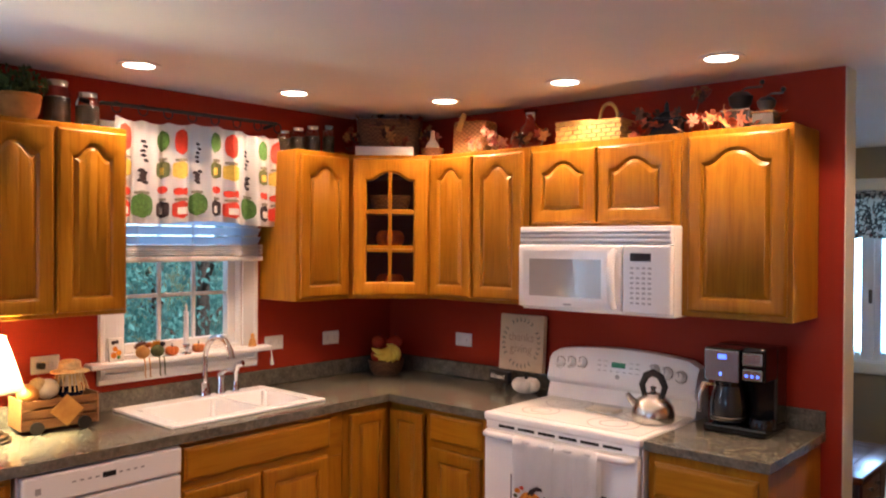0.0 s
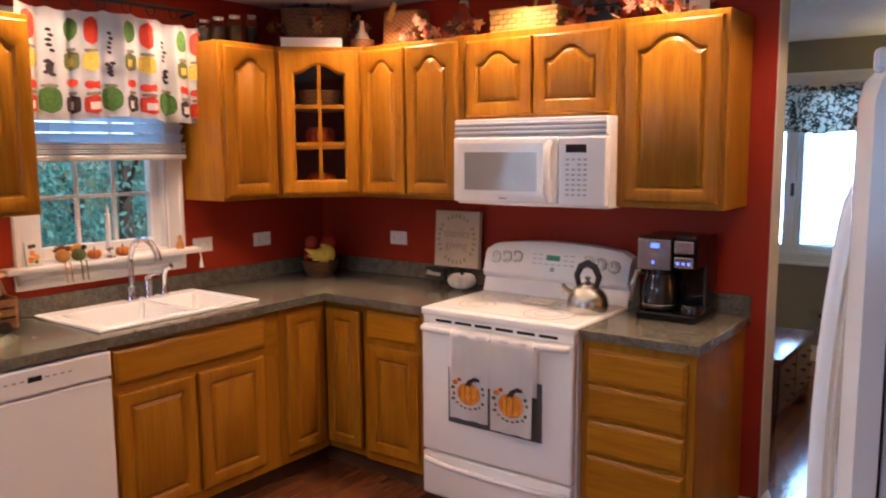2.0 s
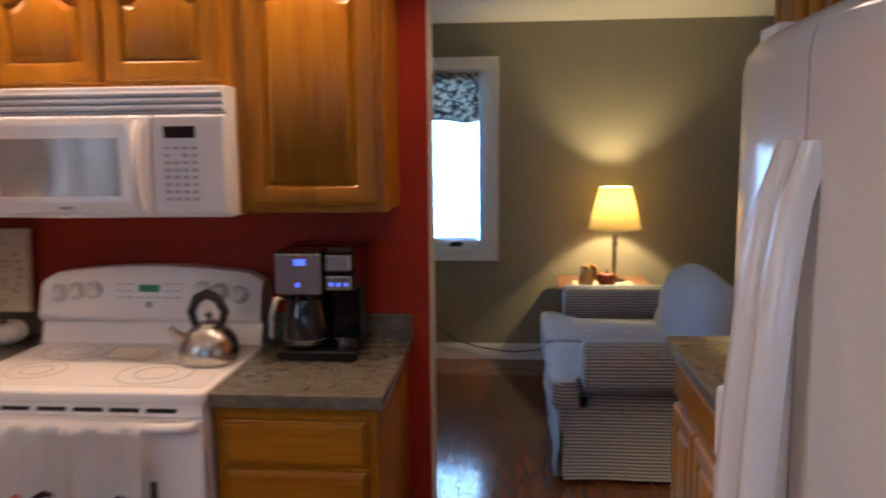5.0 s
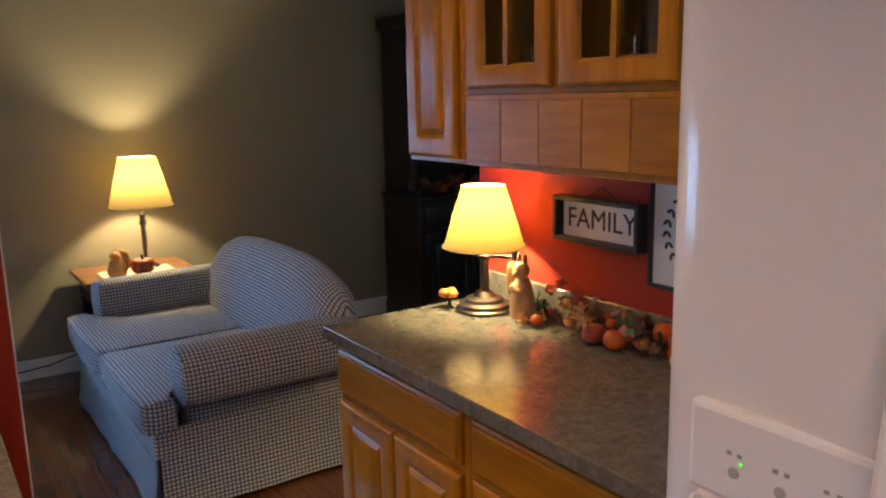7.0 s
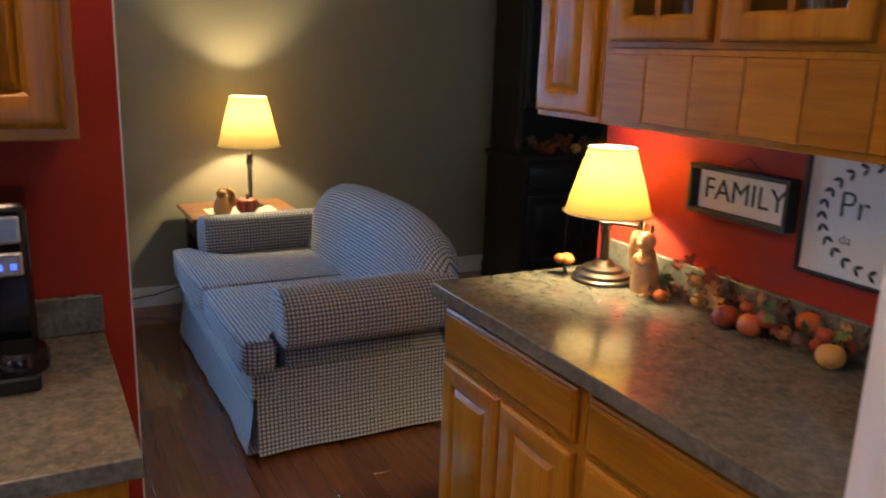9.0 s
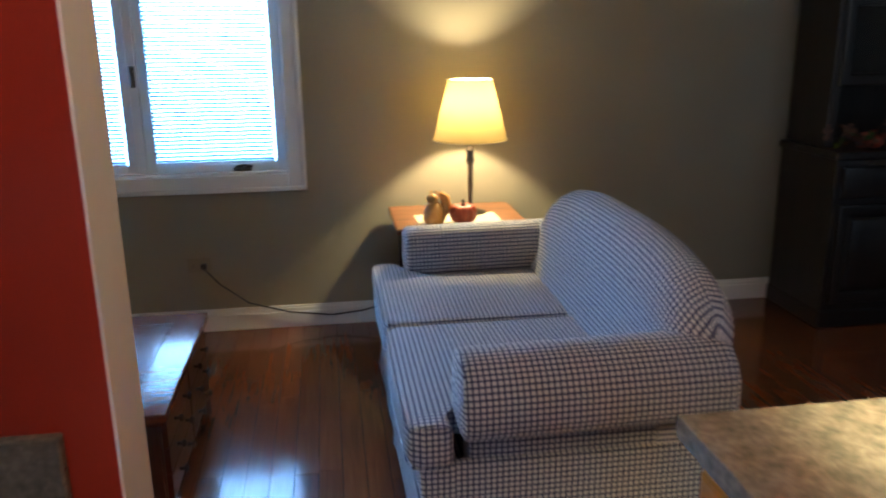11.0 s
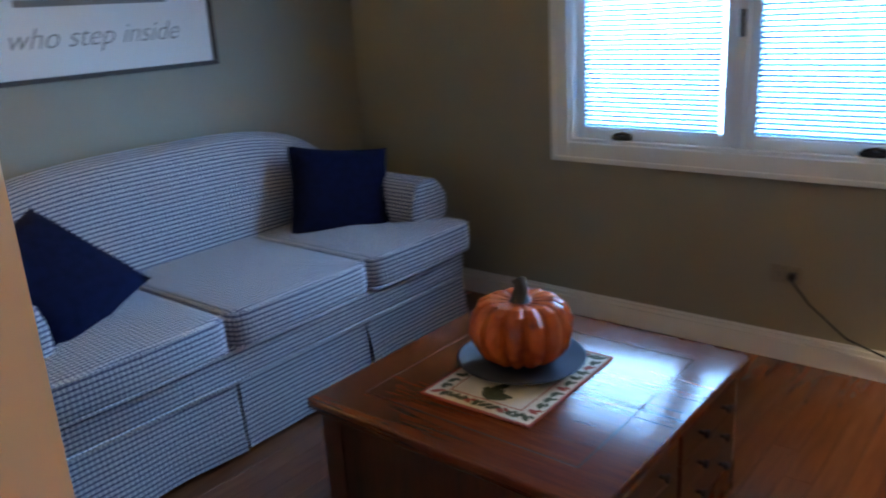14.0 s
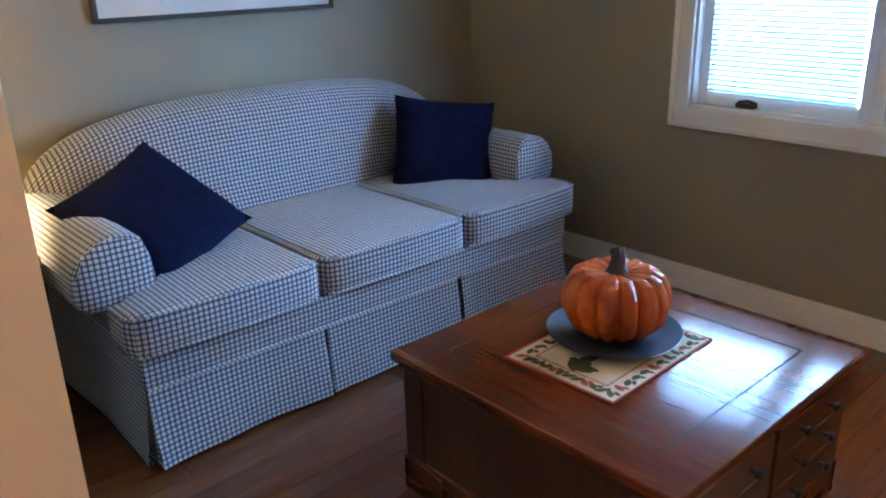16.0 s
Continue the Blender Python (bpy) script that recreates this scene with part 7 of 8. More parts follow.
# scarecrow crate
crate_wood = wood("crate_wood", (0.16, 0.065, 0.018), (0.23, 0.10, 0.028), (0.30, 0.14, 0.042), 1, 0.6, 0.0)
straw = painted("straw", (0.55, 0.40, 0.19), 0.85, 0.2, 60)
crm = pose(-1.045, 4.190, 0.914, 0, 0, -4)
cr = thing("scarecrow_crate", (-1.045, 4.19, 0.914), "slatted wooden wagon crate with a straw-hat scarecrow and gourds", "crate")
for z in (0.03, 0.068, 0.106):
    for x in (-0.075, 0.067):
        part("slat", moved(boxed(x, x + 0.008, -0.14, 0.14, z, z + 0.028, 0.001, 1), crm), crate_wood, cr)
for y in (-0.148, 0.138):
    part("end_board", moved(boxed(-0.078, 0.078, y, y + 0.010, 0.02, 0.14, 0.002, 1), crm), crate_wood, cr)
part("bottom", moved(boxed(-0.075, 0.075, -0.14, 0.14, 0.02, 0.03), crm), crate_wood, cr)
for x in (-0.085, 0.078):
    for y in (-0.09, 0.09):
        part("wheel", moved(lathe(bmesh.new(), [(0.026, 0), (0.026, 0.010), (0.008, 0.012), (0.0005, 0.012)], (0, 0, 0), 16), crm @ pose(x, y, 0.026, 0, 90, 0)), dark_wood, cr)
part("tag", moved(boxed(-0.045, 0.045, -0.045, 0.045, 0, 0.003), crm @ pose(0.085, 0.02, 0.085, 0, 0, 0) @ pose(0, 0, 0, 90, 0, 90) @ pose(0, 0, 0, 0, 0, 45)), gold_skin, cr, "diamond-shaped golden tag")
for k, (y, z, r) in enumerate(((-0.10, 0.155, 0.042), (-0.03, 0.165, 0.045), (-0.065, 0.185, 0.032))):
    part("gourd", moved(ball(bmesh.new(), (0.01, y, z), r, 16, 10, 1, 1, 0.9), crm), (gold_skin, cream_glaze, straw)[k], cr, smooth=60)
part("doll", moved(ball(bmesh.new(), (0, 0.06, 0.195), 0.045, 16, 10), crm), cream_glaze, cr, smooth=60)
part("hat", moved(lathe(bmesh.new(), [(0.075, 0.222), (0.073, 0.228), (0.045, 0.234), (0.042, 0.262), (0.030, 0.272), (0.0005, 0.274)], (0, 0.06, 0), 24), crm), straw, cr, "straw hat", smooth=40)
bm = bmesh.new()
rng = random.Random(2)
for k in range(26):
    a = rng.uniform(0, 6.28)
    p = Vector((0.045 * math.cos(a), 0.06 + 0.05 * math.sin(a), 0.215))
    tube(bm, [p, p + Vector((0.012 * math.cos(a), 0.012 * math.sin(a), -0.03)), p + Vector((0.022 * math.cos(a), 0.022 * math.sin(a), -0.065))], 0.003, 4)
part("straw_hair", moved(bm, crm), straw, cr)
part("overalls", moved(ball(bmesh.new(), (0.01, 0.06, 0.145), 0.05, 14, 8, 0.9, 1, 0.6), crm), navy_cloth, cr, smooth=60)

# on the window stool
SZ = 1.134
rust_brown = painted("rust_brown", (0.16, 0.055, 0.025), 0.8, 0.3, 60)
SXM = XW + 0.035
sp = thing("seed_packet", (SXM, 4.515, SZ), "white packet card printed with orange flowers", "card")
packet = pose(SXM, 4.515, SZ, 0, -8, 0)
part("card", moved(boxed(-0.004, 0.004, -0.034, 0.034, 0, 0.105, 0.002, 1), packet), canvas, sp)
for a, z, q, ink_ in ((-0.012, 0.028, 0.014, print_orange), (0.012, 0.038, 0.013, print_amber), (-0.004, 0.056, 0.012, print_orange), (0.010, 0.018, 0.009, print_green), (-0.010, 0.084, 0.010, print_dark), (0.006, 0.086, 0.009, print_dark)):
    part("flower_print", moved(lathe(bmesh.new(), [(q, 0), (q * 0.8, 0.0006), (0.0005, 0.0008)], (0, 0, 0), 10), packet @ pose(0.0042, a, z, 0, 90, 0)), ink_, sp)
for nm, y, r, col, lab in (("ornament_turkey", 4.640, 0.030, gold_skin, "small brown turkey ornament on the stool"), ("ornament_bird", 4.712, 0.029, print_olive, "small green and gold bird ornament with dangling legs")):
    o = thing(nm, (SXM, y, SZ), lab, "ornament", "window ornaments")
    part("body", ball(bmesh.new(), (SXM, y, SZ + r), r, 14, 10, 0.8, 1.15, 1), col, o, smooth=60)
    part("head", ball(bmesh.new(), (SXM + 0.015, y + 0.018, SZ + r * 2.1), r * 0.42, 10, 8), (print_brown, print_dark)[nm == "ornament_bird"], o, smooth=60)
    bm = bmesh.new()
    for k in range(7):
        leaf_shape(bm, pose(SXM - 0.012, y, SZ + r * 1.2, 90, 0, 90) @ pose(0, 0, 0, 0, 0, 30 + 20 * k) @ pose(0.024, 0, 0), 0.046, 0.016)
    part("tail", bm, (rust_brown, print_amber)[nm == "ornament_bird"], o)
    for q in (-0.012, 0.012):
        part("leg", tube(bmesh.new(), [(SXM + 0.036, y + q, SZ + 0.006), (SXM + 0.046, y + q, SZ - 0.03), (SXM + 0.046, y + q, SZ - 0.075), (SXM + 0.056, y + q, SZ - 0.078)], 0.003, 6), col, o)
for y in (4.785, 4.925):
    pumpkin("mini_pumpkin", (SXM, y, SZ), 0.032, 0.048, 8, orange_small, stem_dark, "mini orange pumpkin on the window stool", "mini pumpkins", 0.3)
cd = thing("candle", (SXM + 0.005, 4.855, SZ), "white electric candle in a chrome holder", "candle")
part("holder", lathe(bmesh.new(), [(0.028, 0), (0.028, 0.006), (0.010, 0.012), (0.012, 0.03), (0.018, 0.036), (0.018, 0.045), (0.012, 0.05)], (SXM + 0.005, 4.855, SZ), 20), chrome, cd, smooth=40)
part("stick", lathe(bmesh.new(), [(0.012, 0.045), (0.012, 0.200), (0.006, 0.205), (0.007, 0.225), (0.001, 0.245)], (SXM + 0.005, 4.855, SZ), 16), enamel, cd, smooth=40)
o = thing("ornament_angel", (SXM, 5.235, SZ), "tiny brown and gold figure on the stool", "ornament", "window ornaments")
part("body", lathe(bmesh.new(), [(0.022, 0), (0.016, 0.03), (0.008, 0.045), (0.011, 0.058), (0.001, 0.07)], (SXM, 5.235, SZ), 12), gold_skin, o, smooth=60)
part("tassel", tube(bmesh.new(), [(XW + 0.07, 5.32, SZ - 0.004), (XW + 0.082, 5.322, SZ - 0.05), (XW + 0.082, 5.322, SZ - 0.10)], [0.002, 0.003, 0.011], 8), white_cloth, o)


# ---- things on top of the cabinets ----
def jar(at, r, h, fill, label, group):
    th = thing("glass_jar", at, label, "jar", group)
    part("contents", lathe(bmesh.new(), [(r * 0.9, 0.004), (r * 0.9, h * 0.62), (0.0005, h * 0.66)], at, 18), fill, th, smooth=50)
    part("glass", lathe(bmesh.new(), [(r * 0.95, 0), (r, 0.01), (r, h * 0.72), (r * 0.78, h * 0.84), (r * 0.78, h * 0.88)], at, 20), pane_glass, th, smooth=40)
    part("lid", lathe(bmesh.new(), [(r * 0.83, h * 0.86), (r * 0.83, h * 0.98), (r * 0.78, h), (0.0005, h)], at, 20), steel, th, smooth=40)
    return th


nut = pumpkin_skin("nut_fill", (0.035, 0.028, 0.018), (0.07, 0.055, 0.035), (0.15, 0.11, 0.065), 0.7)
TOP = UZ1
jar((-1.06, 4.205, TOP), 0.052, 0.185, nut, "glass jar of nuts on the cabinet", "jars on the left cabinet")
jar((-1.05, 4.325, TOP), 0.048, 0.150, nut, "glass jar of nuts on the cabinet", "jars on the left cabinet")
for y, h, r in ((5.345, 0.105, 0.036), (5.432, 0.130, 0.038), (5.530, 0.150, 0.042), (5.640, 0.165, 0.032)):
    jar((-1.07, y, TOP), r, h, nut, "glass jar of dried goods on the cabinet", "jars by the corner")

terracotta = painted("terracotta", (0.50, 0.22, 0.045), 0.7, 0.2, 20)
leaf_green = painted("leaf_green", (0.05, 0.10, 0.02), 0.6, 0.4, 60)
rust_leaf = painted("rust_leaf", (0.26, 0.05, 0.02), 0.7, 0.4, 40)
red_leaf = painted("red_leaf", (0.20, 0.018, 0.012), 0.7, 0.4, 40)
gold_leaf = painted("gold_leaf", (0.42, 0.18, 0.05), 0.7, 0.4, 40)
pale_leaf = painted("pale_leaf", (0.50, 0.22, 0.13), 0.7, 0.35, 40)
brown_leaf = painted("brown_leaf", (0.10, 0.045, 0.025), 0.8, 0.4, 40)


def maple(bm, m, size):
    """A five-lobed leaf, slightly cupped."""
    pts = []
    for k in range(20):
        a = 2 * math.pi * k / 20
        r = 0.55 + 0.45 * abs(math.cos(2.5 * a)) ** 0.8 if math.cos(a) > -0.95 else 0.35
        r *= (1.0 if k % 2 else 0.82)
        pts.append(bm.verts.new(m @ Vector((size * r * math.cos(a), size * r * math.sin(a), size * 0.18 * r * r))))
    c = bm.verts.new(m @ Vector((0, 0, 0)))
    for k in range(20):
        bm.faces.new((pts[k], pts[(k + 1) % 20], c))


def leaf_cluster(parent, centre, spread, count, mats, size, seed, name="leaf"):
    rr = random.Random(seed)
    for k in range(count):
        p = Vector(centre) + Vector([rr.gauss(0, 0.5) * s for s in spread])
        p.z = max(p.z, centre[2] - spread[2])
        bm = bmesh.new()
        maple(bm, Matrix.Translation(p) @ pose(0, 0, 0, rr.uniform(20, 110), rr.uniform(-30, 30), rr.uniform(0, 360)), size * rr.uniform(0.7, 1.25))
        part(name, bm, mats[rr.randrange(len(mats))], parent)


pp = thing("potted_plant", (-1.05, 4.055, TOP), "small leafy green plant in a golden clay pot", "plant")
part("pot", lathe(bmesh.new(), [(0.046, 0), (0.064, 0.018), (0.076, 0.045), (0.081, 0.075), (0.080, 0.095), (0.084, 0.100), (0.083, 0.108), (0.074, 0.106), (0.070, 0.085), (0.0005, 0.08)], (-1.05, 4.055, TOP), 24), terracotta, pp, smooth=35)
rr = random.Random(5)
bm = bmesh.new()
for k in range(420):
    d = Vector((rr.gauss(0, 1), rr.gauss(0, 1), abs(rr.gauss(0, 0.9)))).normalized() * rr.uniform(0.03, 0.12)
    leaf_shape(bm, Matrix.Translation(Vector((-1.05, 4.055, TOP + 0.115)) + Vector((d.x, d.y, d.z * 0.95))) @ pose(0, 0, 0, rr.uniform(0, 180), rr.uniform(0, 180), rr.uniform(0, 360)), 0.024, 0.014)
part("foliage", bm, leaf_green, pp)["kind"] = "stuff"


def basket(at, rx, ry, h, mat, label, handle=None, turn=0, splints=False):
    th = thing("basket", at, label, "basket", "baskets on the cabinets")
    m = Matrix.Translation(at) @ pose(0, 0, 0, 0, 0, turn)
    if not splints:
        bm = bmesh.new()
        seg = 28
        rows = [(0.80, 0), (0.9, h * 0.3), (1.0, h), (0.93, h), (0.75, 0.012)]
        g = []
        for k, z in rows:
            g.append([bm.verts.new(m @ Vector((k * rx * math.copysign(abs(math.cos(a)) ** 0.6, math.cos(a)), k * ry * math.copysign(abs(math.sin(a)) ** 0.6, math.sin(a)), z))) for a in [2 * math.pi * i / seg for i in range(seg)]])
        for a, b in zip(g, g[1:]):
            for i in range(seg):
                bm.faces.new((a[i], a[(i + 1) % seg], b[(i + 1) % seg], b[i]))
        bm.faces.new(g[0][::-1])
        bm.faces.new(g[-1])
        part("weave", bm, mat, th, smooth=40)
    else:
        part("lining", moved(boxed(-rx + 0.008, rx - 0.008, -ry + 0.008, ry - 0.008, 0.002, h - 0.006), m), brown_wicker, th)
        nz = 5
        for r in range(nz):
            z0 = 0.004 + h * r / nz
            nb = 8
            for side in (-1, 1):
                for k in range(nb):
                    o = 0.003 if (k + r) % 2 else -0.002
                    x0 = -rx + 2 * rx * k / nb
                    part("splint", moved(boxed(x0, x0 + 2 * rx / nb - 0.001, *sorted((side * (ry - 0.008), side * (ry + o))), z0, z0 + h / nz - 0.004, 0.001, 1), m), splint, th)
                for k in range(4):
                    o = 0.003 if (k + r) % 2 else -0.002
                    y0 = -ry + 2 * ry * k / 4
                    part("splint", moved(boxed(*sorted((side * (rx - 0.008), side * (rx + o))), y0, y0 + ry / 2 - 0.001, z0, z0 + h / nz - 0.004, 0.001, 1), m), splint, th)
        part("rim", moved(boxed(-rx - 0.004, rx + 0.004, -ry - 0.004, ry + 0.004, h - 0.010, h + 0.004, 0.003, 1), m), splint, th)
    if handle:
        pts = [m @ Vector((0, ry * math.cos(a), h * 0.9 + handle * math.sin(a) ** 0.8)) for a in [math.pi * k / 12 for k in range(13)]]
        if handle and turn >= 0 and rx > ry:
            pts = [m @ Vector((0.5 * rx * math.cos(a), 0, h * 0.8 + handle * max(0, math.sin(a)) ** 0.8)) for a in [math.pi * k / 12 for k in range(13)]]
        part("handle", tube(bmesh.new(), pts, 0.008, 8), splint if splints else mat, th, smooth=60)
    return th


basket((0.225, 6.12, TOP), 0.095, 0.085, 0.110, splint, "open ash splint basket", 0.0, 0, True)
basket((0.395, 6.07, TOP), 0.095, 0.075, 0.095, splint, "ash splint basket with a tall handle", 0.105, 4, True)
bk = basket((-0.985, 6.02, TOP), 0.19, 0.12, 0.225, brown_wicker, "large brown basket of autumn leaves in the corner", None, 45)
leaf_cluster(bk, (-0.975, 6.01, TOP + 0.215), (0.20, 0.20, 0.03), 30, [rust_leaf, brown_leaf, red_leaf, brown_leaf], 0.034, 21)
for k, (lx, ly) in enumerate(((-1.09, 5.83), (-0.80, 6.11), (-0.90, 5.93))):
    leaf_cluster(bk, (lx, ly, TOP + 0.12), (0.07, 0.07, 0.09), 20 if k < 2 else 12, [rust_leaf, brown_leaf, red_leaf, gold_leaf], 0.034, 22 + k)
single("white_plank", moved(boxed(-0.155, 0.155, -0.008, 0.008, 0, 0.050, 0.002, 1), pose(-0.815, 5.815, TOP, 0, 0, 45)), canvas, "narrow white wooden sign lying along the cabinet top", "sign")
gb = thing("bottle_basket", (-0.68, 6.05, TOP), "white gourd-shaped bottle in a small basket", "bottle")
part("basket", lathe(bmesh.new(), [(0.055, 0), (0.065, 0.05), (0.058, 0.05), (0.0005, 0.045)], (-0.68, 6.05, TOP), 20), brown_wicker, gb, smooth=40)
part("bottle", lathe(bmesh.new(), [(0.04, 0.045), (0.035, 0.07), (0.014, 0.10), (0.010, 0.135), (0.013, 0.145), (0.001, 0.15)], (-0.68, 6.05, TOP), 18), cream_glaze, gb, smooth=50)
tb = thing("leaning_basket", (-0.465, 6.12, TOP), "flat woven basket leaning against the wall", "basket", "baskets on the cabinets")
part("weave", moved(boxed(-0.115, 0.115, -0.055, 0.055, 0, 0.185, 0.02, 3), pose(-0.455, 6.13, TOP, 0, 4, 0)), wicker, tb, smooth=50)
part("strap", moved(boxed(-0.122, -0.085, -0.060, -0.054, 0.10, 0.20, 0.002, 1), pose(-0.46, 6.13, TOP, 0, 24, 0)), splint, tb)
lg = thing("leaf_garland", (-0.2, 6.05, TOP), "garland of rust and pink artificial leaves", "garland", "autumn garlands")
leaf_cluster(lg, (-0.255, 6.01, TOP + 0.055), (0.10, 0.05, 0.05), 18, [pale_leaf, rust_leaf, pale_leaf, gold_leaf], 0.034, 3)
leaf_cluster(lg, (-0.06, 6.03, TOP + 0.045), (0.16, 0.05, 0.035), 16, [rust_leaf, gold_leaf, brown_leaf], 0.032, 4)
lg2 = thing("leaf_garland", (0.75, 6.05, TOP), "garland of orange and brown artificial leaves", "garland", "autumn garlands")
leaf_cluster(lg2, (0.905, 6.00, TOP + 0.040), (0.11, 0.04, 0.03), 20, [gold_leaf, pale_leaf, gold_leaf, rust_leaf], 0.034, 5)
leaf_cluster(lg2, (0.62, 6.07, TOP + 0.075), (0.14, 0.06, 0.06), 22, [brown_leaf, rust_leaf, brown_leaf], 0.036, 6)
leaf_cluster(lg2, (1.02, 6.06, TOP + 0.03), (0.12, 0.04, 0.02), 10, [pale_leaf, rust_leaf], 0.030, 7)
hl = thing("hanging_leaves", (0.80, 6.18, 2.30), "dried leaves on a stem near the ceiling", "garland", "autumn garlands")
part("stem", tube(bmesh.new(), [(0.74, 6.15, TOP), (0.76, 6.17, 2.22), (0.80, 6.17, 2.34)], 0.003, 6), brown_leaf, hl)
leaf_cluster(hl, (0.80, 6.16, 2.315), (0.04, 0.03, 0.045), 9, [brown_leaf, rust_leaf, gold_leaf], 0.030, 8)
vs_ = thing("glass_vase", (-0.09, 6.14, TOP), "clear round glass vase with a bow", "vase")
part("glass", lathe(bmesh.new(), [(0.045, 0), (0.060, 0.03), (0.068, 0.07), (0.055, 0.115), (0.026, 0.145), (0.022, 0.175), (0.038, 0.21)], (-0.09, 6.14, TOP), 24), pane_glass, vs_, smooth=60)
part("bow", tube(bmesh.new(), [(-0.12, 6.075, TOP + 0.055), (-0.10, 6.070, TOP + 0.07), (-0.085, 6.070, TOP + 0.06), (-0.07, 6.070, TOP + 0.07), (-0.05, 6.075, TOP + 0.055)], 0.004, 6), cream_glaze, vs_)
tinw = thing("tin_house", (0.665, 6.10, TOP), "dark metal lantern among the leaves", "lantern")
part("body", boxed(0.60, 0.73, 6.06, 6.14, TOP, TOP + 0.075, 0.004, 1), black_iron, tinw)
bm = prism(bmesh.new(), [(0.585, 6.045), (0.745, 6.045), (0.745, 6.155), (0.585, 6.155)], TOP + 0.075, TOP + 0.082)
part("eave", bm, black_iron, tinw)
part("roof", lathe(bmesh.new(), [(0.085, 0.082), (0.03, 0.115), (0.012, 0.12), (0.010, 0.15), (0.001, 0.165)], (0.665, 6.10, TOP), 4), black_iron, tinw)


def grinder(at, s, label):
    th = thing("coffee_grinder", at, label, "coffee grinder", "old coffee grinders")
    x, y, z = at
    part("box", boxed(x - 0.06 * s, x + 0.06 * s, y - 0.06 * s, y + 0.06 * s, z + 0.01, z + 0.085 * s, 0.004, 1), dark_wood, th)
    part("foot", boxed(x - 0.068 * s, x + 0.068 * s, y - 0.068 * s, y + 0.068 * s, z, z + 0.014, 0.004, 1), table_wood, th)
    part("cover", boxed(x - 0.066 * s, x + 0.066 * s, y - 0.066 * s, y + 0.066 * s, z + 0.085 * s, z + 0.095 * s, 0.003, 1), steel, th)
    part("bowl", lathe(bmesh.new(), [(0.02 * s, 0.095 * s), (0.045 * s, 0.12 * s), (0.052 * s, 0.155 * s), (0.03 * s, 0.175 * s), (0.0005, 0.18 * s)], at, 20), black_iron, th, smooth=50)
    part("crank", tube(bmesh.new(), [(x, y, z + 0.178 * s), (x + 0.03 * s, y - 0.01, z + 0.19 * s), (x + 0.10 * s, y - 0.02, z + 0.185 * s)], 0.004, 6), pewter, th)
    part("knob", ball(bmesh.new(), (x + 0.10 * s, y - 0.02, z + 0.205 * s), 0.010, 10, 8), dark_wood, th, smooth=60)
    return th


grinder((0.985, 6.115, TOP), 0.95, "old coffee grinder with a black bowl and wooden box")
grinder((1.105, 6.075, TOP), 0.72, "smaller old coffee grinder with a steel lid")

# inside the glass corner cabinet
SH = (UZ0 + 0.018, SHELVES[0], SHELVES[1])
for z in SH[:2]:
    pumpkin("shelf_pumpkin", (-0.925, 5.97, z), 0.080, 0.118, 10, orange_skin, stem_dark, "glazed orange pumpkin behind the glass door", "shelf pumpkins", 0.25)
basket((-0.94, 5.985, SH[2]), 0.115, 0.09, 0.085, wicker, "low wicker basket behind the glass door", None, 45)

# ---- serving counter things ----
tan_glaze = pumpkin_skin("tan_glaze", (0.24, 0.11, 0.04), (0.36, 0.19, 0.08), (0.46, 0.28, 0.13), 0.3)
bm = bmesh.new()
QX, QY, QZ0 = 2.668, 6.035, 0.914
lathe(bm, [(0.036, 0), (0.040, 0.02), (0.036, 0.06), (0.026, 0.10), (0.020, 0.12), (0.001, 0.125)], (QX, QY, QZ0), 18)
ball(bm, (QX - 0.010, QY - 0.004, QZ0 + 0.145), 0.028, 14, 10, 1, 0.9, 0.95)
ball(bm, (QX - 0.034, QY - 0.008, QZ0 + 0.138), 0.012, 10, 8)
for q in (-0.014, 0.012):
    ball(bm, (QX - 0.004, QY + q, QZ0 + 0.178), 0.010, 8, 6, 0.7, 0.7, 1.7)
    tube(bm, [(QX - 0.01, QY + q * 1.8, QZ0 + 0.10), (QX - 0.035, QY + q * 1.4, QZ0 + 0.085), (QX - 0.042, QY + q * 0.4, QZ0 + 0.092)], 0.009, 8)
tube(bm, [(QX + 0.02, QY + 0.028, QZ0 + 0.01), (QX + 0.025, QY + 0.055, QZ0 + 0.05), (QX + 0.018, QY + 0.058, QZ0 + 0.11), (QX + 0.005, QY + 0.044, QZ0 + 0.15), (QX - 0.005, QY + 0.036, QZ0 + 0.155)], [0.016, 0.026, 0.028, 0.022, 0.010], 12)
single("squirrel_figure", bm, tan_glaze, "brown ceramic squirrel holding a nut", "figurine", smooth=60)
mp_ = thing("pumpkin_stand", (2.56, 6.262, 0.914), "tiny orange pumpkins on a dark wire stand", "ornament")
part("stand", lathe(bmesh.new(), [(0.020, 0), (0.006, 0.006), (0.005, 0.028), (0.026, 0.034)], (2.56, 6.262, 0.914), 14), black_iron, mp_, smooth=40)
for k, (a, b) in enumerate(((0.014, 0.010), (-0.014, 0.008), (0.0, -0.016))):
    part("mini_pumpkin", ball(bmesh.new(), (2.56 + a, 6.262 + b, 0.914 + 0.048), 0.018, 12, 8, 1, 1, 0.8), orange_small, mp_, smooth=60)
gl = thing("gourd_garland", (2.66, 5.72, 0.914), "autumn garland of small pumpkins, gourds and leaves", "garland", "autumn garlands")
rr = random.Random(31)
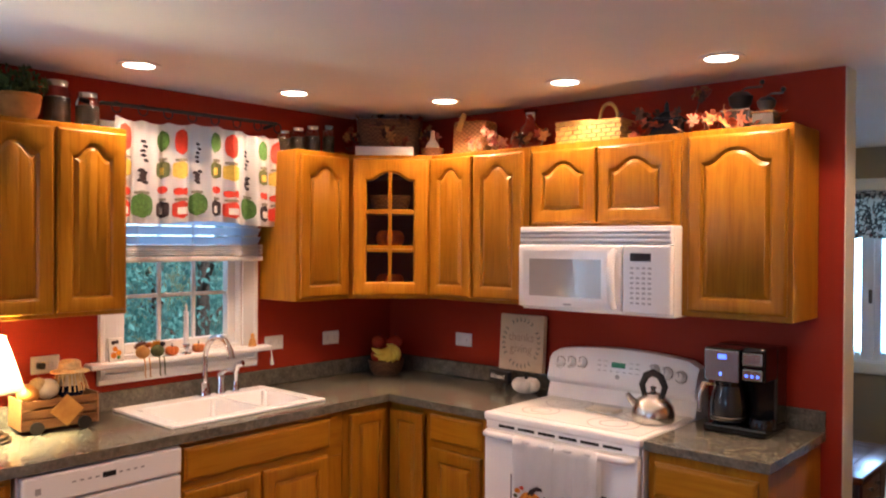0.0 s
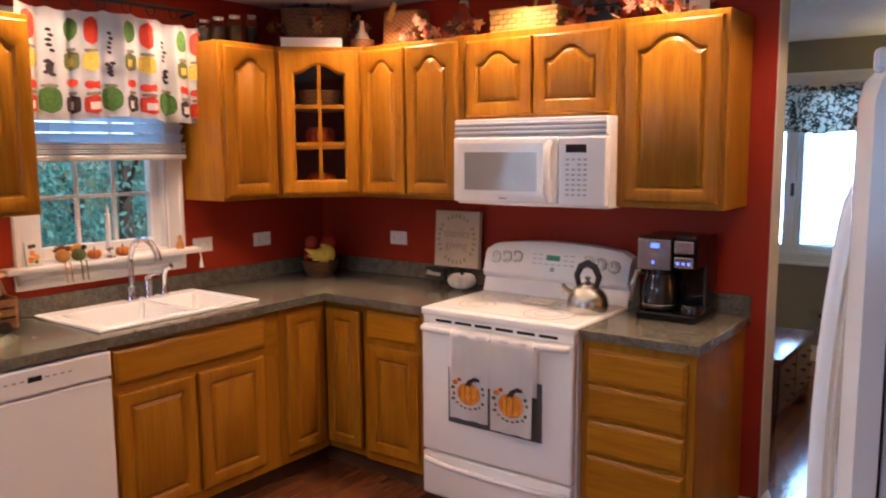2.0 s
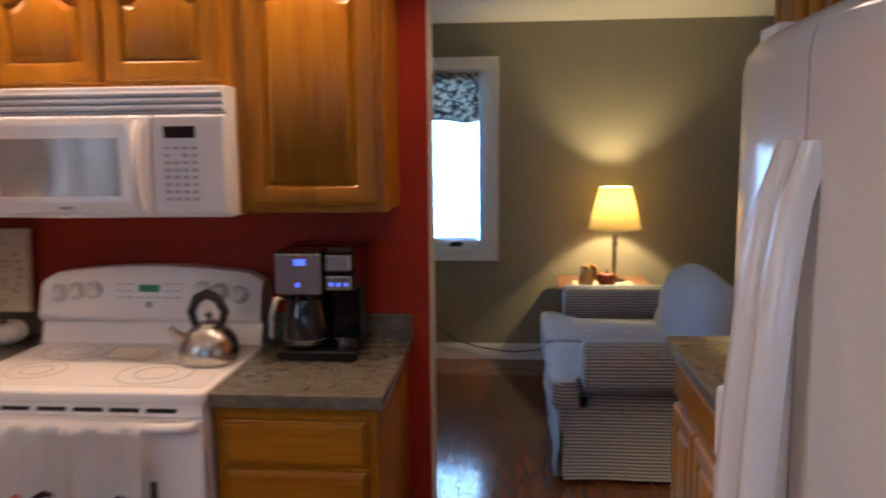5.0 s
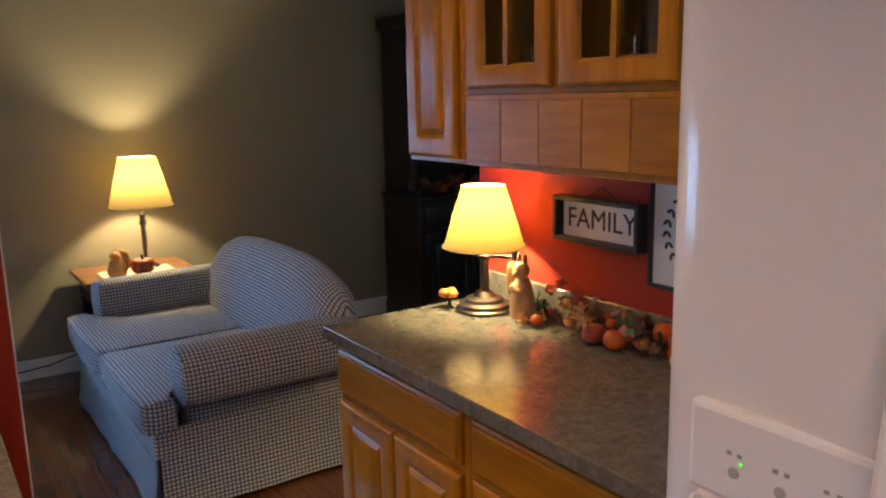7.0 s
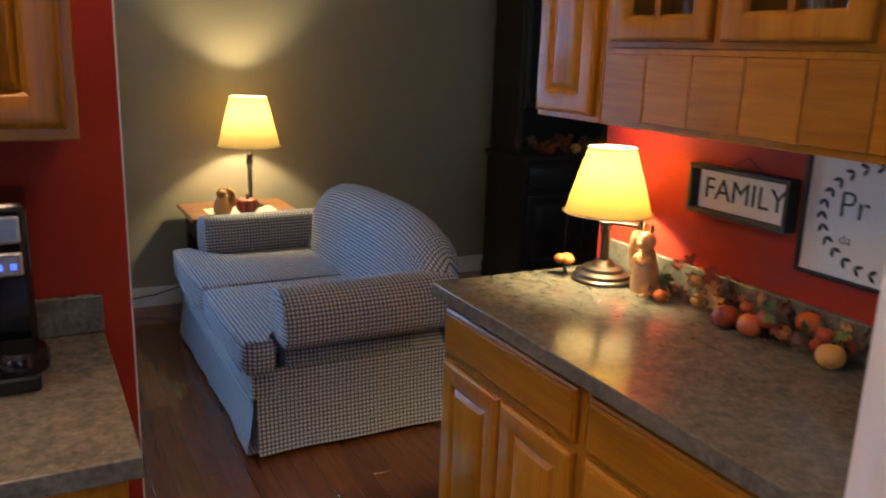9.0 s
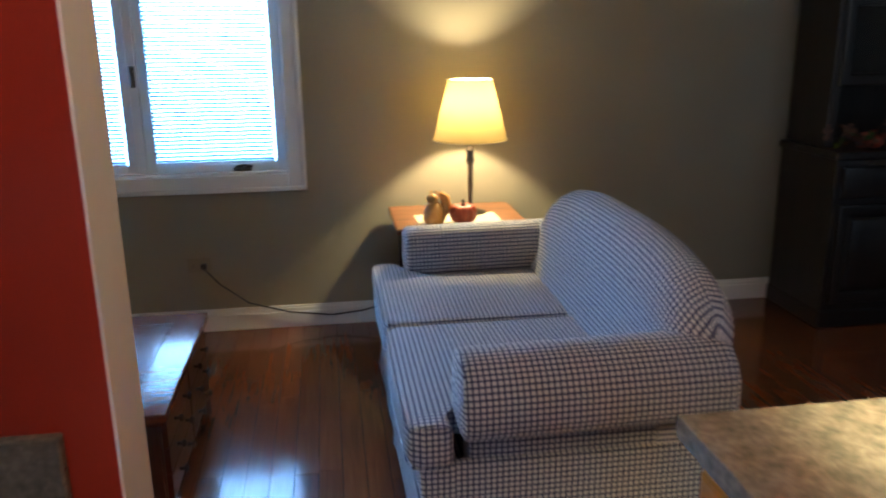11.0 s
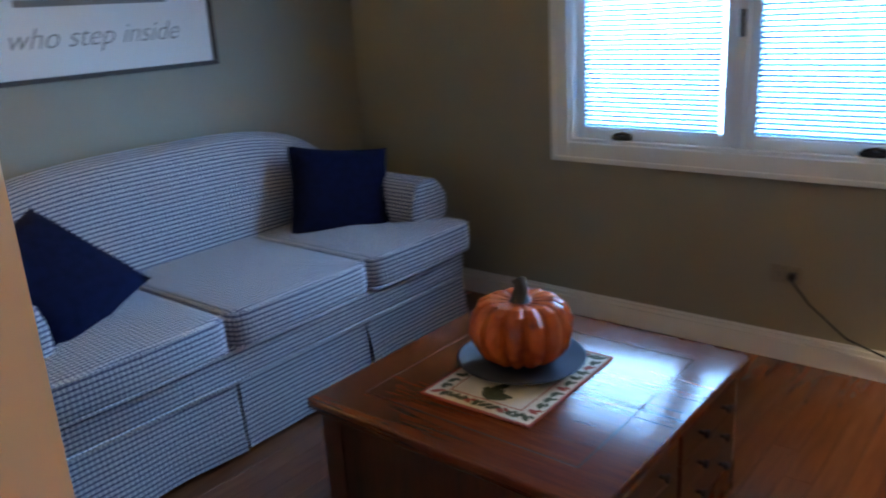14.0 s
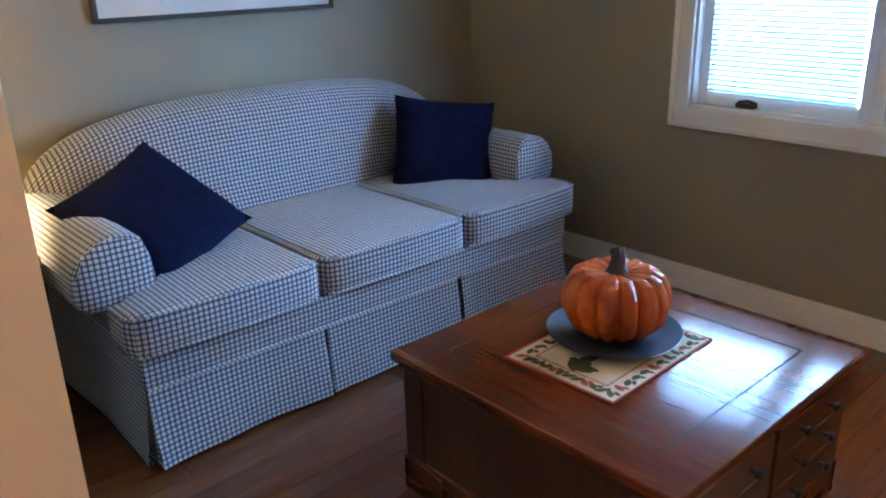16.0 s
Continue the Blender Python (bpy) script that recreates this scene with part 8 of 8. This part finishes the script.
for k in range(15):
    y = 5.935 - 0.036 * k
    x = 2.645 + rr.uniform(-0.03, 0.045) + 0.006 * (k % 3)
    r = rr.choice((0.017, 0.021, 0.026, 0.032)) if k > 3 else 0.020
    up = 0.030 * (k % 2) + 0.012 * (k % 3 == 1)
    x += 0.02 + up * 0.4
    bm = bmesh.new()
    ball(bm, (x, y, 0.916 + up + r * 0.86), r, 18, 10, 1, 1, 0.85)
    for v in bm.verts:
        a = math.atan2(v.co.y - y, v.co.x - x)
        k2 = 0.9 + 0.1 * abs(math.sin(a * 4.5))
        v.co.x, v.co.y = x + (v.co.x - x) * k2, y + (v.co.y - y) * k2
    g = part("gourd", bm, (orange_skin, gold_skin, orange_skin, red_skin)[rr.randrange(4)], gl, smooth=60)
    part("stem", tube(bmesh.new(), [(x, y, 0.914 + up + r * 1.5), (x + 0.004, y, 0.914 + up + r * 1.9)], 0.005, 6), stem_dark, g)
for k in range(6):
    leaf_cluster(gl, (2.70, 5.95 - 0.10 * k, 0.955), (0.07, 0.08, 0.06), 20, [brown_leaf, rust_leaf, leaf_green, brown_leaf, gold_leaf], 0.026, 50 + k)
leaf_cluster(gl, (2.63, 5.965, 0.93), (0.03, 0.03, 0.015), 6, [print_yellow, gold_leaf], 0.022, 77)

hg = thing("leaf_arrangement", (4.62, HY0 + 0.12, 0.90), "dark dried leaf arrangement with small gourds on the hutch ledge", "garland", "autumn garlands")
for k in range(5):
    leaf_cluster(hg, (4.26 + 0.20 * k, HY0 + 0.09, 0.955), (0.16, 0.05, 0.06), 14, [brown_leaf, brown_leaf, rust_leaf, leaf_green], 0.045, 90 + k)
for k in range(4):
    part("gourd", ball(bmesh.new(), (4.30 + 0.22 * k, HY0 + 0.07, 0.934), 0.036, 14, 9, 1, 1, 0.9), (red_skin, gold_skin)[k % 2], hg, smooth=60)

# ---- dining chair by the camera's start ----
chair_wood = wood("chair_wood", (0.22, 0.09, 0.022), (0.33, 0.15, 0.04), (0.42, 0.21, 0.06), 2, 0.35, 0.3)
dc = thing("dining_chair", (0.20, 3.40, 0), "honey oak dining chair with a curved top rail", "chair")
part("seat", boxed(-0.01, 0.42, 3.16, 3.58, 0.43, 0.46, 0.012, 3), chair_wood, dc)
for x, y in ((0.02, 3.19), (0.02, 3.55), (0.39, 3.19)):
    part("leg", tube(bmesh.new(), [(x, y, 0), (x, y, 0.2), (x, y, 0.43)], [0.014, 0.020, 0.018], 10), chair_wood, dc, smooth=60)
part("leg", tube(bmesh.new(), [(0.39, 3.55, 0), (0.39, 3.55, 0.2), (0.39, 3.55, 0.43)], [0.014, 0.020, 0.018], 10), chair_wood, dc, smooth=60)
part("post", tube(bmesh.new(), [(0.40, 3.20, 0.45), (0.43, 3.20, 0.75), (0.45, 3.20, 0.95)], 0.016, 10), chair_wood, dc, smooth=60)
part("post", tube(bmesh.new(), [(0.40, 3.54, 0.45), (0.425, 3.545, 0.75), (0.44, 3.55, 0.95)], 0.016, 10), chair_wood, dc, smooth=60)
part("top_rail", tube(bmesh.new(), [(0.44, 3.15, 0.93), (0.45, 3.25, 0.99), (0.455, 3.37, 1.0), (0.45, 3.49, 0.985), (0.44, 3.565, 0.945), (0.438, 3.572, 0.90)], [0.014, 0.026, 0.030, 0.026, 0.022, 0.018], 10), chair_wood, dc, smooth=60)
for k in range(4):
    part("spindle", tube(bmesh.new(), [(0.40, 3.25 + 0.08 * k, 0.46), (0.44, 3.25 + 0.08 * k, 0.98)], 0.008, 8), chair_wood, dc, smooth=60)

# ---- outdoors ----
# teal and extra bright: blue daylight is put into the leaf colour
leaf_daylit = shade_material("garden_leaf_daylit", (0.20, 0.46, 0.43), 0.5)
bark = painted("bark", (0.06, 0.045, 0.035), 0.9, 0.3, 20)


def shrub(at, h, r, seed, count):
    th = thing("tree", at, "leafy green garden tree outside the kitchen window", "tree", "garden trees")
    rr = random.Random(seed)
    x, y, z = at
    part("trunk", tube(bmesh.new(), [(x, y, z), (x + 0.05, y, z + h * 0.3), (x, y + 0.05, z + h * 0.7)], [0.09, 0.07, 0.03], 8), bark, th, smooth=60)
    for k in range(6):
        a = rr.uniform(0, 6.28)
        part("limb", tube(bmesh.new(), [(x, y, z + h * (0.25 + 0.07 * k)), (x + r * 0.5 * math.cos(a), y + r * 0.5 * math.sin(a), z + h * (0.4 + 0.08 * k))], [0.03, 0.01], 6), bark, th)
    vs, fs = [], []
    clumps = [Vector((rr.gauss(0, 0.42) * r, rr.gauss(0, 0.42) * r, h * rr.uniform(0.12, 1.0))) for _ in range(34)]
    for k in range(count):
        c = clumps[rr.randrange(len(clumps))]
        p = Vector((x, y, z)) + c + Vector((rr.gauss(0, 0.16), rr.gauss(0, 0.16), rr.gauss(0, 0.14)))
        m = Matrix.Translation(p) @ pose(0, 0, 0, rr.uniform(0, 180), rr.uniform(0, 180), rr.uniform(0, 360))
        s = rr.uniform(0.02, 0.042)
        b = len(vs)
        vs += [m @ Vector(q) for q in ((-s, 0, 0), (0, -s * 0.45, s * 0.1), (s, 0, 0), (0, s * 0.45, s * 0.1))]
        fs.append((b, b + 1, b + 2, b + 3))
    me = bpy.data.meshes.new("crown")
    me.from_pydata(vs, [], fs)
    me.materials.append(leaf_daylit)
    ob = new("crown", me)
    ob.parent = th
    ob.matrix_world = Matrix.Identity(4)
    ob["kind"] = "stuff"


for k, (x, y, h, r) in enumerate(((-3.9, 5.6, 3.4, 1.2), (-4.4, 6.9, 4.2, 1.5), (-3.6, 4.6, 2.7, 1.0), (-5.2, 8.6, 5.0, 1.8), (-5.6, 5.9, 5.2, 1.7), (-6.5, 7.6, 6.0, 2.0))):
    shrub((x, y, -0.5), h, r, 100 + k, 12000)

hs = thing("neighbour_house", (1.5, 20, -0.5), "pale neighbouring house beyond the living room window", "house")
siding = painted("siding", (0.62, 0.62, 0.60), 0.7, 0.05)
part("wall", boxed(-6, 9, 20, 26, -0.5, 4.6), siding, hs)
part("roof", prism(bmesh.new(), [(-6.4, 19.6), (9.4, 19.6), (9.4, 26.4), (-6.4, 26.4)], 4.6, 4.9), painted("shingle", (0.10, 0.09, 0.085), 0.9), hs)
for x in (-2.2, 0.4, 3.0):
    w = part("window", boxed(x, x + 1.1, 19.96, 20.0, 0.9, 2.3), dark_glass, hs)
    part("sill", boxed(x - 0.1, x + 1.2, 19.90, 19.99, 0.8, 0.9), white_trim, w)


# ---- floor boards ----
plank_w = 0.083
shared = {}
rest = bmesh.new()
rng = random.Random(11)
floor_ob = bpy.data.objects["floor"]
row, x = 0, XS
near_count = 0
while x < XFAR - 0.01:
    y = YK - rng.uniform(0, 0.8)
    w = min(plank_w, XFAR - x)
    while y < YF:
        ln = rng.choice((0.6, 0.8, 1.0, 1.2, 1.4))
        y0, y1 = max(y, YK), min(y + ln, YF)
        y += ln
        if y1 - y0 < 0.02:
            continue
        mid_x, mid_y = x + w / 2, (y0 + y1) / 2
        near = -0.75 < mid_x < 2.3 and 3.4 < mid_y < 9.2 and near_count < 300
        if near:
            near_count += 1
            key = (round(w, 3), round(y1 - y0, 2))
            if key not in shared:
                bmp = boxed(0, w - 0.0012, 0, y1 - y0 - 0.0012, -0.006, 0.0, 0.0009, 1)
                me = bpy.data.meshes.new("plank")
                bmp.to_mesh(me)
                bmp.free()
                me.materials.append(floor_wood)
                shared[key] = me
            ob = new("plank", shared[key])
            ob.location = (x, y0, 0)
            ob.parent = floor_ob
        else:
            box(rest, x, x + w - 0.0012, y0, y1 - 0.0012, -0.006, 0.0)
    x += plank_w
rest_ob = part("plank_rest", rest, floor_wood, floor_ob)
rest_ob["kind"] = "stuff"
